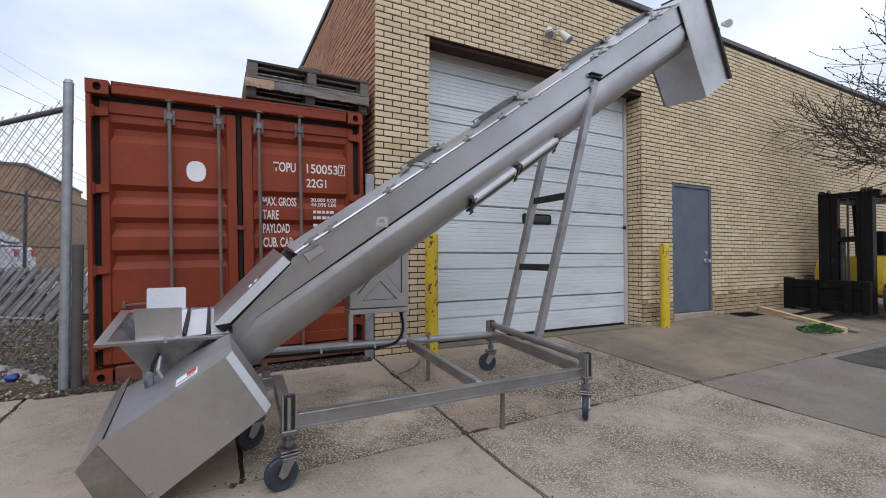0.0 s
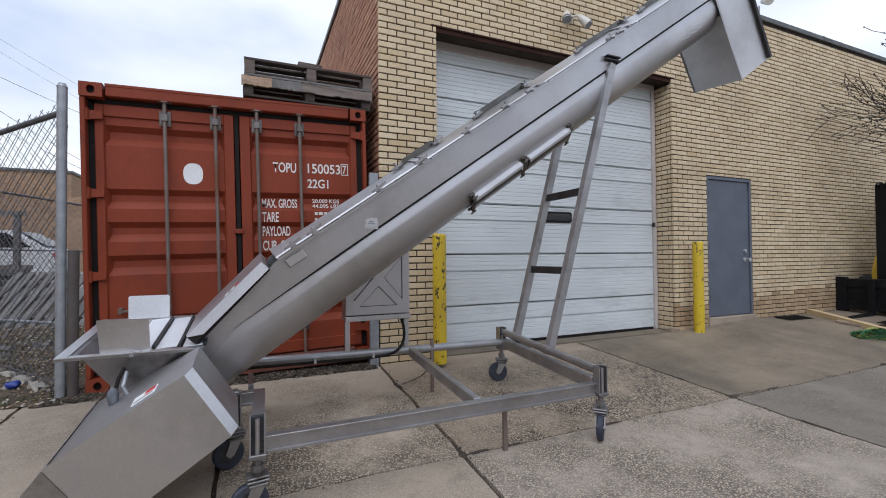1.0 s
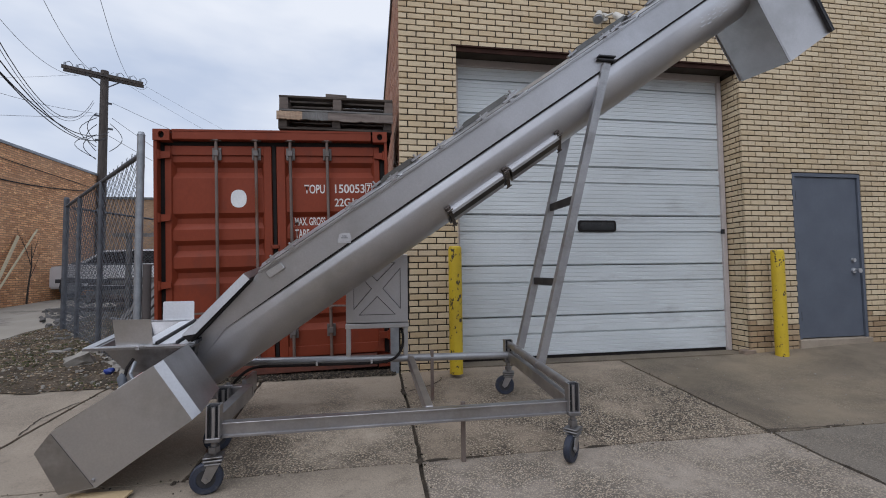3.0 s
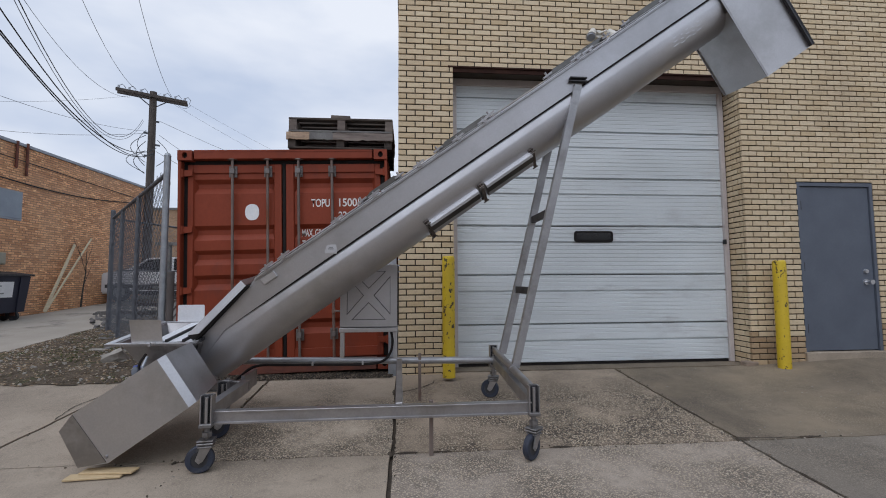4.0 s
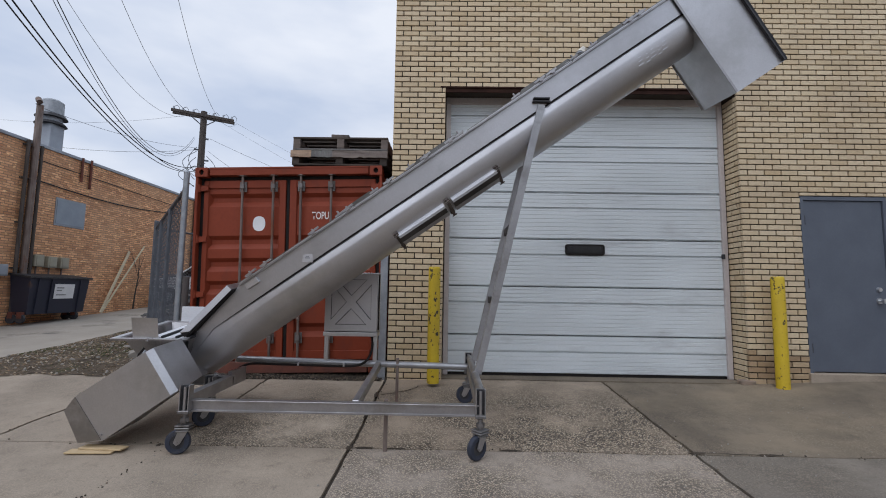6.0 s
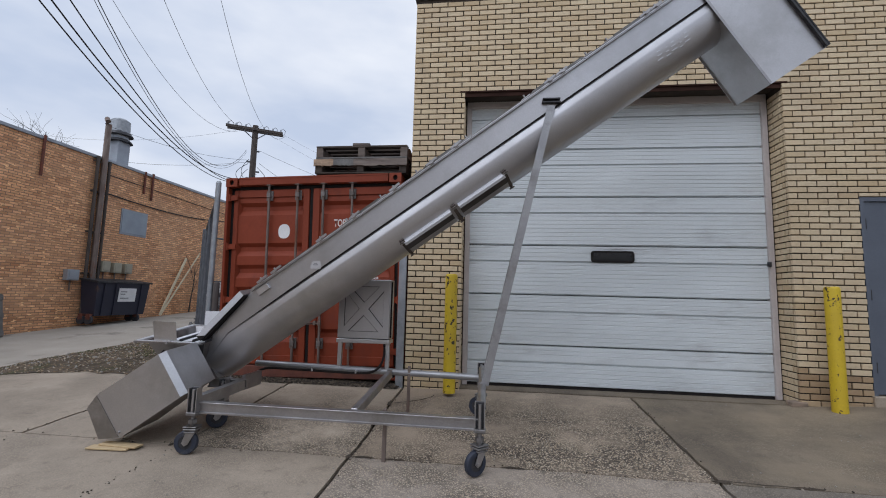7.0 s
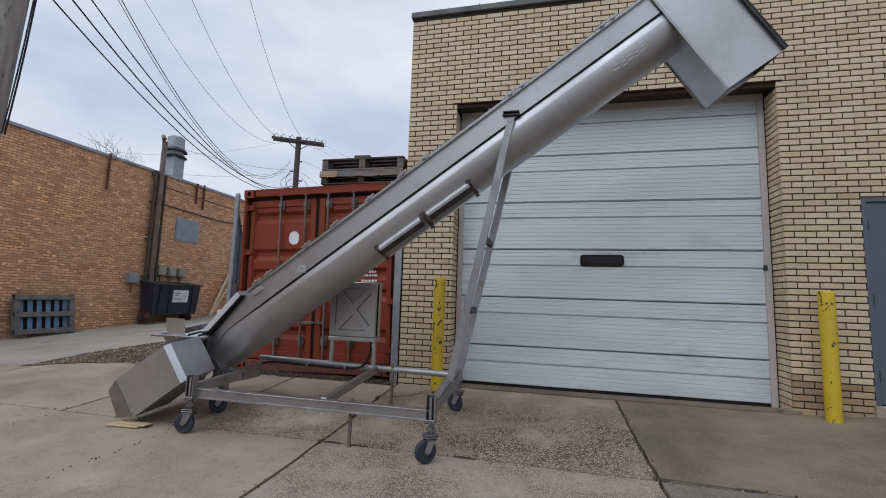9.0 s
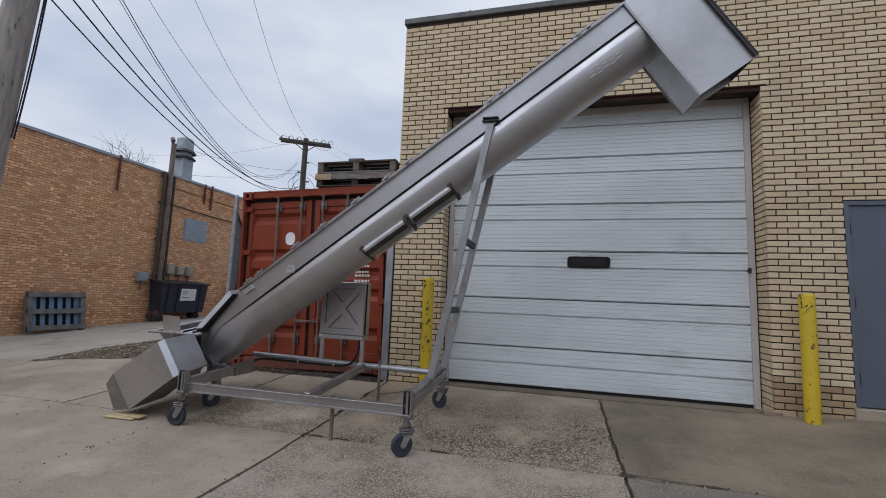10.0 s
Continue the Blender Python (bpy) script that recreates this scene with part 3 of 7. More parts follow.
box(back, X0 + 0.35, X1, 15.6, 16.0, -0.3, ZT - 0.03)
box(back, X1 - 0.4, X1 - 0.01, 0.43, 15.6, -0.3, ZT - 0.03)
lone("wall_3", back, MORTAR_SIDE, "plain brick walls closing the building behind", "wall", kind="structure")
roof = B()
box(roof, X0 + 0.36, X1 - 0.41, 0.43, 15.59, 4.5, 4.7)
lone("roof", roof, ROOFING, "flat dark felt roof behind the parapet", "roof", kind="structure")
cop = B()
box(cop, X0 - 0.025, X1, -0.03, 0.45, ZT + 0.002, ZT + 0.085, bev=0.008)
box(cop, X0 - 0.025, X0 + 0.38, 0.452, 16.02, ZT - 0.016, ZT + 0.065, bev=0.008)
for k in range(9):
    xk = X0 + 0.9 + 2.4 * k
    box(cop, xk, xk + 0.02, -0.034, 0.454, ZT + 0.01, ZT + 0.09)
lone("coping", cop, COPING, "dark metal coping along the parapet top", "coping", kind="structure")
lint = B()
box(lint, -0.06, 3.68, -0.004, 0.30, 3.752, 3.77)
# dark strip below the lintel paints the shadow of the opening's recess
box(lint, 0.002, 3.618, 0.012, 0.03, 3.70, 3.75)
lone("trim", lint, LINTEL, "dark brown steel lintel with a strip painted as the recess shadow", "lintel", kind="structure")


def brick_runs():
    """All bricks of the front wall: left end, right end, height of course, course."""
    n = int((ZT - ZB) / COURSE)
    rng = random.Random(5)
    for c in range(n):
        z0 = ZB + c * COURSE
        z1 = z0 + COURSE - JOINT
        x = X0 - (BL / 2 if c % 2 else 0)
        holes = [(a, b) for a, b, za, zb in OPEN if z0 < zb + 0.003]
        caps = [(a, b, zb + 0.004) for a, b, za, zb in OPEN if z0 < zb + 0.003 and z1 > zb + 0.02]
        while x < X1:
            a, b = max(x, X0), min(x + BL - JOINT, X1)
            x += BL
            segs = [(a, b)]
            for ha, hb in holes:
                segs = [s for p, q in segs for s in ((p, min(q, ha)), (max(p, hb), q)) if s[1] - s[0] > 0.02]
            for p, q in segs:
                yield p, q, z0, z1, rng.uniform(-0.0022, 0.0022), c
            for ha, hb, zc in caps:
                p, q = max(a, ha), min(b, hb)
                if q - p > 0.02:
                    yield p, q, zc, z1, rng.uniform(-0.0022, 0.0022), c


def brick_verts(p, q, z0, z1, dy, depth=0.03, ch=0.003):
    f = [(p + ch, dy, z0 + ch), (q - ch, dy, z0 + ch), (q - ch, dy, z1 - ch), (p + ch, dy, z1 - ch)]
    r = [(p, dy + ch, z0), (q, dy + ch, z0), (q, dy + ch, z1), (p, dy + ch, z1)]
    k = [(p, dy + depth, z0), (q, dy + depth, z0), (q, dy + depth, z1), (p, dy + depth, z1)]
    return f + r + k


BRICK_FACES = [(0, 1, 2, 3)] + [(4 + i, 4 + (i + 1) % 4, (i + 1) % 4, i) for i in range(4)] + [(8 + i, 8 + (i + 1) % 4, 4 + (i + 1) % 4, 4 + i) for i in range(4)]


def run_mesh(name, lists, mat, parent, turn=None):
    vs, fs = [], []
    for v in lists:
        o = len(vs)
        vs += v
        fs += [tuple(o + i for i in f) for f in BRICK_FACES]
    me = bpy.data.meshes.new(name)
    me.from_pydata([tuple(turn @ Vector(v)) for v in vs] if turn else vs, [], fs)
    me.materials.append(mat)
    ob = new(name, me)
    ob.parent = parent
    ob["kind"] = "stuff"
    return ob


def splashed(p, c):
    """The stain left by years of splashing climbs unevenly along the foot of the wall."""
    return p > 3.58 and c < 8 + 3.5 * noise.noise((p * 1.3, c * 0.21, 2.0)) + 2.0 * noise.noise((p * 6.1, c * 1.7, 5.0))


singles, joined, soiled = [], [], []
for run in brick_runs():
    p, q, z0, z1, dy, c = run
    near = (q <= 0.001 and 0.1 < z1 < 2.35) or (p >= 3.61 and q <= 4.34 and 0.1 < z1 < 2.3)
    (singles if near else soiled if splashed(p, c) else joined).append(run)
run_mesh("brick_run", [brick_verts(p, q, z0, z1, dy) for p, q, z0, z1, dy, c in joined], BRICK_YJ, wall_1)
run_mesh("brick_run", [brick_verts(p, q, z0, z1, dy) for p, q, z0, z1, dy, c in soiled], BRICK_YSJ, wall_1)
# garage returns: left jamb faces +x, right jamb faces -x; the corner's return faces -x
ret = []
for c in range(int((3.75 - ZB) / COURSE)):
    z0 = ZB + c * COURSE
    cuts = (0.042, 0.10, 0.30) if c % 2 else (0.042, 0.20, 0.30)
    for p, q in zip(cuts, cuts[1:]):
        ret.append((p, q - JOINT, z0, z0 + COURSE - JOINT))
run_mesh("brick_run", [brick_verts(p, q, z0, z1, 0.0) for p, q, z0, z1 in ret], BRICK_YJ, wall_1, Matrix(((0, -1, 0, 0.0), (1, 0, 0, 0), (0, 0, 1, 0), (0, 0, 0, 1))))
run_mesh("brick_run", [brick_verts(p, q, z0, z1, 0.0) for p, q, z0, z1 in ret], BRICK_YJ, wall_1, Matrix(((0, 1, 0, 3.62), (1, 0, 0, 0), (0, 0, 1, 0), (0, 0, 0, 1))))
# orange side wall
sd = []
rng = random.Random(8)
for c in range(int((ZT - ZB) / COURSE)):
    z0 = ZB + c * COURSE
    if z0 < 1.9:
        continue
    y = 0.04 - (BL / 2 if c % 2 else 0)
    while y < 9:
        p, q = max(y, 0.04), y + BL - JOINT
        y += BL
        if q - p > 0.03:
            sd.append(brick_verts(p, q, z0, z0 + COURSE - JOINT, rng.uniform(-0.003, 0.003)))
run_mesh("brick_run", sd, BRICK_O, wall_2, Matrix(((0, 1, 0, X0), (1, 0, 0, 0), (0, 0, 1, 0), (0, 0, 0, 1))))

# garage door
GY, GX0, GX1 = 0.30, 0.075, 3.545
garage = thing("door_1", (1.81, GY, 0.2), "closed white ribbed sectional garage door, scuffed and dirty", "garage door", kind="structure")
SEC = [0.195, 0.669, 1.278, 1.889, 2.497, 3.106, 3.715]
for za, zb in zip(SEC, SEC[1:]):
    groove = zb - 0.204
    prof = [(za + 0.002, 0.034), (za + 0.010, 0.034), (za + 0.014, 0.0)]
    z = za + 0.05
    while z < zb - 0.03:
        if abs(z - groove) > 0.035:
            prof += [(z, 0.0), (z + 0.003, 0.0045), (z + 0.008, 0.0045), (z + 0.011, 0.0)]
        elif not any(abs(p[0] - groove) < 0.012 for p in prof):
            prof += [(groove - 0.011, 0.0), (groove - 0.008, 0.026), (groove + 0.008, 0.026), (groove + 0.011, 0.0)]
        z += 0.051
    prof += [(zb - 0.012, 0.0), (zb - 0.008, 0.034)]
    prof.sort()
    bm = B()
    L = [bm.verts.new((GX0, GY + d, zz)) for zz, d in prof]
    R = [bm.verts.new((GX1, GY + d, zz)) for zz, d in prof]
    for i in range(len(prof) - 1):
        bm.faces.new((L[i], R[i], R[i + 1], L[i + 1]))
    LB = [bm.verts.new((GX0, GY + 0.05, zz)) for zz in (za + 0.003, zb - 0.004)]
    RB = [bm.verts.new((GX1, GY + 0.05, zz)) for zz in (za + 0.003, zb - 0.004)]
    bm.faces.new((LB[0], LB[1], RB[1], RB[0]))
    bm.faces.new((L[0], LB[0], RB[0], R[0]))
    bm.faces.new((L[-1], R[-1], RB[1], LB[1]))
    part("panel", bm, DOOR_WHITE, garage)
seal = B()
box(seal, GX0, GX1, GY + 0.004, GY + 0.045, 0.165, 0.197)
part("bottom_seal", seal, DARK_GAP, garage, "black rubber bottom seal")
backing = B()
box(backing, GX0 - 0.05, GX1 + 0.05, GY + 0.055, GY + 0.075, 0.1, 3.9)
part("backing", backing, DARK_STEEL, garage)


def rounded(bm, x0, x1, z0, z1, y, depth, r, n=5):
    pts = []
    for cx, cz, a0 in ((x1 - r, z1 - r, 0), (x0 + r, z1 - r, 90), (x0 + r, z0 + r, 180), (x1 - r, z0 + r, 270)):
        for i in range(n + 1):
            a = radians(a0 + 90 * i / n)
            pts.append((cx + r * math.cos(a), y, cz + r * math.sin(a)))
    return prism(bm, pts, (0, depth, 0))


wf = rounded(B(), 1.555, 2.06, 1.685, 1.825, GY - 0.012, 0.02, 0.035)
win = part("window_frame", wf, DARK_GAP, garage, "black rubber window surround")
part("pane", rounded(B(), 1.58, 2.035, 1.71, 1.80, GY - 0.015, 0.004, 0.025), BLACK_GLASS, win)
for xa, xb in ((0.012, 0.074), (3.546, 3.608)):
    bm = box(B(), xa, xb, GY - 0.03, GY + 0.06, 0.17, 3.66, bev=0.004)
    part("jamb", bm, JAMB_PAINT, garage, "pinkish grey steel jamb")
bm = box(B(), 0.012, 3.608, GY - 0.028, GY + 0.06, 3.662, 3.748, bev=0.004)
part("header", bm, JAMB_PAINT, garage)
bm = box(B(), 3.535, 3.56, GY - 0.045, GY - 0.005, 1.66, 1.72)
part("latch", bm, DARK_STEEL, garage)
st = box(B(), -0.0, 3.62, 0.06, 0.42, 0.02, 0.168)
lone("trim", st, CONC_BROWN, "worn concrete sill under the garage door", "sill", kind="structure")
bm = box(B(), 3.52, 3.69, -0.015, 0.09, gz(3.5, 0.05) - 0.01, gz(3.5, 0.05) + 0.05, None, 0.012)
lone("broken_brick", bm, WOOD_WORN, "broken brown brick lying at the garage jamb", "brick")

# personnel door
DX0, DX1 = 4.33, 5.375
door = thing("door_2", (4.85, 0.08, 0.3), "closed blue-grey painted steel door in a brick wall", "door", kind="structure")
bm = B()
box(bm, DX0 + 0.004, DX0 + 0.045, 0.008, 0.14, 0.315, 2.42)
box(bm, DX1 - 0.045, DX1 - 0.004, 0.008, 0.14, 0.315, 2.42)
box(bm, DX0 + 0.045, DX1 - 0.045, 0.008, 0.14, 2.375, 2.42)
part("door_frame", bm, DOOR_BLUE, door, "blue-grey steel door frame")
part("leaf", box(B(), DX0 + 0.05, DX1 - 0.05, 0.028, 0.105, 0.325, 2.371, bev=0.003), DOOR_BLUE, door)
part("backing", box(B(), DX0 + 0.01, DX1 - 0.01, 0.15, 0.2, 0.2, 2.42), DARK_STEEL, door)
bm = cyl(B(), (5.215, 0.028, 1.30), (5.215, 0.0, 1.30), 0.028, 0.024, 14)
part("deadbolt", bm, STEEL_BRIGHT, door, "chrome deadbolt")
bm = cyl(B(), (5.215, 0.028, 1.165), (5.215, 0.012, 1.165), 0.036, 0.034, 14)
cyl(bm, (5.215, 0.012, 1.165), (5.215, -0.02, 1.165), 0.014, 0.014, 10)
cyl(bm, (5.215, -0.015, 1.165), (5.215, -0.06, 1.165), 0.022, 0.030, 14)
part("door_knob", bm, STEEL_BRIGHT, door, "chrome door knob", True)
for zz in (2.13, 1.36, 0.60):
    part("hinge", cyl(B(), (DX0 + 0.05, 0.02, zz - 0.055), (DX0 + 0.05, 0.02, zz + 0.055), 0.012, None, 8), DARK_STEEL, door)
lone("threshold", box(B(), DX0 - 0.02, DX1 + 0.02, -0.03, 0.16, 0.1, 0.313, bev=0.008), CONC, "low concrete step under the steel door", "step", kind="structure")

# slabs
SX = [-12.5, -9.2, -6.4, -3.42, -2.02, -0.65, 1.91, 7.0, 9.6, 12.2, 16.0]
SX_OUT = [-12.5, -6.4, -0.65, 1.91, 7.0, 12.2, 16.0]
SY = [-10.0, -7.3, -4.62, -1.90, 0.26]
pavement = lone("pavement", sheet(steps(-12.6, 16, 40), steps(-10.1, 0.30, 24), -0.022), PIT_DIRT, "joints of dark dirt between the concrete slabs", "pavement", kind="structure")


def slab(xa, xb, ya, yb, mat):
    g, gy = 0.0135, 0.006
    nx, ny = max(2, int((xb - xa) / 0.09)), max(2, int((yb - ya) / 0.09))
    bm = B()

    def wob(t, s):
        return 0.012 * noise.noise((t * 2.3, s * 5.1, 0.4)) + 0.012 * noise.noise((t * 9, s * 3.3, 2.0))
    rows = []
    for j in range(ny + 1):
        row = []
        for i in range(nx + 1):
            x = xa + g + (xb - xa - 2 * g) * i / nx
            y = ya + gy + (yb - ya - 2 * gy) * j / ny
            if i in (0, nx):
                x += wob(y, x)
            if j in (0, ny):
                y += wob(x, y)
            dz = 0.003 * noise.noise((x * 1.7, y * 1.7, 5))
            row.append(bm.verts.new((x, y, gz(x, y) + dz)))
        rows.append(row)
    for a, b in zip(rows, rows[1:]):
        for i in range(nx):
            bm.faces.new((a[i], a[i + 1], b[i + 1], b[i]))
    edge = [e for e in bm.edges if e.is_boundary]
    r = bmesh.ops.extrude_edge_only(bm, edges=edge)
    bmesh.ops.translate(bm, verts=[v for v in r["geom"] if isinstance(v, bmesh.types.BMVert)], vec=(0, 0, -0.05))
    return part("slab", bm, mat, pavement)


def slab_mat(xa, row):
    if xa > 1.8:
        return CONC_BROWN if row == 3 else CONC_RIGHT
    if xa > -0.7:
        return CONC_AGG if row == 3 else CONC_MID
    return CONC_LEFT if row == 3 and xa > -2.1 else CONC


for j, (ya, yb) in enumerate(zip(SY, SY[1:])):
    cuts = SX if j == 3 else SX_OUT
    for xa, xb in zip(cuts, cuts[1:]):
        slab(xa, xb, ya, 0.055 if j == 3 and -0.7 < xa < 3.7 else yb, slab_mat(xa, j))
pt = sheet(steps(4.35, 6.4, 10), steps(-2.62, -2.02, 4), 0.006, 0.004)
lone("asphalt_patch", pt, ASPHALT, "dark asphalt patch set in the concrete", "patch", kind="structure")

# dirt strip
def dirt_edge(x, y):
    """Distance inside the verge's left limit."""
    return x - (-6.9 - 0.12 * y + 0.12 * noise.noise((x, y * 1.5, 9)))


def dirt_z(x, y):
    edge = min(ease(0, 0.5, dirt_edge(x, y)), ease(-0.12, 0.3, y))
    h = 0.022 + edge * (0.035 + 0.04 * noise.noise((x * 1.3, y * 1.3, 3)) + 0.03 * noise.noise((x * 5, y * 5, 1)) + 0.014 * noise.noise((x * 17, y * 17, 2)))
    return gz(x, y) - 0.015 + h


dirt_x, dirt_y = steps(-7.6, -0.72, 138), steps(-0.16, 9.04, 184)
bm = B()
grid = {}
for j, y in enumerate(dirt_y):
    for i, x in enumerate(dirt_x):
        if dirt_edge(x, y) < 0 or y < (-0.10 if x < -2.9 else -0.02) + 0.07 * noise.noise((x * 2.6, 0, 4)) or (x > -3.0 and y > 0.4):
            continue
        grid[i, j] = bm.verts.new((x, y, dirt_z(x, y)))
for (i, j), v in grid.items():
    q = [grid.get(k) for k in ((i, j), (i + 1, j), (i + 1, j + 1), (i, j + 1))]
    if all(q):
        bm.faces.new(q)
dirt = lone("dirt_verge", bm, DIRT, "brown dirt verge with dry leaves and weeds", "dirt", kind="structure", smooth=True)


def scatter(name, n, area, size, mat, label, cat, flat=0.3, seed=1, where=None, rest=None):
    rng = random.Random(seed)
    vs, fs = [], []
    made = 0
    while made < n:
        x, y = rng.uniform(*area[:2]), rng.uniform(*area[2:])
        if where and not where(x, y):
            continue
        made += 1
        s = rng.uniform(*size)
        z = rest(x, y) + 0.004 + s * flat * 0.4 if rest else gz(x, y) + (0.02 if s > 0.0095 else 0.003) + s * flat * 0.3
        m = pose(x, y, z, rng.uniform(-25, 25), rng.uniform(-25, 25), rng.uniform(0, 360))
        o = len(vs)
        sh = [(-1, -0.6, 0), (0.2, -0.9, 0.1), (1, -0.2, 0), (0.7, 0.8, 0.15), (-0.5, 0.8, 0)]
        low = [Vector((a * s * rng.uniform(0.7, 1.1), b * s * rng.uniform(0.6, 1), -flat * s)) for a, b, c in sh]
        top = [Vector((p.x * 0.7, p.y * 0.7, flat * s * rng.uniform(0.6, 1.2))) for p in low]
        vs += [tuple(m @ p) for p in low + top]
        fs += [tuple(o + 5 + k for k in range(5))] + [(o + k, o + (k + 1) % 5, o + 5 + (k + 1) % 5, o + 5 + k) for k in range(5)]
    me = bpy.data.meshes.new(name)
    me.from_pydata(vs, [], fs)
    me.materials.append(mat)
    return tagged(new(name, me), label, cat, kind="stuff")


def on_dirt(x, y):
    return x > -6.8 - 0.12 * y and not (-3.25 < x < -0.7 and y > 0.05)


def on_weeds(x, y):
    return on_dirt(x, y) and noise.noise((x * 0.9, y * 0.9, 7.5)) > 0.12


scatter("dry_leaves", 15000, (-7.9, -3.2, -0.10, 6.0), (0.004, 0.019), LITTER, "dry brown leaves and wood chips on the dirt", "leaves", 0.14, 1, on_dirt, dirt_z)
scatter("weeds", 3800, (-7.9, -3.2, -0.05, 6.5), (0.004, 0.016), MOSS, "low green weeds and moss on the dirt", "weeds", 0.5, 4, on_weeds, dirt_z)
scatter("gravel", 900, (-7.6, -3.2, -0.08, 6.5), (0.005, 0.026), RUBBLE, "pale stones and rubble crumbs on the dirt", "gravel", 0.5, 2, on_dirt, dirt_z)
scatter("gravel", 4200, (-3.3, -0.70, -0.10, 0.16), (0.004, 0.016), LEAF_MOULD, "dark leaf mould and grit along the container", "debris", 0.35, 3, None, dirt_z)


# chipped holes and cracks where the slabs meet
def pit(x, y, rx, ry, turn, seed):
    rng = random.Random(seed)
    bm = B()
    m = pose(0, 0, 0, 0, 0, turn)
    rim, low = [], []
    n = 18
    for k in range(n):
        a = 2 * math.pi * k / n
        r = rng.uniform(0.55, 1.1)
        p = m @ Vector((rx * r * math.cos(a), ry * r * math.sin(a), 0))
        px, py = x + p.x, y + p.y
        rim.append(bm.verts.new((px, py, gz(px, py) + 0.0045)))
        qx, qy = x + p.x * 0.55, y + p.y * 0.55
        low.append(bm.verts.new((qx, qy, gz(qx, qy) + 0.007 + rng.uniform(0, 0.006))))
    for k in range(n):
        j = (k + 1) % n
        bm.faces.new((rim[k], rim[j], low[j], low[k]))
    bm.faces.new(low)
    lone("dirt_patch", bm, PIT_DIRT, "dark dirt filling a chipped hole in the concrete", "dirt", kind="structure")


def crack(pts, w, seed):
    rng = random.Random(seed)
    bm = B()
    prev = None
    for (xa, ya), (xb, yb) in zip(pts, pts[1:]):
        d = Vector((xb - xa, yb - ya, 0))
        s = Vector((-d.y, d.x, 0)).normalized()
        n = max(3, int(d.length / 0.035))
        for k in range(n):
            t = k / n
            c = Vector((xa + (xb - xa) * t, ya + (yb - ya) * t, 0)) + s * rng.uniform(-0.006, 0.006)
            ww = w * rng.uniform(0.4, 1.2)
            v = [bm.verts.new((p.x, p.y, gz(p.x, p.y) + 0.0045)) for p in (c - s * ww, c + s * ww)]
            if prev:
                bm.faces.new((prev[0], v[0], v[1], prev[1]))
            prev = v
    lone("crack", bm, PIT_DIRT, "dark crack running through the concrete slab", "crack", kind="structure")


for k, a in enumerate(((-0.65, -1.90, 0.028, 0.05, 0), (-0.545, -1.905, 0.11, 0.016, 3), (-0.30, -1.905, 0.09, 0.012, 1), (-0.66, -0.62, 0.03, 0.10, 4), (-0.66, -1.2, 0.02, 0.12, 2), (1.93, -1.885, 0.075, 0.022, 5), (2.45, -1.892, 0.09, 0.016, 2), (1.90, -1.35, 0.018, 0.12, 3), (1.91, -2.5, 0.016, 0.14, -3), (-2.07, -1.92, 0.02, 0.03, 0), (0.55, -1.90, 0.10, 0.012, 1), (4.45, -1.89, 0.06, 0.03, 0))):
    pit(*a, 40 + k)
crack([(-0.62, -0.60), (-0.50, -0.54), (-0.38, -0.46), (-0.27, -0.33), (-0.24, -0.20)], 0.009, 3)
crack([(1.92, -1.86), (2.20, -1.88), (2.6, -1.885)], 0.006, 5)
crack([(-3.45, -0.4), (-3.52, -0.75), (-3.44, -1.1)], 0.006, 6)


def by_joint(x, y):
    return min(abs(x - c) for c in SX) < 0.035 or min(abs(y - c) for c in SY) < 0.03


scatter("joint_grit", 380, (-3.6, 4.6, -4.6, 0.0), (0.003, 0.009), GRIT_DARK, "brown grit lying along the slab joints", "grit", 0.5, 11, by_joint)
scatter("loose_grit", 500, (-2.0, 4.4, -4.2, 0.0), (0.002, 0.007), RUBBLE, "loose pale grit on the concrete", "grit", 0.5, 12)

# ---- shipping container ----
CM = Matrix.Translation((-3.056, 0.045, 0.166)) @ pose(0, 0, 0, 0, -1.4, 0) @ Matrix.Diagonal((0.96, 0.96, 0.975, 1))
# the doors sit back between the corner posts
CMD = CM @ Matrix.Translation((0, 0.055, 0))
cont = thing("shipping_container", (-3.056, 0.045, 0.166), "oxide red steel shipping container with closed double doors", "container")
CW, CH, CD = 2.438, 2.591, 6.058


def cpart(name, bm, mat, label="", parent=None, smooth=False):
    return part(name, move(bm, CM), mat, parent or cont, label, smooth)


def dpart(name, bm, mat, label="", parent=None, smooth=False):
    return part(name, move(bm, CMD), mat, parent or cont, label, smooth)


shell = B()
box(shell, 0.012, 0.06, 0.12, CD - 0.02, 0.15, CH - 0.03)
box(shell, CW - 0.06, CW - 0.012, 0.12, CD - 0.02, 0.15, CH - 0.03)
box(shell, 0.06, CW - 0.06, CD - 0.08, CD - 0.02, 0.15, CH - 0.03)
box(shell, 0.012, CW - 0.012, 0.10, CD - 0.02, CH - 0.035, CH - 0.012)
box(shell, 0.06, CW - 0.06, 0.12, CD - 0.08, 0.10, 0.16)
for i in range(22):
    y = 0.25 + i * 0.262
    for xa, xb in ((-0.012, 0.014), (CW - 0.014, CW + 0.012)):
        box(shell, xa, xb, y, y + 0.13, 0.17, CH - 0.1)
cpart("shell", shell, CONT_RED)
for xa in (0.0, CW - 0.036):
    cpart("corner_post", box(B(), xa, xa + 0.036, 0.0, 0.16, 0.118, CH - 0.118, bev=0.006), CONT_RED)
bm = box(B(), 0.178, CW - 0.178, 0.004, 0.12, CH - 0.102, CH - 0.004, bev=0.006)
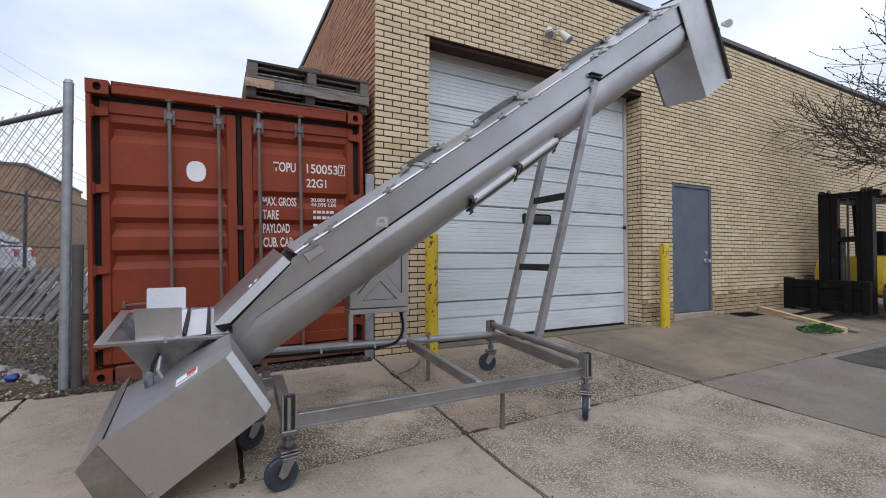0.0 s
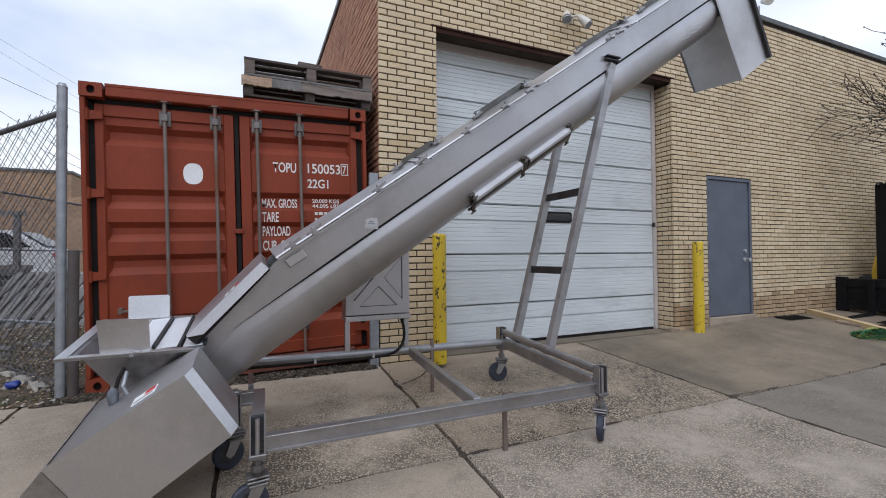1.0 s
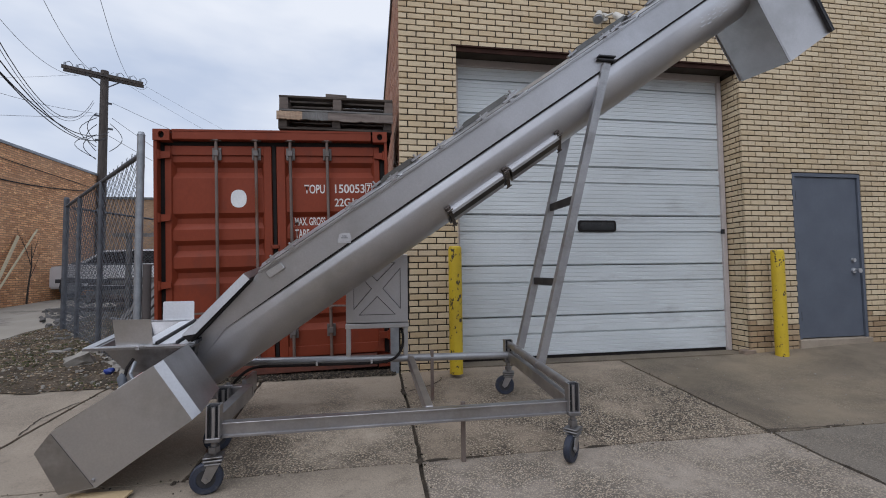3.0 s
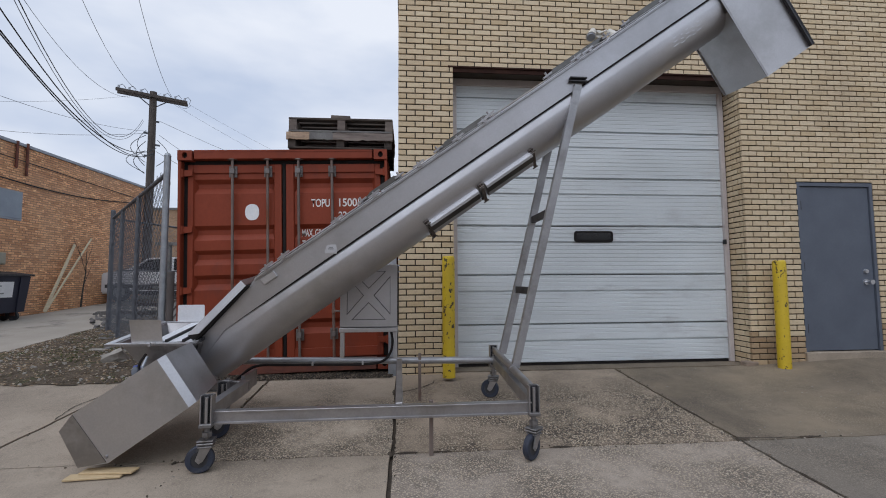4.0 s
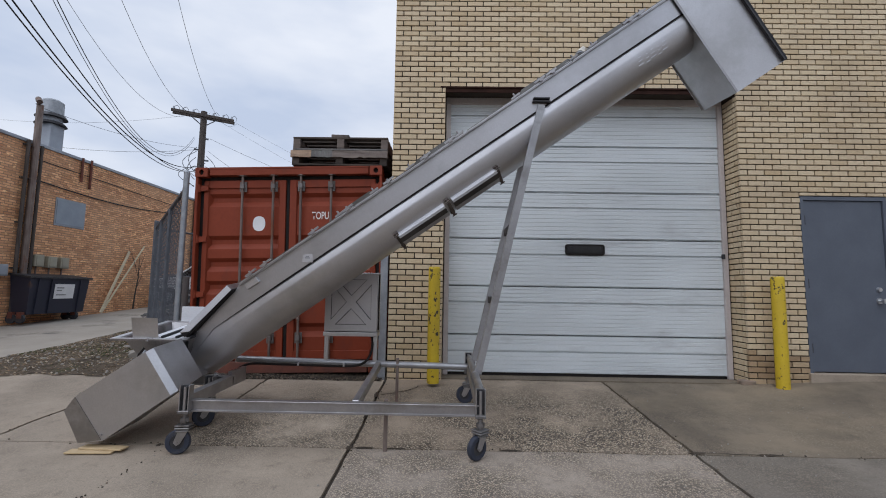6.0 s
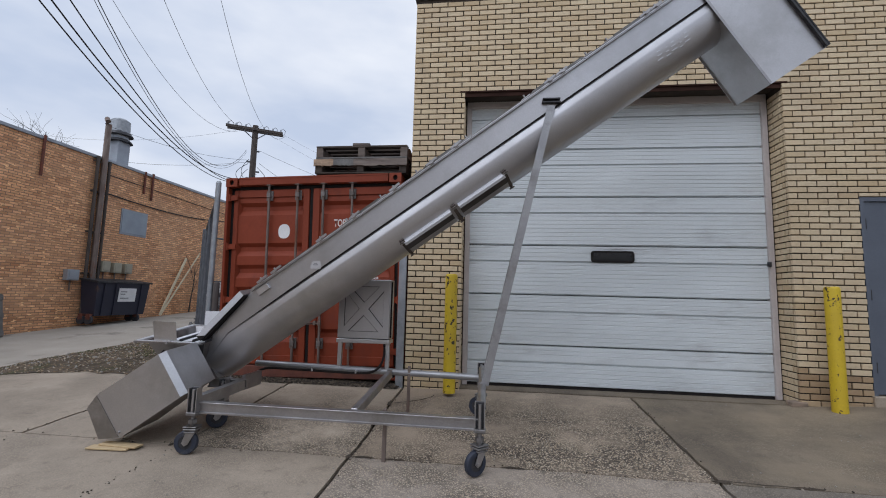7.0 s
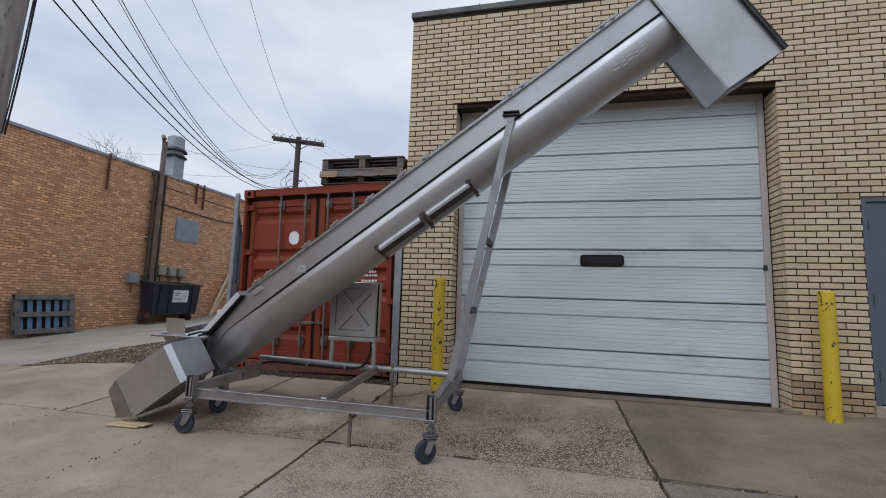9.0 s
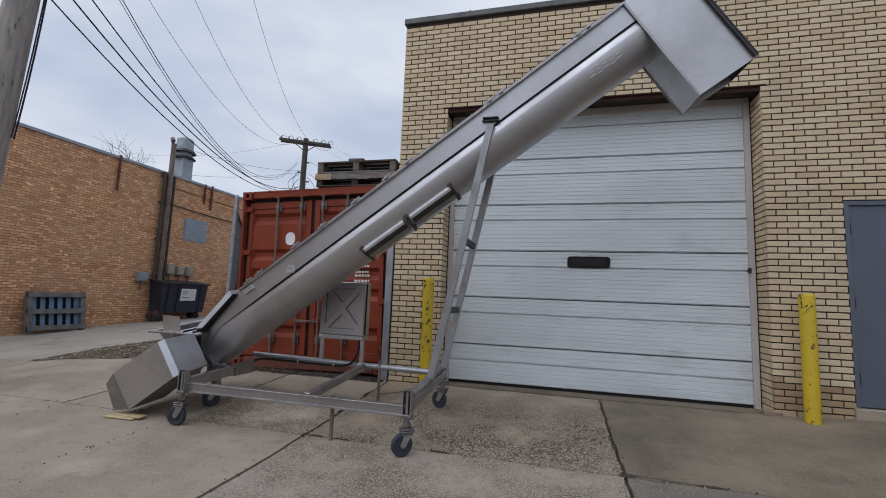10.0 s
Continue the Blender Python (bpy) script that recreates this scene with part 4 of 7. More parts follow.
box(bm, 0.178, CW - 0.178, 0.0, 0.1, CH - 0.018, CH + 0.004)
cpart("header", bm, CONT_RED)
bm = box(B(), 0.178, CW - 0.178, 0.0, 0.14, 0.0, 0.135, bev=0.006)
cpart("sill", bm, CONT_RUST, "rusty steel door sill")
for xa, za in ((0.0, CH - 0.118), (CW - 0.162, CH - 0.118), (0.0, 0.0), (CW - 0.162, 0.0)):
    bm = B()
    # a casting with a real oval hole in its face
    ring, hole = [], []
    for k in range(16):
        a = 2 * math.pi * k / 16
        c, s = math.cos(a), math.sin(a)
        f = 1 / max(abs(c), abs(s))
        ring.append((xa + 0.081 + 0.081 * c * f, -0.012, za + 0.059 + 0.059 * s * f))
        hole.append((xa + 0.081 + 0.030 * c, -0.012, za + 0.059 + 0.036 * s))
    rv, hv = [bm.verts.new(p) for p in ring], [bm.verts.new(p) for p in hole]
    hb = [bm.verts.new((p[0], 0.03, p[2])) for p in hole]
    rb = [bm.verts.new((p[0], 0.17, p[2])) for p in ring]
    for k in range(16):
        j = (k + 1) % 16
        bm.faces.new((rv[k], rv[j], hv[j], hv[k]))
        bm.faces.new((hv[k], hv[j], hb[j], hb[k]))
        bm.faces.new((rv[j], rv[k], rb[k], rb[j]))
    bm.faces.new(hb)
    bm.faces.new(rb)
    c = cpart("corner_casting", bm, CONT_RED)
    # black plate near the bottom paints the shade inside the oval opening
    cpart("hole", prism(B(), [(p[0], 0.024, p[2]) for p in hole], (0, 0.004, 0)), DARK_GAP, "", c)
for ga in ((0.03, 0.082, 0.14, CH - 0.106), (2.348, CW - 0.03, 0.14, CH - 0.106), (0.066, 2.348, CH - 0.152, CH - 0.106), (1.171, 1.208, 0.14, CH - 0.152)):
    dpart("door_gasket", box(B(), ga[0], ga[1], 0.030, 0.1, ga[2], ga[3]), DARK_GAP, "black rubber door gasket")

GUIDE_STEEL = surface("dark_weathered_guide_steel", (0.20, 0.185, 0.18), (0.13, 0.11, 0.10), 0.6, 0.3, 9, 60, 0.15)
BARS = (0.607, 1.012, 1.372, 1.768)


def container_door(xa, xb, ra, rb):
    """One door leaf: a rim round a panel with level corrugations."""
    z0, z1 = 0.15, CH - 0.154
    bm = B()
    box(bm, xa, xa + ra, 0.010, 0.055, z0, z1, bev=0.005)
    box(bm, xb - rb, xb, 0.010, 0.055, z0, z1, bev=0.005)
    box(bm, xa + ra, xb - rb, 0.012, 0.055, z1 - 0.10, z1, bev=0.004)
    box(bm, xa + ra, xb - rb, 0.012, 0.055, z0, z0 + 0.11, bev=0.004)
    leaf = dpart("container_door", bm, CONT_RED)
    prof = [(z1 - 0.10, 0.030)]
    for zg in (2.265, 1.718, 1.430, 1.140, 0.60):
        prof += [(zg, 0.030), (zg - 0.048, 0.076), (zg - 0.105, 0.076), (zg - 0.172, 0.030)]
    prof.append((z0 + 0.11, 0.030))
    bm = B()
    ins = 0.03
    A = [bm.verts.new((xa + ra + (ins if y > 0.05 else 0.006), y, zz)) for zz, y in prof]
    C = [bm.verts.new((xb - rb - (ins if y > 0.05 else 0.006), y, zz)) for zz, y in prof]
    A0 = [bm.verts.new((xa + ra - 0.002, 0.014, zz)) for zz, y in prof]
    C0 = [bm.verts.new((xb - rb + 0.002, 0.014, zz)) for zz, y in prof]
    for i in range(len(prof) - 1):
        bm.faces.new((A[i], C[i], C[i + 1], A[i + 1]))
        bm.faces.new((A0[i], A[i], A[i + 1], A0[i + 1]))
        bm.faces.new((C[i], C0[i], C0[i + 1], C[i + 1]))
    dpart("corrugated_panel", bm, CONT_RED, "", leaf)
    dpart("inner_skin", box(B(), xa + 0.02, xb - 0.02, 0.080, 0.092, z0 + 0.01, z1 - 0.01), CONT_RED, "", leaf)
    return leaf


left_leaf = container_door(0.084, 1.165, 0.064, 0.085)
right_leaf = container_door(1.217, 2.346, 0.092, 0.066)
# anti-rack catch between the leaves
dpart("door_catch", box(B(), 1.150, 1.235, -0.004, 0.012, 1.318, 1.362, bev=0.006), CONT_RED, "", right_leaf)
for side_x, s in ((0.0, 1), (CW, -1)):
    for zz in (0.336, 0.973, 1.672, 2.333):
        bm = B()
        # a hinge blade whose end turns down, on a round knuckle at the post
        xs = [side_x + s * v for v in (0.035, 0.150)]
        prism(bm, [(xs[0], 0.030, zz + 0.036), (xs[1], 0.034, zz + 0.030), (xs[1], 0.034, zz - 0.030), (xs[0], 0.030, zz - 0.044)], (0, 0.024, 0))
        cyl(bm, (side_x + s * 0.036, 0.030, zz - 0.052), (side_x + s * 0.036, 0.030, zz + 0.046), 0.020, None, 12)
        cpart("hinge", bm, CONT_RED)
for i, x in enumerate(BARS):
    leaf = left_leaf if i < 2 else right_leaf
    bar = dpart("locking_bar", cyl(B(), (x, -0.022, 0.05), (x, -0.022, CH - 0.066), 0.0165, None, 10), BAR_STEEL, "weathered steel locking bar", leaf, True)
    for zz in (2.348, 0.42):
        bm = B()
        box(bm, x - 0.046, x + 0.046, -0.004, 0.012, zz - 0.066, zz + 0.066, bev=0.003)
        box(bm, x - 0.026, x + 0.026, -0.046, -0.004, zz - 0.03, zz + 0.03, bev=0.004)
        for dx in (-0.03, 0.03):
            for dz in (-0.035, 0.035):
                cyl(bm, (x + dx * 1.05, -0.004, zz + dz * 1.2), (x + dx * 1.05, -0.012, zz + dz * 1.2), 0.0085, None, 6)
        dpart("bar_guide", bm, GUIDE_STEEL, "bolted steel bar guide", leaf)
    for zz, up in ((CH - 0.085, 1), (0.07, -1)):
        bm = B()
        box(bm, x - 0.03, x + 0.03, -0.05, -0.002, zz - 0.028, zz + 0.028, bev=0.006)
        box(bm, x - 0.052, x - 0.034, -0.036, 0.006, zz - 0.024, zz + 0.024)
        box(bm, x + 0.034, x + 0.052, -0.036, 0.006, zz - 0.024, zz + 0.024)
        dpart("cam_keeper", bm, BAR_STEEL, "", leaf)
    # handle
    bm = B()
    hx = x - 0.36 if i % 2 == 0 else x + 0.30
    zz = 0.672 + 0.012 * (i % 2)
    beam(bm, (x, -0.045, zz), (hx, -0.045, zz - 0.012), 0.012, 0.02, bev=0.003)
    box(bm, x - 0.018, x + 0.018, -0.05, -0.005, zz - 0.028, zz + 0.028, bev=0.005)
    box(bm, hx - 0.016, hx + 0.016, -0.055, 0.01, zz - 0.035, zz + 0.02, bev=0.005)
    dpart("door_handle", bm, BAR_STEEL, "steel door handle", leaf)
# a round patch that took on the flattened sides of its stencil
disc = [2 * math.pi * k / 40 for k in range(40)]
bm = prism(B(), [(0.816 + 0.081 * abs(math.cos(a)) ** 0.85 * math.copysign(1, math.cos(a)), 0.0285, 1.871 + 0.096 * abs(math.sin(a)) ** 0.85 * math.copysign(1, math.sin(a))) for a in disc], (0, -0.002, 0))
dpart("white_disc", bm, WHITE_PAINT, "round white painted patch", left_leaf)
TX = Matrix(((1, 0, 0, 0), (0, 0, -1, 0), (0, 1, 0, 0), (0, 0, 0, 1)))


def sign(text, x0, x1, z0, z1, y=0.0275):
    fit_text(text, CMD @ Matrix.Translation((x0, y, z0)) @ TX, x1 - x0, z1 - z0, WHITE_LETTER, right_leaf)


sign("TOPU", 1.509, 1.730, 1.920, 2.018)
sign("150053", 1.842, 2.172, 1.922, 2.020)
sign("7", 2.196, 2.238, 1.930, 2.016)
bm = B()
for a in ((2.180, 2.254, 1.914, 1.921), (2.180, 2.254, 2.026, 2.033), (2.180, 2.187, 1.921, 2.026), (2.247, 2.254, 1.921, 2.026)):
    box(bm, a[0], a[1], 0.0270, 0.0285, a[2], a[3])
dpart("check_box", bm, WHITE_LETTER, "", right_leaf)
sign("22G1", 1.835, 2.046, 1.772, 1.862)
# these rows follow the ribs of the panel, a hand's breadth proud where the panel falls back
sign("MAX. GROSS", 1.400, 1.730, 1.568, 1.655)
sign("TARE", 1.400, 1.552, 1.430, 1.526)
sign("PAYLOAD", 1.400, 1.658, 1.292, 1.388)
sign("CUB. CAP.", 1.400, 1.696, 1.152, 1.248)
sign("20.000 KGS", 1.878, 2.150, 1.622, 1.661)
sign("44.095 LBS", 1.878, 2.150, 1.572, 1.611)
for zz in (1.50, 1.44, 1.36, 1.31, 1.235, 1.18):
    bm = B()
    rr = random.Random(int(zz * 1000))
    x = 1.90
    while x < 2.12:
        w = rr.uniform(0.018, 0.05)
        box(bm, x, x + w, 0.0265, 0.0285, zz, zz + 0.030)
        x += w + 0.012
    dpart("print_bars", bm, WHITE_LETTER, "", right_leaf)

# ---- pallets on the container ----
def pallet(name, at, turn, label, mats, seed, h=0.10):
    """Three stringers of height h between two boarded decks, its front at the edge of the roof."""
    m = Matrix.Translation(at) @ pose(0, 0, 0, 0, 0, turn)
    ob = thing(name, at, label, "pallet", "stacked pallets")
    rng = random.Random(seed)
    w, d = 1.19, 1.02
    for x in (-w / 2 + 0.045, 0, w / 2 - 0.045):
        part("stringer", move(box(B(), x - 0.045, x + 0.045, -d / 2 + 0.004, d / 2 - 0.004, 0.021, 0.021 + h, bev=0.004), m), mats[0], ob)
    for k in range(7):
        y = -d / 2 + 0.05 + k * (d - 0.10) / 6
        part("deck_board", move(box(B(), -w / 2, w / 2, y - 0.05, y + 0.05, 0.021 + h, 0.044 + h, pose(0, 0, rng.uniform(-0.002, 0.002), 0, 0, rng.uniform(-0.4, 0.4)), 0.003), m), mats[1], ob)
    for k in range(4):
        y = -d / 2 + 0.05 + k * (d - 0.10) / 3
        part("bottom_board", move(box(B(), -w / 2, w / 2, y - 0.05, y + 0.05, 0, 0.021, pose(0, 0, 0, 0, 0, rng.uniform(-0.5, 0.5)), 0.003), m), mats[2], ob)
    return ob


PZ = 2.745
low_pallet = pallet("wooden_pallet", (-1.318, 0.55, PZ), 0, "grey weathered wooden pallet with split board on the container roof", (WOOD_DARK, WOOD_OLD, WOOD_DARK), 2, 0.142)
pallet("wooden_pallet", (-1.306, 0.535, PZ + 0.190), 0, "dark weathered wooden pallet stacked on another pallet", (WOOD_OLD, WOOD_DARK, SLAT_GREY), 4, 0.125)
# the thick split lead board of the lower pallet: one bright torn end, the rest grey
for xa, xb, mat in ((-1.925, -1.665, WOOD_TORN), (-1.664, -1.40, SLAT_GREY), (-1.399, -0.712, WOOD_GREY)):
    nx = 14
    bm = B()
    rng = random.Random(int(-xa * 100))
    ring = []
    for k in range(nx + 1):
        x = xa + (xb - xa) * k / nx
        zt, zb = PZ + 0.184 + rng.uniform(-0.004, 0.004), PZ + 0.098 + rng.uniform(-0.008, 0.006)
        ring.append([bm.verts.new(p) for p in ((x, 0.018 + rng.uniform(-0.004, 0.003), zt), (x, 0.014 + rng.uniform(-0.004, 0.003), zb), (x, 0.038, zb), (x, 0.038, zt))])
    for a, b in zip(ring, ring[1:]):
        for k in range(4):
            bm.faces.new((a[k], a[(k + 1) % 4], b[(k + 1) % 4], b[k]))
    bm.faces.new(ring[0])
    bm.faces.new(ring[-1][::-1])
    part("lead_board", bm, mat, low_pallet, "thick split front board")
bm = box(B(), -0.11, 0.11, -0.06, 0.06, 0, 0.034, Matrix.Translation((-1.32, 0.10, PZ + 0.190 + 0.172)) @ pose(0, 0, 0, 0, 0, 4), 0.003)
lone("wood_offcut", bm, WOOD_OLD, "short grey wood offcut on the top pallet", "wood")

# sheet steel upright between the container and the wall
bm = box(B(), -0.752, -0.662, -0.016, 0.02, 0.12, 2.105, bev=0.004)
lone("steel_post", bm, GALV, "flat grey galvanised steel upright beside the container", "post")

# ---- bollards ----
bol = thing("bollard", (3.875, -0.17, gz(3.9, -0.17)), "chipped yellow steel pipe bollard before the brick wall", "bollard", "yellow bollards")
z0 = gz(3.9, -0.17)
bm = B()
R = 0.069
prof = [(R, -0.05), (R, 1.225), (R * 0.96, 1.245), (R * 0.8, 1.258), (0.0, 1.262)]
rings = []
for r, zz in prof[:-1]:
    rings.append([bm.verts.new((3.875 + r * math.cos(2 * math.pi * k / 24), -0.17 + r * math.sin(2 * math.pi * k / 24), z0 + zz)) for k in range(24)])
for a, b in zip(rings, rings[1:]):
    for k in range(24):
        bm.faces.new((a[k], a[(k + 1) % 24], b[(k + 1) % 24], b[k]))
bm.faces.new(rings[-1])
part("pipe", bm, YELLOW, bol, "", True)
copy_thing(bol, Matrix.Translation((-0.09, -0.24, gz(0, -0.24) + 0.085)))

# ---- twin floodlight ----
fl = thing("floodlight", (1.8, -0.05, 4.2), "cream twin-head floodlight fixed to the brick wall", "lamp")
part("back_box", cyl(B(), (1.80, 0.0, 4.22), (1.80, -0.04, 4.22), 0.055, 0.05, 14), LAMP_WHITE, fl)
for dx, tx in ((-0.11, -0.16), (0.11, 0.17)):
    h = part("lamp_arm", tube_path(B(), [(1.80, -0.04, 4.22), (1.80 + dx * 0.7, -0.08, 4.24), (1.80 + dx, -0.10, 4.20)], 0.014, 8), LAMP_WHITE, fl)
    bm = cyl(B(), (1.80 + dx * 0.9, -0.09, 4.225), (1.80 + tx, -0.17, 4.10), 0.034, 0.062, 16)
    hd = part("lamp_head", bm, LAMP_WHITE, fl, "", True)
    bm = cyl(B(), (1.80 + tx, -0.171, 4.099), (1.80 + tx + dx * 0.03, -0.178, 4.088), 0.052, 0.046, 16)
    part("lens", bm, VENT_GREY, hd, "round lamp lens")
fl2 = thing("floodlight", (5.6, -0.02, 5.2), "small grey floodlight above the parapet coping", "lamp")
bm = cyl(B(), (5.75, 0.05, 5.1), (5.75, 0.05, 5.30), 0.015, None, 8)
part("bracket", bm, GALV, fl2)
part("lamp_head", cyl(B(), (5.78, 0.0, 5.36), (5.70, -0.14, 5.28), 0.04, 0.07, 14), LAMP_WHITE, fl2, "", True)

# ---- chain-link fence ----
FA, FB = Vector((-3.215, 0.03, 0)), Vector((-6.72, 4.68, 0))
fdir = (FB - FA).normalized()
flen = (FB - FA).length
fence = thing("chain_link_fence", (FA.x, FA.y, gz(FA.x, FA.y)), "weathered galvanised chain-link fence with steel posts", "fence")
for k, (t, r, top) in enumerate(((0, 0.034, 2.65), (0.36, 0.032, 2.47), (0.70, 0.032, 2.52), (1.0, 0.045, 2.72))):
    p = FA + fdir * flen * t
    g = gz(p.x, p.y)
    bm = cyl(B(), (p.x, p.y, g - 0.05), (p.x, p.y, top - 0.03), r, None, 16)
    cyl(bm, (p.x, p.y, top - 0.03), (p.x, p.y, top), r * 1.08, r * 0.7, 16)
    if k in (0, 3):
        for zz in (0.35, 0.75, 1.15, 1.55, 1.95, 2.30):
            cyl(bm, (p.x, p.y, zz), (p.x, p.y, zz + 0.025), r * 1.09, None, 16)
    part("post", bm, GALV if k == 0 else GALV_DARK, fence, "", True)
a, b = FA + Vector((0, 0, 2.42)), FB + Vector((0, 0, 2.55))
part("top_rail", cyl(B(), a, b, 0.024, None, 10), GALV_DARK, fence)
part("bottom_wire", cyl(B(), FA + Vector((0, 0, 0.28)), FB + Vector((0, 0, 0.32)), 0.004, None, 6), GALV_DARK, fence)


def chain_link(owner, pa, pb, zlow, zhigh, climb, pitch, slope=1.08, r=0.0026):
    """Two sets of diagonal wires between pa and pb, clipped to the length of the stretch."""
    wv, wf = [], []
    along = (pb - pa).normalized()
    length = (pb - pa).length
    out = Vector((along.y, -along.x, 0))
    h = zhigh - zlow
    run = h * slope
    for k in range(-int(run / pitch) - 1, int(length / pitch) + 1):
        for s0, s1 in ((k * pitch, k * pitch + run), (k * pitch + run, k * pitch)):
            ends = sorted((-s0 / (s1 - s0), (length - s0) / (s1 - s0)))
            lo, hi = max(0.0, ends[0]), min(1.0, ends[1])
            if hi - lo < 0.01:
                continue
            p0, p1 = [pa + along * (s0 + (s1 - s0) * f) + Vector((0, 0, zlow + climb * (s0 + (s1 - s0) * f) / length + (h + 0.03 * (k % 2)) * f)) for f in (lo, hi)]
            side = (p1 - p0).normalized().cross(out).normalized() * r
            o = len(wv)
            for p in (p0, p1):
                wv.extend((p + side, p - side * 0.5 + out * r, p - side * 0.5 - out * r))
            wf.extend(((o, o + 1, o + 4, o + 3), (o + 1, o + 2, o + 5, o + 4), (o + 2, o, o + 3, o + 5)))
    me = bpy.data.meshes.new("chain_link")
    me.from_pydata([tuple(v - BASE[owner.name]) for v in wv], [], wf)
    me.materials.append(GALV_DARK)
    lk = new("chain_link", me)
    lk.parent = owner
    return lk


chain_link(fence, FA, FB, 0.22, 2.47, 0.04, 0.122, 1.65)["kind"] = "stuff"
# short pipe beside the container
bm = cyl(B(), (-3.141, 0.045, 0.1), (-3.141, 0.045, 1.32), 0.037, None, 18)
cyl(bm, (-3.141, 0.045, 1.32), (-3.141, 0.045, 1.33), 0.037, 0.03, 18)
lone("pipe_post", bm, surface("rusty_grey_pipe", (0.07, 0.055, 0.05), (0.11, 0.098, 0.095), 0.9, 0.0, 2, 50, 0.1), "short rusty grey steel pipe post beside the container", "post", smooth=True)

# concrete rubble and litter by the fence
def chunk(at, size, turn, seed, label):
    rng = random.Random(seed)
    bm = B()
    bmesh.ops.create_cube(bm, size=1)
    bmesh.ops.subdivide_edges(bm, edges=bm.edges, cuts=2, use_grid_fill=True)
    for v in bm.verts:
        v.co += Vector((rng.uniform(-0.09, 0.09), rng.uniform(-0.09, 0.09), rng.uniform(-0.08, 0.08)))
    move(bm, Matrix.Translation((at[0], at[1], gz(at[0], at[1]) + size[2] * 0.45)) @ pose(0, 0, 0, turn[0], turn[1], turn[2]) @ Matrix.Diagonal((*size, 1)))
    return lone("concrete_chunk", bm, RUBBLE, label, "rubble", "rubble by the fence")


chunk((-4.15, 0.80, 0), (0.22, 0.16, 0.17), (14, -22, 25), 1, "broken pale concrete chunk on the dirt")
chunk((-4.95, 1.75, 0), (0.20, 0.14, 0.06), (5, 8, 60), 2, "small broken concrete piece on the dirt")
for i in range(7):
    t = 0.05 + i * 0.055
    p = FA + fdir * flen * t
    chunk((p.x - 0.05, p.y + 0.03, 0), (0.20, 0.08, 0.07), (8, -6 + 3 * i, 126 + 7 * (i % 3)), 10 + i, "crumbled pale concrete footing under the fence")
bm = B()
bmesh.ops.create_icosphere(bm, subdivisions=2, radius=0.06)
for v in bm.verts:
    v.co *= 1 + 0.35 * noise.noise(v.co * 30)
move(bm, Matrix.Translation((-3.62, 0.36, gz(-3.6, 0.36) + 0.06)) @ Matrix.Diagonal((0.9, 0.7, 0.55, 1)))
lone("plastic_litter", bm, BLUE_PLASTIC, "crumpled blue plastic litter on the dirt", "litter", smooth=True)

# ---- screw conveyor ----
ANG, YAW = radians(34.7), radians(-2.2)
CO = Vector((0.0, -1.375, 2.116))
CU = Vector((math.cos(ANG) * math.cos(YAW), math.cos(ANG) * math.sin(YAW), math.sin(ANG)))
CS = Vector((-math.sin(YAW), math.cos(YAW), 0))
CN = CU.cross(CS)
CN = CN if CN.z > 0 else -CN
# the whole machine leans with the slope it stands on
ROLL = 0.10
CS, CN = CS * math.cos(ROLL) + CN * math.sin(ROLL), CN * math.cos(ROLL) - CS * math.sin(ROLL)
TR, TOP, SEAM = 0.220, 0.262, 0.084


def C(u, s, n):
    return CO + CU * u + CS * s + CN * n


def UN(x, z, s):
    """Along-axis and normal coordinates of the point x, z of the plane at side s."""
    k, h = x - CO.x - CS.x * s, z - CO.z - CS.z * s
    u = (k * CN.z - h * CN.x) / (CU.x * CN.z - CU.z * CN.x)
    return u, (h - CU.z * u) / CN.z


mach = thing("screw_conveyor", (-0.7, -1.4, gz(-0.7, -1.4)), "long inclined stainless steel screw conveyor on a wheeled frame", "conveyor")


def mp(name, bm, mat, label="", parent=None, smooth=False):
    return part(name, bm, mat, parent or mach, label, smooth)


# trough: half-round belly with straight sides
U0, U1 = -2.62, 2.66
bm = B()
half = [(TR, SEAM, 0.0), (TR, SEAM - 0.006, 0.10), (TR, SEAM - 0.060, 0.98), (TR, SEAM - 0.068, 1.08), (TR, SEAM - 0.080, 1.11)] + [(TR * math.cos(math.pi / 2 * k / 14), -TR * math.sin(math.pi / 2 * k / 14), 1.08 * (1 - k / 14) ** 1.5) for k in range(1, 15)]
arc = [(-s, n, -b) for s, n, b in half] + [(s, n, b) for s, n, b in half[-2::-1]]
cols = steps(U0, U1, 20)
G = [[bm.verts.new(C(u, s + b * 0.0125 * ease(-2.50, -1.85, u), n)) for s, n, b in arc] for u in cols]
for a, b in zip(G, G[1:]):
    for k in range(len(arc) - 1):
        bm.faces.new((a[k], a[k + 1], b[k + 1], b[k]))
bm.faces.new(G[0])
bm.faces.new(G[-1][::-1])
mp("tube", bm, STEEL_TUBE, "", None, True)
# side plates stand proud of the belly; a black strip paints the gap's shadow
for s, sg in ((-TR, -1), (TR, 1)):
    lowu, lown = UN(-2.129, 0.782, s)
    midu, midn = UN(-1.745, 1.178, s)
    pts = [(-2.30, SEAM - 0.008), (U1, SEAM - 0.008), (U1, TOP), (midu + 0.04, TOP), (midu, midn), (lowu, lown), (lowu - 0.02, lown - 0.10), (-2.52, 0.0)]
    bm = prism(B(), [C(u, s + sg * 0.004, n) for u, n in pts], CS * (sg * 0.006))
    mp("side_plate", bm, STEEL_SIDE)
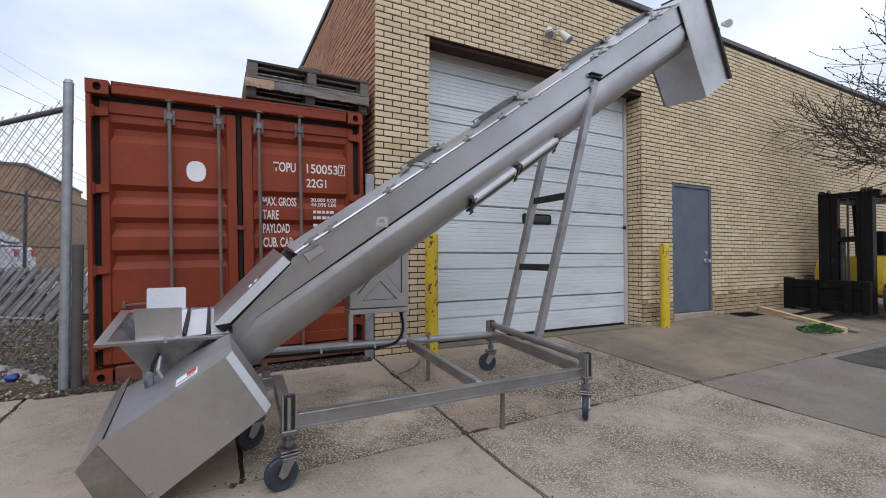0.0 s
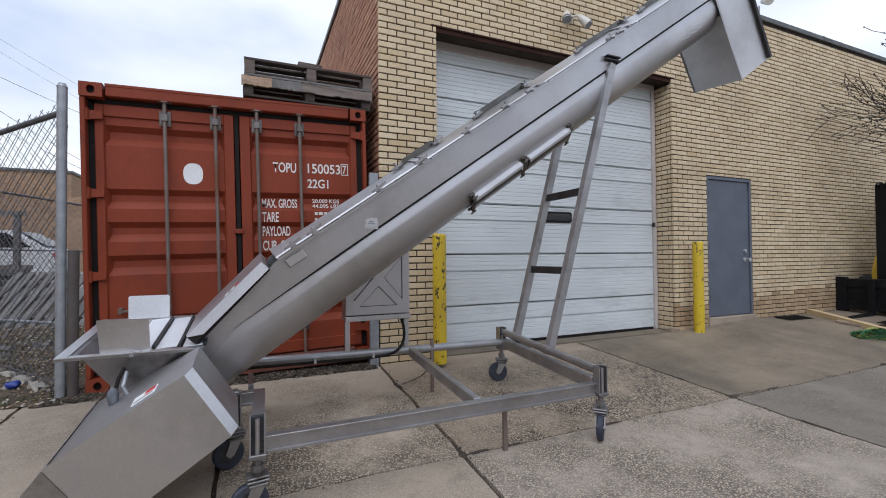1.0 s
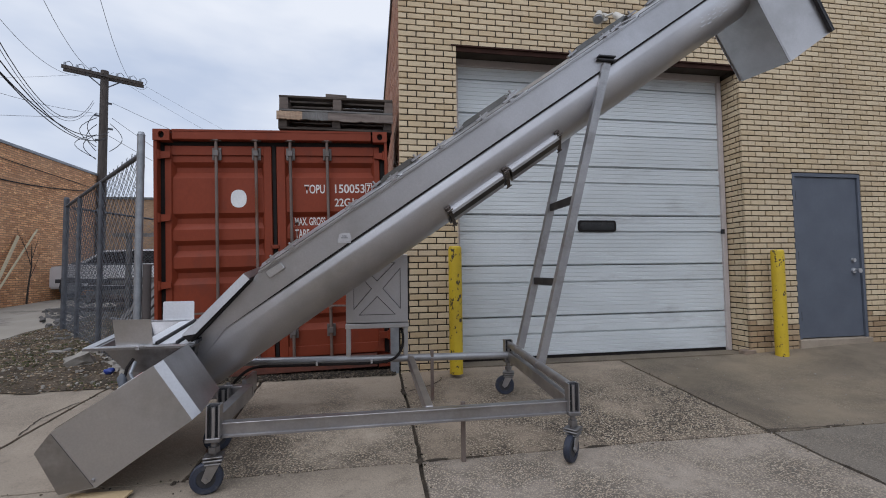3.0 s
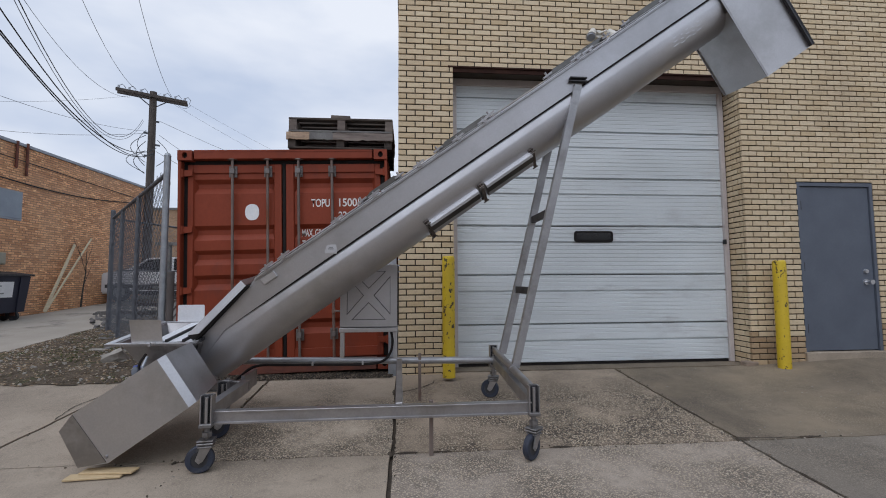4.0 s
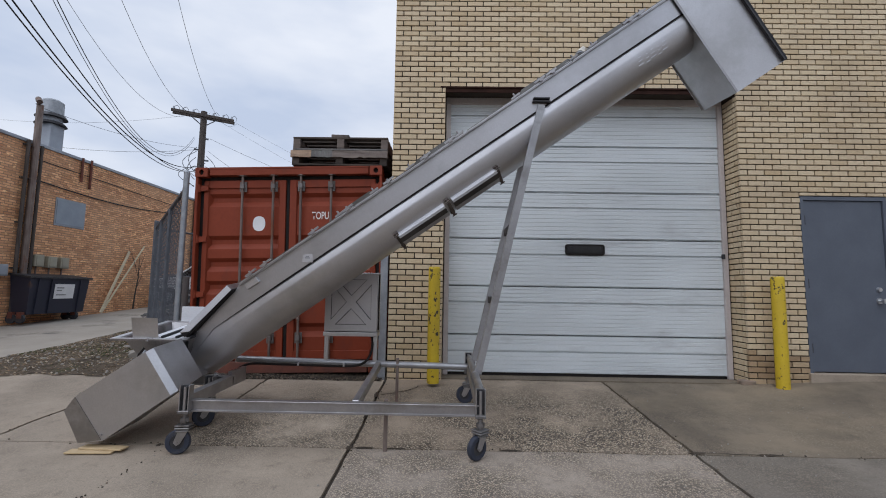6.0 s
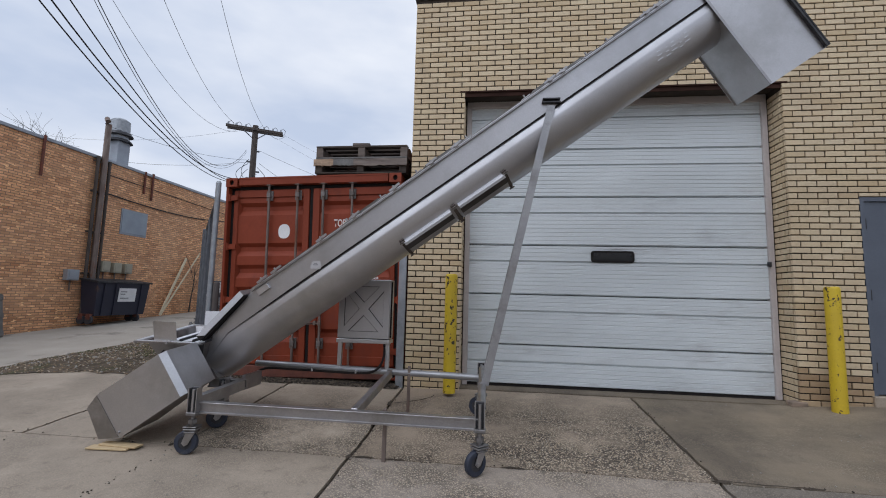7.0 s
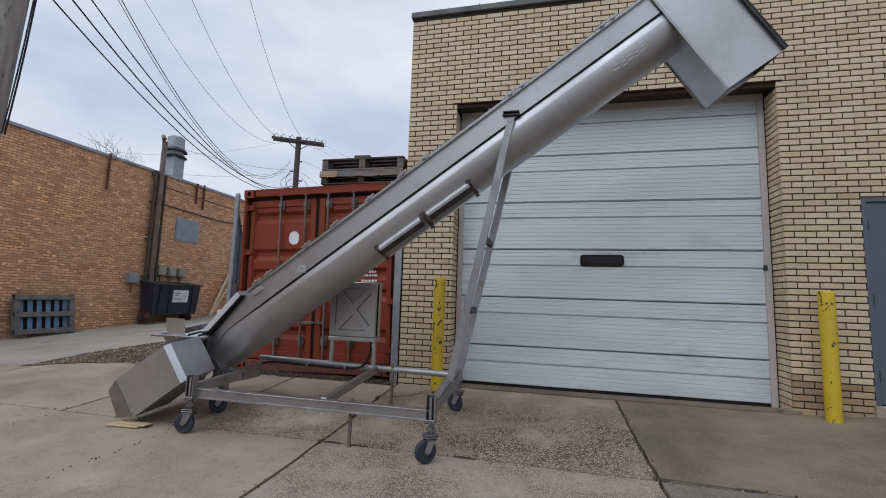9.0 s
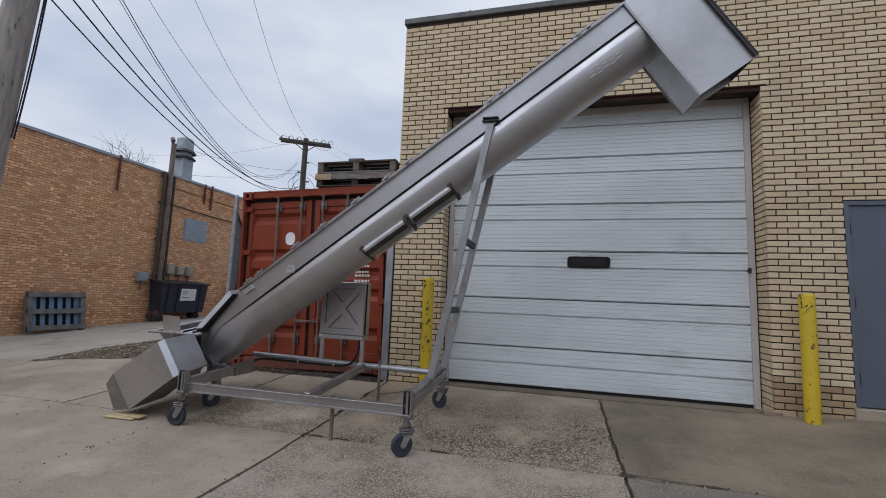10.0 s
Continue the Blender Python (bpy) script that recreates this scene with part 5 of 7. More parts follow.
    bm = prism(B(), [C(-2.31, s + sg * 0.0125, SEAM - 0.006), C(-1.6, s + sg * 0.0125, SEAM - 0.010), C(2.555, s + sg * 0.0125, SEAM - 0.010), C(2.555, s + sg * 0.0125, SEAM + 0.004), C(-1.6, s + sg * 0.0125, SEAM + 0.004)], CS * (-sg * 0.010))
    mp("seam_shade_strip", bm, DARK_GAP, "black strip painted as the seam groove's shadow")
    bm = beam(B(), C(midu + 0.06, s + sg * 0.018, TOP - 0.003), C(2.555, s + sg * 0.018, TOP - 0.003), 0.040, 0.006, CN)
    mp("top_flange", bm, STEEL_SIDE)
# covers
cu0 = UN(-1.765, 1.235, -TR)[0] + 0.05
edges = [cu0, -0.72, 0.42, 1.52, 2.55]
for i, (a, b) in enumerate(zip(edges, edges[1:])):
    bm = B()
    sec = [(-0.262, TOP + 0.002), (-0.262, TOP + 0.010), (-0.20, TOP + 0.012), (-0.19, TOP + 0.020), (0.0, TOP + 0.056), (0.19, TOP + 0.020), (0.20, TOP + 0.012), (0.262, TOP + 0.010), (0.262, TOP + 0.002)]
    A = [bm.verts.new(C(a + 0.006, s, n)) for s, n in sec]
    D = [bm.verts.new(C(b - 0.006, s, n)) for s, n in sec]
    for k in range(len(sec)):
        j = (k + 1) % len(sec)
        bm.faces.new((A[k], A[j], D[j], D[k]))
    bm.faces.new(A)
    bm.faces.new(D[::-1])
    cv = mp("cover", bm, STEEL)
    # end strap folded over the ridge, rim strip along the near edge
    for sa, na, sb, nb in ((-0.255, TOP + 0.018, -0.0, TOP + 0.062), (0.0, TOP + 0.062, 0.255, TOP + 0.018)):
        mp("end_strap", beam(B(), C(b - 0.045, sa, na), C(b - 0.045, sb, nb), 0.04, 0.008, CN), STEEL, "", cv)
    mp("rim_strip", beam(B(), C(a + 0.02, -0.252, TOP + 0.0135), C(b - 0.02, -0.252, TOP + 0.0135), 0.02, 0.006, CN), HOPPER_STEEL, "", cv)
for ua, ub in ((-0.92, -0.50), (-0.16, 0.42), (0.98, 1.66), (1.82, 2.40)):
    # hinged inspection flaps along the ridge, the near side's shade in their dark steel
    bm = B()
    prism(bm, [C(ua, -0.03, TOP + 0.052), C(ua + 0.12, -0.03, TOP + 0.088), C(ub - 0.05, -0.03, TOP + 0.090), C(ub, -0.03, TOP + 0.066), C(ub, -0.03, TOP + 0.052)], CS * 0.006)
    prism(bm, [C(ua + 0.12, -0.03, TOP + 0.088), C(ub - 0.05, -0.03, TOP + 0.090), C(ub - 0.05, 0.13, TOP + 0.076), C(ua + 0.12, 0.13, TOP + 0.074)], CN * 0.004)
    fpz = mp("inspection_flap", bm, RAIL_DARK, "hinged inspection flap, its near side's shade painted dark")
    for uu in (ua + 0.03, ub - 0.02):
        hb = B()
        beam(hb, C(uu - 0.04, -0.055, TOP + 0.064), C(uu + 0.05, -0.055, TOP + 0.070), 0.03, 0.014, CN)
        cyl(hb, C(uu, -0.055, TOP + 0.05), C(uu, -0.055, TOP + 0.10), 0.009, None, 8)
        mp("flap_latch", hb, STEEL_FRAME, "", fpz)
for u in (-1.77, -1.62, -1.13, -0.78, -0.36, 0.02, 0.27, 1.2, 1.32, 2.12, 2.22):
    bm = B()
    beam(bm, C(u, -0.285, TOP + 0.016), C(u, -0.19, TOP + 0.016), 0.035, 0.012, CN)
    beam(bm, C(u - 0.05, -0.235, TOP + 0.032), C(u + 0.06, -0.235, TOP + 0.040), 0.02, 0.014, CN)
    cyl(bm, C(u, -0.235, TOP + 0.01), C(u, -0.235, TOP + 0.055), 0.008, None, 8)
    mp("clamp", bm, STEEL_FRAME, "steel toggle clamp")
bm = beam(B(), C(-1.86, -TR - 0.018, 0.215), C(-1.74, -TR - 0.018, 0.215), 0.03, 0.055, CN, 0.004)
mp("side_clip", bm, STEEL)
NPX, NPZ = -1.135, 1.468
npy = CO.y + CU.y * -1.30 - (TR + 0.010)
bm = box(B(), NPX - 0.047, NPX + 0.047, npy - 0.010, npy + 0.004, NPZ - 0.038, NPZ + 0.038, bev=0.002)
pl = mp("name_plate", bm, STEEL, "small engraved steel name plate")
mp("plate_face", box(B(), NPX - 0.036, NPX + 0.042, npy - 0.0125, npy - 0.0102, NPZ - 0.026, NPZ + 0.034), STEEL, "", pl)
for dz, w in ((0.012, 0.03), (0.0, 0.045)):
    mp("print_bar", box(B(), NPX - w / 2, NPX + w / 2, npy - 0.0140, npy - 0.0127, NPZ + dz - 0.004, NPZ + dz + 0.004), BAR_GREY, "", pl)
for u, n, w in ((2.02, -0.05, 0.05), (2.09, -0.06, 0.04), (2.15, -0.05, 0.05), (2.21, -0.06, 0.03), (2.27, -0.05, 0.05)):
    r = TR + 0.0015
    bm = B()
    for k in range(3):
        th = math.asin(max(-1, min(1, (n + 0.03 * (k - 1)) / r)))
        beam(bm, C(u - w / 2 + 0.012 * k, -r * math.cos(th) - 0.011, r * math.sin(th)), C(u + w / 2, -r * math.cos(th) - 0.011, r * math.sin(th)), 0.003, 0.007, CN)
    mp("stencil_bars", bm, PALE_STRIP, "faint unreadable pale stencil marks")

# discharge hood
HU0, HU1, HN0, HN1, HS = 2.555, 3.045, -0.742, TOP + 0.012, 0.245
HF = 0.238
hood = mp("hood", prism(B(), [C(HU0, -HS, HN0), C(HU1, -HS, HN0), C(HU1, -HS, HN1), C(HU0, -HS, HN1)], CS * 0.004), STEEL, "smooth stainless discharge hood")
mp("side_panel", prism(B(), [C(HU0, HF, HN0), C(HU1, HF, HN0), C(HU1, HF, HN1), C(HU0, HF, HN1)], CS * -0.004), STEEL, "", hood)
mp("top_panel", prism(B(), [C(HU0, -HS, HN1), C(HU1, -HS, HN1), C(HU1, HS, HN1), C(HU0, HS, HN1)], CN * 0.004), STEEL, "", hood)
mp("chute_panel", prism(B(), [C(HU0 + 0.002, -HS + 0.005, HN0), C(HU0 + 0.002, HF - 0.005, HN0), C(HU0 + 0.002, HF - 0.005, -0.10), C(HU0 + 0.002, -HS + 0.005, -0.10)], CU * 0.004), STEEL, "", hood)
for s in (-HS - 0.002, HF + 0.002):
    mp("folded_edge", beam(B(), C(HU0, s, HN0 + 0.01), C(HU0, s, HN1), 0.006, 0.02, CU), STEEL_FRAME, "", hood)
mp("end_plate", prism(B(), [C(HU1 + 0.002, -HS - 0.03, HN0 + 0.004), C(HU1 + 0.002, HF, HN0 + 0.004), C(HU1 + 0.002, HS, HN1 + 0.02), C(HU1 + 0.002, -HS - 0.03, HN1 + 0.02)], CU * 0.010), DARK_STEEL, "dark end plate", hood)
mp("end_flange", beam(B(), C(HU1 - 0.010, -HS - 0.016, HN0 + 0.004), C(HU1 - 0.010, -HS - 0.016, HN1 + 0.015), 0.028, 0.016, CU), DARK_STEEL, "", hood)
bm = cyl(B(), C(U1, 0, 0), C(HU1 - 0.01, 0, 0), 0.05, None, 14)
mp("screw_shaft", bm, STEEL_FRAME)
bm = cyl(B(), C(HU1 + 0.012, 0, 0.0), C(HU1 + 0.06, 0, 0.0), 0.07, 0.06, 14)
mp("bearing", bm, STEEL_FRAME, "", hood)

# clean-out channels under the belly
def belly(th, r):
    return r * math.cos(radians(th)), r * math.sin(radians(th))


# ground reflection painted dark into the face, sky glint pale into the upper lip
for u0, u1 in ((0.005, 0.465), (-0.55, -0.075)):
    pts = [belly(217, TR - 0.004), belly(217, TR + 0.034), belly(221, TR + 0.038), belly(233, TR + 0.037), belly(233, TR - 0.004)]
    r = mp("clean_out_channel", prism(B(), [C(u0, s_, n_) for s_, n_ in pts], CU * (u1 - u0)), RAIL_FACE, "clean-out channel, its dark reflections painted into the steel colour")
    pts = [belly(211, TR - 0.002), belly(211.5, TR + 0.034), belly(214, TR + 0.046), belly(219, TR + 0.048), belly(219, TR + 0.042), belly(216.8, TR + 0.036), belly(216.8, TR)]
    mp("glint_lip", prism(B(), [C(u0, s_, n_) for s_, n_ in pts], CU * (u1 - u0)), PALE_STRIP, "", r)
    pts = [belly(233.4, TR - 0.004), belly(233.4, TR + 0.036), belly(244, TR + 0.036), belly(248, TR + 0.030), belly(248, TR - 0.004)]
    mp("lower_lip", prism(B(), [C(u0, s_, n_) for s_, n_ in pts], CU * (u1 - u0)), STEEL_FRAME, "", r)
for u in (0.475, -0.035, -0.56):
    bm = B()
    for th in (210, 251):
        s_, n_ = belly(th, TR + 0.014)
        s2, n2 = belly(th, TR + 0.05)
        beam(bm, C(u - 0.022, s_, n_), C(u + 0.022, s_, n_), 0.03, 0.02, CS * math.cos(radians(th)) + CN * math.sin(radians(th)), 0.003)
        cyl(bm, C(u, s_, n_), C(u + 0.004, s2, n2), 0.0075, None, 8)
        cyl(bm, C(u - 0.024, s2, n2), C(u + 0.024, s2, n2), 0.006, None, 8)
    pa, pb = belly(214, TR + 0.045), belly(250, TR + 0.045)
    beam(bm, C(u, *pa), C(u, *pb), 0.028, 0.006, CS * math.cos(radians(232)) + CN * math.sin(radians(232)))
    mp("channel_latch", bm, LATCH_DARK, "dark oily toggle latch")

# drive guard in front of the feed end
GS0, GS1 = -0.785, -0.40


def guard_pt(x, z, s):
    u, n = UN(x, z, s)
    return u, n


face = [(-2.655, 0.345), (-2.685, 0.305), (-2.58, 0.075), (-2.405, 0.095), (-1.925, 0.425), (-2.115, 0.735), (-2.60, 0.415)]
gp = [guard_pt(x, z, GS0) for x, z in face]
un, bn = gp[5], gp[4]
bm = B()
lowf = [bm.verts.new(C(u, GS0, n)) for u, n in gp]
bm.faces.new(lowf)
# bevel strip and upper end
bev = 0.045
tl2, bl2 = bm.verts.new(C(un[0] + bev * 0.8, GS0 + bev, un[1])), bm.verts.new(C(bn[0] + bev * 0.8, GS0 + bev, bn[1]))
tl3, bl3 = bm.verts.new(C(un[0] + bev * 0.9, GS1, un[1])), bm.verts.new(C(bn[0] + bev * 0.9, GS1, bn[1] + 0.02))
bm.faces.new((tl2, tl3, bl3, bl2))
notch, far_s = -0.10, 0.14
nk = bm.verts.new(C(gp[6][0], notch, gp[6][1]))
tops = [bm.verts.new(C(u, far_s, n)) for u, n in (gp[6], gp[0], gp[1])]
bm.faces.new((lowf[5], lowf[6], nk, tl3, tl2))
bm.faces.new((lowf[6], lowf[0], tops[1], tops[0], nk))
bm.faces.new((lowf[0], lowf[1], tops[2], tops[1]))
lowb = [bm.verts.new(C(u, GS1, n)) for u, n in (gp[2], gp[3])]
bm.faces.new((lowf[1], lowf[2], lowb[0], tops[2]))
bm.faces.new((lowf[2], lowf[3], lowb[1], lowb[0]))
bm.faces.new((lowf[3], lowf[4], bl3, lowb[1]))
bm.faces.new((tops[0], tops[1], tops[2], lowb[0]))
bm.faces.new((nk, tops[0], lowb[0], lowb[1]))
bm.faces.new((nk, lowb[1], bl3, tl3))
guard = mp("drive_guard", bm, STEEL, "folded stainless drive guard box")
bm = B()
a, b, c, d = C(un[0], GS0 - 0.001, un[1] - 0.002), C(bn[0], GS0 - 0.001, bn[1] + 0.002), C(bn[0] + bev * 0.8, GS0 + bev - 0.001, bn[1] + 0.002), C(un[0] + bev * 0.8, GS0 + bev - 0.001, un[1] - 0.002)
prism(bm, [a, b, c, d], CS * 0.004 + CU * -0.002)
# sky sheen of the bevel is put into the strip's pale colour
mp("corner_strip", bm, PALE_STRIP, "bevelled corner strip, its sheen painted pale", guard)
# end cap seam and bottom closing plate
mp("lid_seam", beam(B(), C(gp[6][0] + 0.012, GS0 + 0.01, gp[6][1] + 0.0035), C(gp[6][0] + 0.012, notch - 0.01, gp[6][1] + 0.001), 0.006, 0.002, CN), DARK_GAP, "dark open seam between guard and cap", guard)
sA, sB = guard_pt(-2.61, 0.405, GS0), guard_pt(-2.415, 0.10, GS0)
mp("cap_seam", beam(B(), C(sA[0], GS0 - 0.001, sA[1]), C(sB[0], GS0 - 0.001, sB[1]), 0.002, 0.002, CU), RAIL_DARK, "", guard)
capm = [sA, sB, gp[2], gp[1], gp[0]]
mp("end_cap", prism(B(), [C(u, GS0 - 0.0012, n) for u, n in capm], CS * -0.002), CAP_STEEL, "brown stained end cap", guard)
bm = cyl(B(), C(sB[0] + 0.02, GS0 + 0.002, sB[1] + 0.03), C(sB[0] + 0.02, GS0 - 0.012, sB[1] + 0.03), 0.010, None, 8)
mp("bolt", bm, STEEL_FRAME, "", guard)
gd = (C(gp[5][0], 0, gp[5][1]) - C(gp[6][0], 0, gp[6][1])).normalized()
gn = gd.cross(CS)
gn = gn if gn.z > 0 else -gn
lm = Matrix((gd, CS, gn)).transposed().to_4x4()
lm.translation = C(gp[6][0], GS0 + 0.105, gp[6][1]) + gd * 0.385 + gn * 0.0035
lab = mp("warning_label", move(box(B(), -0.052, 0.055, -0.045, 0.050, -0.003, 0.0), lm), WHITE_PAINT, "white and red warning label", guard)
# hopper
HZ = 0.772

def tilted(bm):
    """The rim plane climbs towards the wall with the rest of the machine."""
    for v in bm.verts:
        if v.co.z > 0.7:
            v.co.z += 0.128 * (v.co.y + 1.668)
    return bm


hx0, hx1, hy0, hy1 = -2.705, -2.075, -1.668, -0.935
hop = B()
inn = 0.075
top_o = [(hx0, hy0), (hx1, hy0), (hx1, hy1), (hx0, hy1)]
top_i = [(hx0 + inn, hy0 + 0.05), (hx1, hy0 + 0.05), (hx1, hy1 - 0.05), (hx0 + inn, hy1 - 0.05)]
low = [(-2.51, -1.56), (-2.13, -1.56), (-2.13, -1.11), (-2.51, -1.11)]
vo = [hop.verts.new((x, y, HZ)) for x, y in top_o]
vu = [hop.verts.new((x, y, HZ - 0.012)) for x, y in top_o]
vi = [hop.verts.new((x, y, HZ)) for x, y in top_i]
vj = [hop.verts.new((x, y, HZ - 0.012)) for x, y in top_i]
vl = [hop.verts.new((x, y, 0.60)) for x, y in low]
vm = [hop.verts.new((x, y, 0.44)) for x, y in low]
for k in range(4):
    j = (k + 1) % 4
    hop.faces.new((vo[k], vo[j], vi[j], vi[k]))
    hop.faces.new((vo[k], vu[k], vu[j], vo[j]))
    hop.faces.new((vu[k], vj[k], vj[j], vu[j]))
    hop.faces.new((vi[k], vi[j], vl[j], vl[k]))
    hop.faces.new((vl[k], vl[j], vm[j], vm[k]))
hopper = mp("hopper", tilted(hop), HOPPER_STEEL, "open stainless feed hopper")
for x0, x1, y0, y1 in ((hx0, hx0 + 0.050, hy0, hy1), (hx0 + 0.052, hx1, hy0, hy0 + 0.030), (hx0 + 0.052, hx1, hy1 - 0.030, hy1)):
    mp("rim_plate", tilted(box(B(), x0, x1, y0, y1, HZ + 0.001, HZ + 0.005)), STEEL_BRIGHT, "bright flat hopper rim plate", hopper)
bm = B()
prism(bm, [(x, y, 0.605) for x, y in low], (0, 0, 0.004))
mp("hopper_floor", bm, DARK_STEEL, "", hopper)
mp("front_flap", prism(B(), [(-2.532, -1.640, HZ), (-2.320, -1.640, HZ), (-2.322, -1.668, 0.946), (-2.541, -1.668, 0.949)], (0, 0.003, 0)), STEEL, "upright plain stainless flap", hopper)
mp("rear_flap", rounded(B(), -2.564, -2.338, 0.862, 1.013, -0.945, 0.004, 0.012), STEEL_WHITE, "upright pale steel flap", hopper)
for xa, xb in ((-2.425, -2.325), (-2.300, -2.205), (-2.180, -2.085)):
    bm = prism(B(), [(xa, -1.61, HZ - 0.006), (xb, -1.61, HZ + 0.002), (xb, -0.985, HZ + 0.002), (xa, -0.985, HZ - 0.006)], (0, 0, 0.004))
    mp("grate_slat", tilted(bm), STEEL_WHITE, "", hopper)
    mp("grate_bar", tilted(beam(B(), (xb + 0.012, -1.61, HZ + 0.006), (xb + 0.012, -0.985, HZ + 0.006), 0.012, 0.022)), DARK_STEEL, "", hopper)
for y in (hy0 + 0.002, hy1 - 0.002):
    bm = box(B(), hx0 + 0.300, hx0 + 0.318, y - 0.008, y + 0.012, HZ - 0.016, HZ + 0.009, bev=0.002)
    box(bm, hx0 + 0.322, hx0 + 0.350, y - 0.004, y + 0.010, HZ + 0.005, HZ + 0.010, bev=0.002)
    mp("rim_clip", tilted(bm), STEEL_FRAME, "", hopper)
# sloping lid from the hopper to the covers
a0, a1 = Vector((-2.128, 0, 0.797)), Vector((-1.752, 0, 1.193))
ld = (a1 - a0).normalized()
lnm = Vector((-ld.z, 0, ld.x))
bm = B()
sec = [(-1.612, 0.0), (-1.612, 0.044), (-1.60, 0.051), (-1.10, 0.051), (-1.085, 0.044), (-1.085, 0.0)]
A = [bm.verts.new(a0 + lnm * h + Vector((0, y, 0.11 * (y + 1.612)))) for y, h in sec]
D = [bm.verts.new(a1 + lnm * h + Vector((0, y - 0.012, 0.11 * (y + 1.612)))) for y, h in sec]
for k in range(len(sec)):
    j = (k + 1) % len(sec)
    bm.faces.new((A[k], A[j], D[j], D[k]))
bm.faces.new(D[::-1])
bm.faces.new(A)
lid = mp("sloping_lid", bm, STEEL_SIDE, "folded stainless sloping lid")
# flange painted paler than the lid top to show its sheen
mp("lid_flange", prism(B(), [a0 + ld * 0.062 + lnm * -0.006 + Vector((0, -1.6125, 0)), a1 + lnm * -0.006 + Vector((0, -1.6245, 0)), a1 + lnm * 0.046 + Vector((0, -1.6245, 0)), a0 + lnm * 0.046 + Vector((0, -1.6125, 0))], (0, -0.003, 0)), PALE_STRIP, "folded lid flange, its sheen painted pale", lid)
# black pieces paint the shade in the lid's open end and below it
mp("lid_opening_shade", prism(B(), [a0 + lnm * -0.014 + Vector((0, -1.6125, 0)), a0 + ld * 0.061 + lnm * -0.010 + Vector((0, -1.6135, 0)), a0 + ld * 0.060 + lnm * -0.006 + Vector((0, -1.6135, 0)), a0 + lnm * 0.041 + Vector((0, -1.6125, 0))], (0, -0.003, 0)), DARK_GAP, "black plate painted as the lid's dark open end", lid)
mp("lid_shade_strip", prism(B(), [a0 + lnm * -0.018 + Vector((0.01, -1.603, 0)), a1 + lnm * -0.016 + Vector((0, -1.615, 0)), a1 + lnm * -0.001 + Vector((0, -1.615, 0)), a0 + lnm * -0.001 + Vector((0.01, -1.603, 0))], (0, 0.5, 0)), DARK_GAP, "black strip painted as the shadow gap under the lid", lid)
bm = prism(B(), [a0 + ld * -0.003 + lnm * h + Vector((0, y, 0)) for y, h in ((-1.606, -0.005), (-1.606, 0.036), (-1.10, 0.036), (-1.10, -0.005))], ld * 0.002)
mp("lid_mouth_shade", bm, DARK_GAP, "", lid)
for k, (t, w) in enumerate(((0.52, 0.06), (0.60, 0.05), (0.66, 0.06))):
    p = a0 + (a1 - a0) * t + lnm * 0.0525 + Vector((0, -1.575, 0.004))
    bm = B()
    beam(bm, p, p + Vector((0, w, 0.11 * w)), 0.022, 0.002, lnm)
    mp("label_bar", bm, WHITE_PAINT if k < 2 else RED_STICKER, "", lid)
lr = mp("label_red", move(box(B(), 0.004, 0.050, -0.005, 0.045, 0.0, 0.0015), lm), RED_STICKER, "", guard)
mp("label_print", move(box(B(), -0.044, 0.044, -0.034, -0.020, 0.0, 0.0012), lm), BAR_GREY, "", guard)

# motor and chain behind the guard, below the hopper
bm = cyl(B(), (-2.36, -1.74, 0.36), (-2.36, -1.40, 0.36), 0.10, None, 18)
cyl(bm, (-2.36, -1.40, 0.36), (-2.36, -1.33, 0.36), 0.06, None, 14)
mp("gear_motor", bm, STEEL_FRAME, "", None, True)
tube = [(-2.43, -1.64, 0.70), (-2.45, -1.67, 0.65), (-2.46, -1.69, 0.58), (-2.44, -1.69, 0.50), (-2.42, -1.68, 0.42)]
mp("power_cable", tube_path(B(), tube, 0.009, 8), DARK_GAP, "black power cable", None, True)
tube = [(-2.42, -1.64, 0.68), (-2.428, -1.68, 0.62), (-2.40, -1.69, 0.56), (-2.36, -1.69, 0.50)]
mp("hose", tube_path(B(), tube, 0.010, 10), GALV, "dull grey ribbed hose", None, True)
rg = B()
bmesh.ops.create_icosphere(rg, subdivisions=3, radius=0.055)
for v in rg.verts:
    v.co *= 1 + 0.45 * noise.noise(v.co * 24)
mp("rag", move(rg, Matrix.Translation((-2.46, -1.70, 0.565)) @ Matrix.Diagonal((0.45, 0.45, 1.0, 1))), GALV_DARK, "grimy grey rag", None, True)
bm = prism(B(), [C(-2.60, -0.20, -0.20), C(-2.60, 0.20, -0.20), C(-2.60, 0.20, 0.2), C(-2.60, -0.20, 0.2)], CU * -0.03)
mp("end_flange", bm, STEEL_FRAME)
bm = box(B(), -1.86, -1.83, -1.36, -1.08, 0.34, 0.47)
mp("tail_bracket", bm, STEEL_FRAME)

# wheeled frame
FZ = lambda y: 0.065 * (y + 2.02)
YF, YB, XL, XR = -2.02, -0.83, -1.80, 0.30


def fbeam(name, p0, p1, w=0.045, h=0.088, open_side=False, mat=STEEL_FRAME):
    bm = B()
    if open_side:
        channel(bm, p0, p1, w, h, 0.010)
        d = (Vector(p1) - Vector(p0)).normalized()
        o = d.cross(Vector((0, 0, 1))).normalized() * (w / 2 - 0.002)
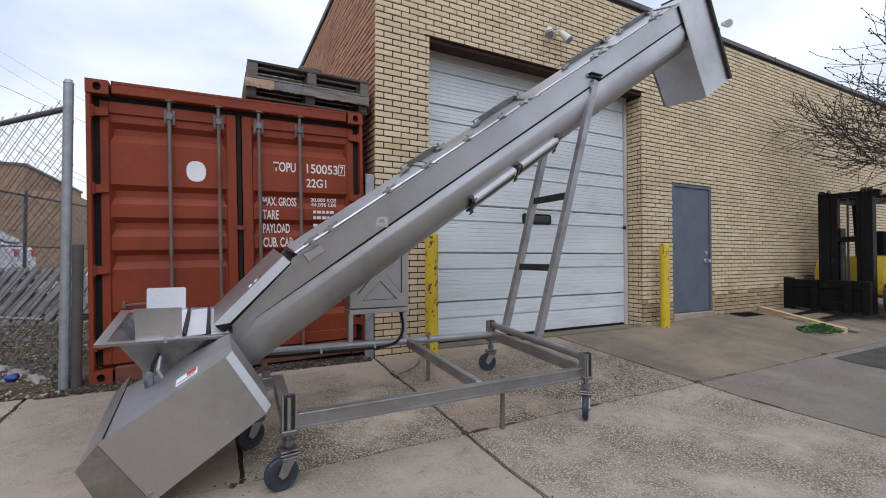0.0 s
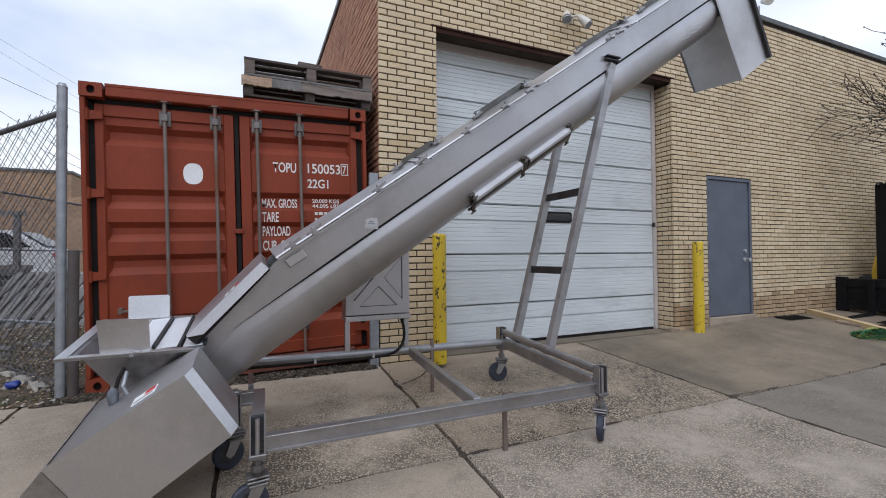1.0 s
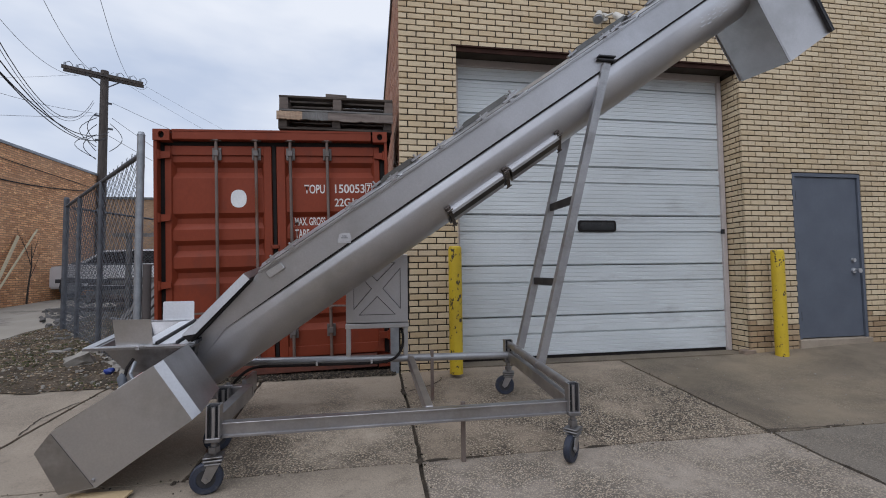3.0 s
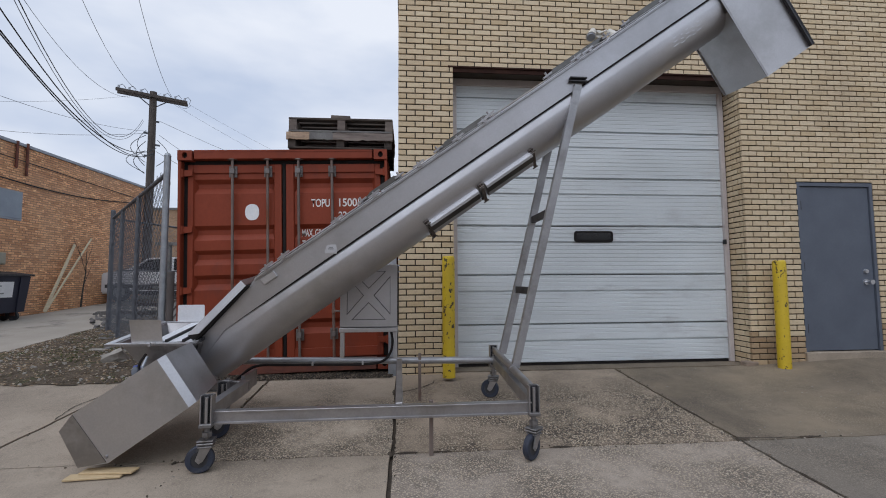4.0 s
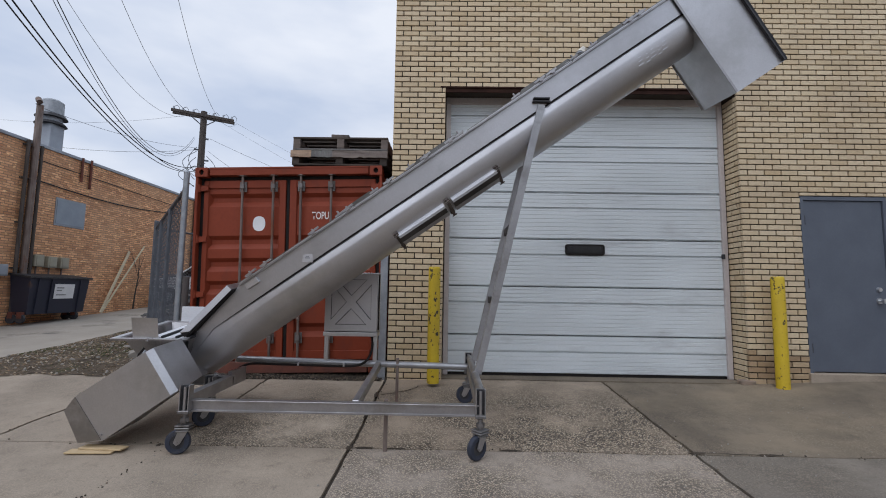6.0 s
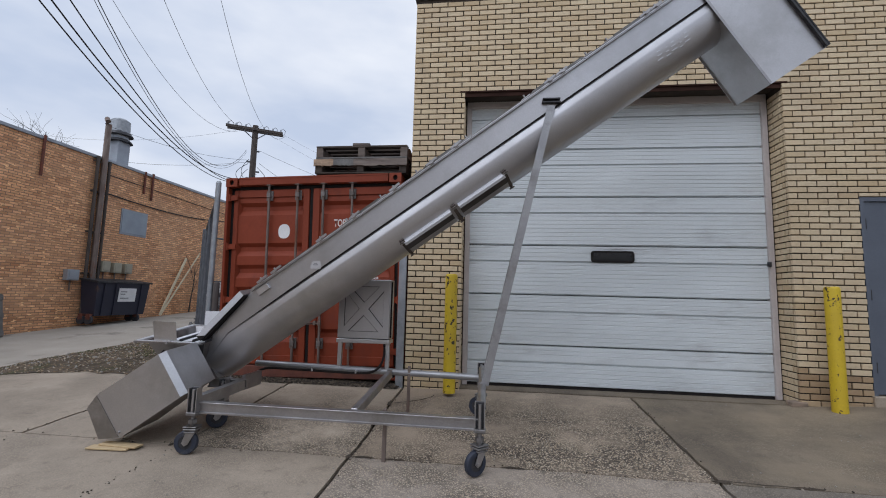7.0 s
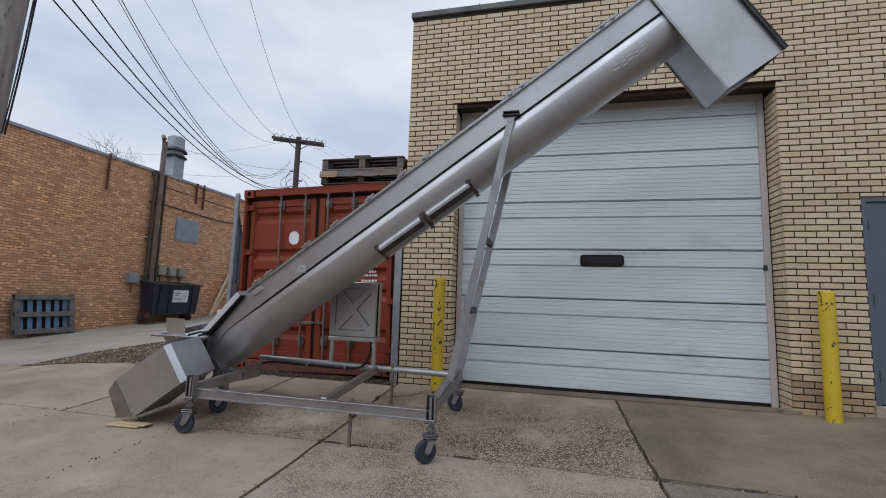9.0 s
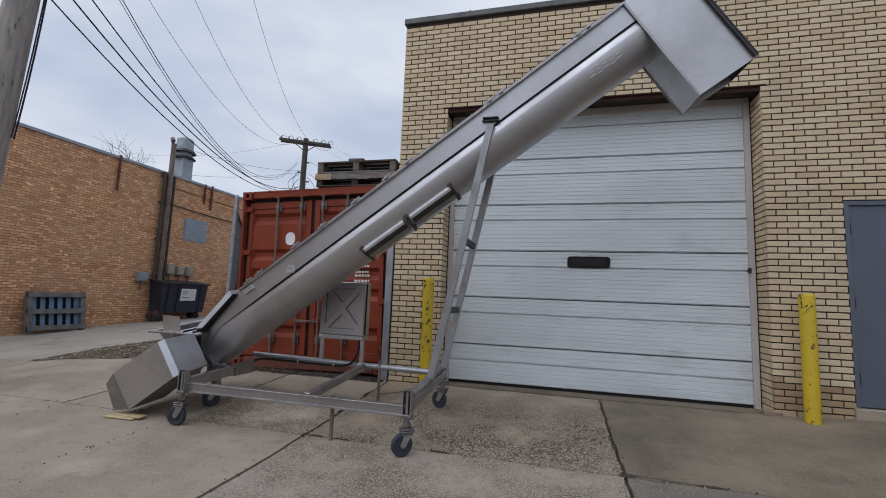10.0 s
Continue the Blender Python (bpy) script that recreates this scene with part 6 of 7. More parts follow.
        for dz in (h / 2 - 0.004,):
            beam(bm, Vector(p0) + o + Vector((0, 0, dz)), Vector(p1) + o + Vector((0, 0, dz)), 0.005, 0.005, o.normalized() + Vector((0, 0, 1)))
    else:
        beam(bm, p0, p1, w, h, (0, 0, 1), 0.004)
    return mp(name, bm, mat)


fbeam("front_rail", (XL + 0.02, YF, 0.352), (XR, YF, 0.352), 0.05, 0.084, True)
bm = cyl(B(), (XR, YB, 0.352 + FZ(YB) + 0.025), (-2.03, YB, 0.352 + FZ(YB) + 0.065), 0.032, None, 18)
mp("rear_rail", bm, LEG_STEEL, "bright stainless tube rail", None, True)
fbeam("cross_rail", (-0.60, YF + 0.027, 0.365), (-0.615, YB - 0.027, 0.455), 0.05, 0.07)
fbeam("end_rail", (XR + 0.005, YF + 0.027, 0.375), (XR - 0.01, YB - 0.027, 0.452), 0.05, 0.085)
fbeam("feed_end_rail", (XL + 0.005, -1.467, 0.412), (XL - 0.02, YF + 0.02, 0.388), 0.060, 0.085, True)
fbeam("stub_rail", (-2.12, -1.44, 0.412), (XL + 0.035, -1.44, 0.412), 0.050, 0.080, True)
bm = box(B(), -1.965, -1.895, -1.462, -1.418, 0.4525, 0.460, bev=0.002)
cyl(bm, (-1.93, -1.44, 0.460), (-1.93, -1.44, 0.474), 0.014, None, 6)
mp("stub_bolt", bm, STEEL_FRAME)
bm = cyl(B(), (XR + 0.02, YF + 0.03, 0.468), (XR - 0.01, YB - 0.02, 0.548), 0.030, None, 14)
cyl(bm, (XR + 0.008, -1.50, 0.5025), (XR + 0.008, -1.44, 0.5065), 0.037, None, 14)
cyl(bm, (XR + 0.0, -1.04, 0.5335), (XR + 0.0, -0.98, 0.5375), 0.037, None, 14)
mp("pivot_pipe", bm, STEEL_FRAME, "", None, True)


def caster(at, turn, h_post):
    """A post socket with a swivel caster below it; at is the ground point under the wheel's pivot."""
    x, y, z = at
    m = Matrix.Translation((x, y, 0)) @ pose(0, 0, 0, 0, 0, turn)
    post = B()
    zl = h_post - 0.175
    box(post, x - 0.036, x - 0.029, y - 0.03, y + 0.03, zl, h_post)
    box(post, x + 0.029, x + 0.036, y - 0.03, y + 0.03, zl, h_post)
    box(post, x - 0.029, x + 0.029, y + 0.022, y + 0.03, zl, h_post)
    p = mp("caster_post", post, STEEL_FRAME)
    # dark filler block gives the open post its inner shade by colour
    mp("socket_shade", box(B(), x - 0.0285, x + 0.0285, y - 0.004, y + 0.021, zl + 0.002, h_post - 0.004), DARK_STEEL, "dark block painted as the shaded inside of the post", p)
    mp("screw_rod", cyl(B(), (x, y - 0.016, zl), (x, y - 0.016, h_post - 0.012), 0.0115, None, 10), STEEL_FRAME, "", p, True)
    mp("collar", box(B(), x - 0.040, x + 0.040, y - 0.036, y + 0.036, zl - 0.026, zl - 0.001, bev=0.004), CASTER_STEEL, "", p)
    sw = B()
    cyl(sw, (x, y, z + 0.18), (x, y, zl - 0.026), 0.017, None, 12)
    cyl(sw, (x, y, z + 0.222), (x, y, z + 0.252), 0.031, None, 6)
    box(sw, -0.05, 0.05, -0.045, 0.045, z + 0.196, z + 0.206, m, 0.003)
    box(sw, -0.05, 0.05, -0.045, 0.045, z + 0.178, z + 0.190, m, 0.004)
    box(sw, -0.042, 0.042, -0.04, 0.04, z + 0.158, z + 0.170, m, 0.004)
    cyl(sw, (x, y, z + 0.165), (x, y, z + 0.18), 0.033, None, 14)
    mp("swivel", sw, CASTER_STEEL, "", p)
    hub = Vector((-0.035, 0, z + 0.085))
    fk = B()
    for sy in (-0.030, 0.024):
        prism(fk, [(-0.030, sy, z + 0.16), (0.034, sy, z + 0.16), (hub.x + 0.024, sy, hub.z - 0.008), (hub.x, sy, hub.z - 0.022), (hub.x - 0.022, sy, hub.z)], (0, 0.006, 0))
    cyl(fk, (hub.x, -0.036, hub.z), (hub.x, 0.036, hub.z), 0.011, None, 8)
    mp("fork", move(fk, m), STEEL_FRAME, "", p)
    wh = B()
    pr = [(0.05, -0.02), (0.078, -0.02), (0.085, -0.012), (0.085, 0.012), (0.078, 0.02), (0.05, 0.02)]
    rg = [[wh.verts.new((hub.x + r * math.cos(2 * math.pi * k / 28), yy, hub.z + r * math.sin(2 * math.pi * k / 28))) for k in range(28)] for r, yy in pr]
    for a, b in zip(rg, rg[1:] + rg[:1]):
        for k in range(28):
            wh.faces.new((a[k], a[(k + 1) % 28], b[(k + 1) % 28], b[k]))
    mp("tyre", move(wh, m), RUBBER_BLUE, "navy black caster tyre", p, True)
    hb = cyl(B(), (hub.x, -0.016, hub.z), (hub.x, 0.016, hub.z), 0.051, None, 20)
    mp("hub", move(hb, m), DARK_STEEL, "", p)


caster((XL - 0.015, YF - 0.03, gz(0, YF - 0.03)), 8, 0.50)
caster((XR + 0.012, YF - 0.02, gz(0, YF - 0.02)), 42, 0.505)
caster((XR - 0.02, YB + 0.01, gz(0, YB)), -20, 0.592)
caster((-1.93, -1.52, gz(0, -1.52)), 20, 0.46)

for (x, y, top, zb) in ((-0.38, -1.945, 0.40, gz(0, -1.945)), (-0.425, -0.85, 0.535, gz(0, -0.85))):
    bm = beam(B(), (x, y, zb), (x, y, top), 0.028, 0.022, (0, 1, 0), 0.003)
    mp("prop_rod", bm, BAR_STEEL, "rust-brown steel prop rod")

# A-frame legs
legs = [((XR + 0.03, -1.475, 0.515), (0.842, -1.655, 2.80)), ((XR + 0.03, -1.005, 0.55), (0.85, -1.150, 2.80))]
for p0, p1 in legs:
    bm = B()
    channel(bm, p0, p1, 0.052, 0.060, 0.006, (1, 0, 0))
    mp("leg", bm, LEG_STEEL, "stainless channel leg")


def on_leg(i, z):
    p0, p1 = Vector(legs[i][0]), Vector(legs[i][1])
    return p0 + (p1 - p0) * ((z - p0.z) / (p1.z - p0.z))


for z in (1.13, 1.77):
    # solid bar whose dark colour stands in for the shaded inside of a channel
    bm = beam(B(), on_leg(0, z), on_leg(1, z), 0.035, 0.06, (0, 0, 1), 0.003)
    mp("rung", bm, DARK_STEEL, "solid rung, an open channel's shade painted in its dark colour")
for i, s in ((0, -0.255), (1, 0.255)):
    p = on_leg(i, 2.80)
    bm = B()
    uu, nn = UN(p.x, 2.82, s)
    lm2 = Matrix((CU, CS, CN)).transposed().to_4x4()
    beam(bm, p + Vector((-0.075, 0, 0.03)), p + Vector((0.075, 0, 0.03)), 0.06, 0.012, (0, 0, 1), 0.002)
    beam(bm, p + Vector((-0.07, 0, 0.056)), p + Vector((0.07, 0, 0.056)), 0.07, 0.012, (0, 0, 1), 0.002)
    beam(bm, p + Vector((-0.06, 0.02, 0.04)), p + Vector((0.06, 0.02, 0.04)), 0.02, 0.05, (0, 0, 1))
    mp("leg_bracket", bm, DARK_STEEL, "dark steel leg bracket")

# control cabinet on the rear rail
cab_x0, cab_x1, cy0, cy1 = -1.165, -0.635, -0.885, -0.72
for x in (cab_x0 + 0.02, cab_x1 - 0.02):
    mp("cabinet_leg", beam(B(), (x, YB, 0.49), (x, YB, 0.745), 0.04, 0.04, (0, 1, 0), 0.003), STEEL)
mp("cabinet_shelf", box(B(), cab_x0 - 0.005, cab_x1 + 0.005, cy0 - 0.005, cy1, 0.742, 0.782, bev=0.004), STEEL)
cab = mp("control_cabinet", box(B(), cab_x0, cab_x1, cy0 + 0.018, cy1, 0.786, 1.375, bev=0.004), STEEL_SIDE, "stainless control cabinet with pressed cross on its door")
cxm, czm, RD = (cab_x0 + cab_x1) / 2, 1.081, 0.011
pressed = [[(-0.158, -0.225), (0.158, -0.225), (0.0, -0.062)], [(0.158, 0.225), (-0.158, 0.225), (0.0, 0.062)], [(-0.200, 0.180), (-0.200, -0.180), (-0.045, 0.0)], [(0.200, -0.180), (0.200, 0.180), (0.045, 0.0)]]
bm = box(B(), cab_x0 + 0.004, cab_x1 - 0.004, cy0 + RD, cy0 + 0.016, 0.792, 1.37)
loops = [[(-0.261, -0.289), (0.261, -0.289), (0.261, 0.289), (-0.261, 0.289)]] + pressed
edges_in = []
for loop in loops:
    vs = [bm.verts.new((cxm + x, cy0, czm + z)) for x, z in loop]
    edges_in += [bm.edges.new((vs[k], vs[(k + 1) % len(vs)])) for k in range(len(vs))]
    if len(vs) == 4:
        back = [bm.verts.new((v.co.x, cy0 + RD + 0.001, v.co.z)) for v in vs]
        for k in range(4):
            bm.faces.new((vs[k], vs[(k + 1) % 4], back[(k + 1) % 4], back[k]))
bmesh.ops.triangle_fill(bm, use_beauty=True, use_dissolve=False, edges=edges_in)
cd = mp("cabinet_door", bm, STEEL_SIDE, "dull steel door with four pressed triangles", cab)
# recess walls painted dark in place of the dim reflections of plain steel
for loop in pressed:
    bm = B()
    mid = Vector((sum(x for x, z in loop) / 3, sum(z for x, z in loop) / 3))
    ring = [[bm.verts.new((cxm + mid.x + f * (x - mid.x), cy0 + y, czm + mid.y + f * (z - mid.y))) for x, z in loop] for f, y in ((0.998, 0.0), (0.93, RD - 0.001))]
    for k in range(3):
        bm.faces.new((ring[0][k], ring[0][(k + 1) % 3], ring[1][(k + 1) % 3], ring[1][k]))
    mp("pressed_edge_shade", bm, DARK_STEEL, "sloping edge of a pressed triangle, its dark reflection painted in", cd)
bm = cyl(B(), (cab_x1 + 0.004, cy0 + 0.05, 0.80), (cab_x1 + 0.004, cy0 + 0.05, 1.36), 0.009, None, 8)
mp("door_edge", bm, DARK_GAP, "", cab)
cable = [(cab_x1 - 0.06, cy0 + 0.06, 0.745), (cab_x1 - 0.045, cy0 + 0.03, 0.66), (cab_x1 - 0.06, cy0 + 0.0, 0.56), (cab_x1 - 0.13, cy0 - 0.01, 0.48), (cab_x1 - 0.28, cy0 - 0.005, 0.452), (-1.3, cy0 - 0.005, 0.455), (-1.62, cy0 + 0.0, 0.458), (-1.90, cy0 - 0.005, 0.455), (-2.02, -0.97, 0.37), (-2.06, -1.12, 0.29)]
fine = []
for i in range(len(cable) - 1):
    a, b = Vector(cable[i]), Vector(cable[i + 1])
    pa, pb = Vector(cable[max(0, i - 1)]), Vector(cable[min(len(cable) - 1, i + 2)])
    for k in range(5):
        t = k / 5
        fine.append(0.5 * ((2 * a) + (b - pa) * t + (2 * pa - 5 * a + 4 * b - pb) * t * t + (3 * a - pa - 3 * b + pb) * t ** 3))
mp("cabinet_cable", tube_path(B(), fine + [cable[-1]], 0.012, 8), DARK_GAP, "black flexible cable", None, True)
for x in (-0.95, -1.4):
    mp("cable_clip", box(B(), x - 0.008, x + 0.008, cy0 - 0.02, cy0 + 0.03, 0.45, 0.48), STEEL_BRIGHT)

# wooden shims under the guard
for dx, dy, tw in ((0, 0, 4), (0.05, 0.035, -3)):
    bm = box(B(), -2.62 + dx, -2.30 + dx, -2.10 + dy, -2.02 + dy, 0, 0.012, bev=0.002)
    zz = gz(0, -2.1) + 0.006 + (0.013 if dx else 0)
    move(bm, Matrix.Translation((-2.4, -2.1, zz)) @ pose(0, 0, 0, 0, 0, tw) @ Matrix.Translation((2.4, 2.1, 0)))
    lone("wood_shim", bm, WOOD_NEW, "pale wooden shim board under the conveyor foot", "wood")

# ---- alley building ----
AX = -11.3
aw = B()
box(aw, AX - 0.4, AX, -14.0, 14.1, -0.8, 5.0)
box(aw, AX - 14, AX - 0.4, 13.7, 14.1, -0.8, 5.0)
box(aw, AX - 14, AX - 13.6, -14.0, 13.7, -0.8, 5.0)
box(aw, AX - 13.6, AX - 0.4, -14.0, -13.6, -0.8, 5.0)
wa = lone("wall_4", aw, BRICK_ALLEY, "weathered orange-brown brick wall of the alley building", "wall", kind="structure")
ac = B()
box(ac, AX - 0.46, AX + 0.05, -14.05, 14.15, 5.002, 5.09, bev=0.01)
box(ac, AX - 14.05, AX - 0.46, 13.66, 14.15, 5.002, 5.09, bev=0.01)
lone("coping", ac, VENT_GREY, "grey metal coping of the alley building", "coping", kind="structure")
lone("roof", box(B(), AX - 13.6, AX - 0.4, -13.6, 13.7, 4.7, 4.8), ROOFING, "flat dark felt roof of the alley building", "roof", kind="structure")
# vent panel
vp = thing("vent_panel", (AX, 7.53, 3.32), "blue-grey sheet panel over a wall opening", "panel")
part("sheet", box(B(), AX + 0.004, AX + 0.03, 7.05, 8.01, 2.96, 3.68, bev=0.004), PANEL_BLUE, vp)
part("frame", box(B(), AX + 0.002, AX + 0.018, 7.01, 8.05, 2.91, 3.72), VENT_GREY, vp)
# conduits
for y, r, za, zb in ((5.95, 0.045, 0.3, 5.05), (6.16, 0.08, 0.9, 6.1), (6.34, 0.04, 1.0, 5.0)):
    bm = cyl(B(), (AX + 0.10, y, za), (AX + 0.10, y, zb), r, None, 10)
    if r > 0.06:
        tube_path(bm, [(AX + 0.10, y - 0.05, zb), (AX + 0.10, y - 0.05, zb + 0.08), (AX + 0.16, y - 0.13, zb + 0.12), (AX + 0.24, y - 0.17, zb + 0.02)], 0.07, 8)
    for zz in (1.6, 2.8, 4.0, 4.9):
        if za < zz < zb:
            box(bm, AX + 0.0, AX + 0.11, y - r - 0.02, y + r + 0.02, zz, zz + 0.04)
    lone("conduit", bm, BAR_STEEL if r > 0.06 else POLE_WOOD, "vertical service conduit clamped to the brick wall", "conduit", "service conduits", smooth=True)
for y, za, zb in ((4.45, 4.05, 5.12), (7.75, 4.35, 5.10), (8.08, 4.2, 5.12)):
    bm = cyl(B(), (AX + 0.05, y, za), (AX + 0.05, y, zb), 0.035, None, 8)
    lone("drain_pipe", bm, CONT_RUST, "short rusty drain pipe at the parapet", "pipe", "parapet drain pipes", smooth=True)
for y, z, w, h, mat in ((5.55, 1.55, 0.34, 0.30, VENT_GREY), (6.55, 1.85, 0.28, 0.32, METER_BEIGE), (6.95, 1.83, 0.28, 0.32, METER_BEIGE), (7.35, 1.83, 0.28, 0.32, METER_BEIGE)):
    mb = thing("meter_box", (AX, y, z), "weathered meter box fixed to the brick wall", "box", "meter boxes")
    part("case", box(B(), AX + 0.004, AX + 0.16, y - w / 2, y + w / 2, z - h / 2, z + h / 2, bev=0.01), mat, mb)
    part("cover", box(B(), AX + 0.161, AX + 0.175, y - w * 0.38, y + w * 0.38, z - h * 0.38, z + h * 0.38, bev=0.004), mat, mb)
    part("drop_pipe", cyl(B(), (AX + 0.06, y, z - h / 2 - 0.3), (AX + 0.06, y, z - h / 2 + 0.002), 0.02, None, 8), BAR_STEEL, mb)
# roof exhaust
ex = thing("roof_exhaust", (AX - 0.75, 7.1, 4.8), "grey sheet metal mushroom exhaust on the flat roof", "vent")
ey = 7.45
part("curb", box(B(), AX - 1.02, AX - 0.56, ey - 0.23, ey + 0.23, 4.8, 6.02, bev=0.01), VENT_GREY, ex)
part("skirt", cyl(B(), (AX - 0.79, ey, 6.02), (AX - 0.79, ey, 6.10), 0.40, 0.33, 24), DARK_STEEL, ex)
part("neck", cyl(B(), (AX - 0.79, ey, 6.10), (AX - 0.79, ey, 6.24), 0.26, 0.26, 24), VENT_GREY, ex)
part("skirt", cyl(B(), (AX - 0.79, ey, 6.24), (AX - 0.79, ey, 6.34), 0.40, 0.33, 24), DARK_STEEL, ex)
part("cowl", cyl(B(), (AX - 0.79, ey, 6.34), (AX - 0.79, ey, 6.74), 0.29, 0.28, 24), GALV, ex, "", True)
part("cap", cyl(B(), (AX - 0.79, ey, 6.74), (AX - 0.79, ey, 6.80), 0.28, 0.20, 24), GALV, ex, "", True)

# dumpster
dm = thing("dumpster", (-10.9, 6.6, gz(-10.9, 6.6)), "dark navy steel dumpster on small wheels beside a brick wall", "dumpster")
g = gz(-10.9, 6.6)
bm = B()
yl, yh = 5.92, 7.66
fr = [(-10.76, yl, g + 0.22), (-10.76, yh, g + 0.22), (-10.68, yh + 0.06, g + 1.16), (-10.68, yl - 0.06, g + 1.16)]
bk = [(-11.16, yl, g + 0.22), (-11.16, yh, g + 0.22), (-11.22, yh + 0.06, g + 1.24), (-11.22, yl - 0.06, g + 1.24)]
F = [bm.verts.new(p) for p in fr]
K = [bm.verts.new(p) for p in bk]
bm.faces.new(F)
bm.faces.new(K[::-1])
for k in range(4):
    j = (k + 1) % 4
    if k != 2:
        bm.faces.new((F[k], K[k], K[j], F[j]))
part("body", bm, BLUE_BIN, dm)
bm = prism(B(), [(-10.63, yl - 0.10, g + 1.165), (-10.63, yh + 0.12, g + 1.165), (-11.24, yh + 0.12, g + 1.245), (-11.24, yl - 0.10, g + 1.245)], (0, 0, 0.045))
part("lid", bm, DARK_STEEL, dm, "black lid")
for y in (6.12, 6.50, 7.42):
    part("rib", prism(B(), [(-10.755, y - 0.03, g + 0.24), (-10.755, y + 0.03, g + 0.24), (-10.683, y + 0.03, g + 1.14), (-10.683, y - 0.03, g + 1.14)], (0.03, 0, 0)), BLUE_BIN, dm)
sg = part("sign_panel", prism(B(), [(-10.722, 6.60, g + 0.62), (-10.722, 7.22, g + 0.62), (-10.690, 7.22, g + 1.02), (-10.690, 6.60, g + 1.02)], (0.012, 0, 0)), WHITE_PAINT, dm, "white notice panel")
for z, w in ((0.90, 0.22), (0.83, 0.16), (0.71, 0.3)):
    xx = -10.722 + 0.032 * (z - 0.62) / 0.4 + 0.014
    part("print_bar", box(B(), xx, xx + 0.006, 6.66, 6.66 + w, g + z, g + z + 0.03), BAR_GREY, sg)
for x in (-10.84, -11.08):
    for y in (5.85, 7.45):
        w = part("wheel", cyl(B(), (x, y - 0.03, g + 0.12), (x, y + 0.03, g + 0.12), 0.12, None, 16), RUBBER, dm)
        part("bracket", box(B(), x - 0.06, x + 0.06, y - 0.045, y + 0.045, g + 0.13, g + 0.29), CONT_RUST, w)

# pallet with blue slats leaning on the wall
lp = thing("leaning_pallet", (AX + 0.25, 3.03, gz(AX, 3.03)), "grey wooden pallet with blue slats leaning on the brick wall", "pallet")
g = gz(AX, 3.03)
lean = Matrix.Translation((AX + 0.30, 3.14, g)) @ pose(0, 0, 0, 0, -9, 0)
for y in (-0.62, 0.62):
    part("upright", move(box(B(), -0.04, 0.08, y - 0.06, y + 0.06, 0.0, 1.0, bev=0.006), lean), SLAT_GREY, lp)
for z in (0.03, 0.44, 0.86):
    part("rail", move(box(B(), 0.02, 0.10, -0.68, 0.68, z, z + 0.12, bev=0.006), lean), SLAT_GREY, lp)
for k in range(6):
    y = -0.50 + 0.2 * k
    part("blue_slat", move(box(B(), -0.03, -0.005, y - 0.055, y + 0.055, 0.05, 0.95, bev=0.003), lean), surface("faded_blue_paint", (0.15, 0.27, 0.40), (0.10, 0.19, 0.31), 0.6, 0, 5, 50, 0.1) if k == 0 else bpy.data.materials["faded_blue_paint"], lp)
part("backing", move(box(B(), -0.055, -0.04, -0.60, 0.60, 0.06, 0.93), lean), DARK_GAP, lp)
# leaning boards
for ya, yb, zt, w in ((8.74, 10.02, 2.40, 0.10), (8.78, 10.75, 2.66, 0.055)):
    bm = beam(B(), (AX + 0.22, ya, gz(AX, ya) + 0.02), (AX + 0.05, yb, zt), 0.03, w, (0, -0.8, 0.6), 0.004)
    lone("leaning_board", bm, BOARD_PALE, "long pale timber board leaning on the brick wall", "board", "leaning boards")
# wall wire
bm = tube_path(B(), [(AX + 0.05, 6.3 + 0.5 * k, 4.05 - 0.22 * math.sin(math.pi * k / 14) + 0.02 * k) for k in range(15)], 0.018, 6)
lone("wall_cable", bm, WIRE, "black cable sagging along the brick wall", "cable")
bm = tube_path(B(), [(AX + 0.05, 6.3 + 0.5 * k, 4.62 - 0.01 * k) for k in range(15)], 0.012, 6)
lone("wall_cable", bm, WIRE, "thin black cable along the brick wall", "cable")

# ---- utility poles and lines ----
PF = Vector((-11.17, 13.83, 0.35))
up = thing("utility_pole", PF, "dark weathered wooden utility pole with crossarm", "utility pole")
bm = cyl(B(), PF, (PF.x, PF.y, 9.15), 0.17, 0.13, 14)
part("pole", bm, POLE_WOOD, up, "", True)
pd = Vector((0.372, -0.928, 0))
pp = Vector((0.86, 0.51, 0))
for off in (0.0, 0.16):
    a, b = PF + pp * -1.25 + pd * (0.15 - 2 * off), PF + pp * 1.25 + pd * (0.15 - 2 * off)
    part("crossarm", beam(B(), (a.x, a.y, 8.93), (b.x, b.y, 8.93), 0.09, 0.115), POLE_WOOD, up)
for s in (-1, 1):
    a, b = PF + pp * s * 0.55, PF
    part("arm_brace", beam(B(), (a.x, a.y, 8.88), (b.x, b.y, 8.45), 0.02, 0.04), GALV_DARK, up)
for o in (-1.15, -0.8, -0.4, 0.4, 0.8, 1.15):
    p = PF + pp * o + pd * 0.15
    ins = cyl(B(), (p.x, p.y, 8.98), (p.x, p.y, 9.10), 0.05, 0.035, 10)
    part("insulator", ins, VENT_GREY, up)
    q = p + pp * 0.18
    part("jumper_wire", tube_path(B(), [(p.x, p.y, 9.08), (p.x + 0.12, p.y + 0.04, 9.16), (q.x + 0.05, q.y, 9.05), (q.x, q.y, 8.9)], 0.012, 5), WIRE, up)
for z, o in ((7.9, 0.25), (7.35, -0.3), (6.9, 0.3), (6.4, -0.25)):
    a, b = PF, PF + pp * o
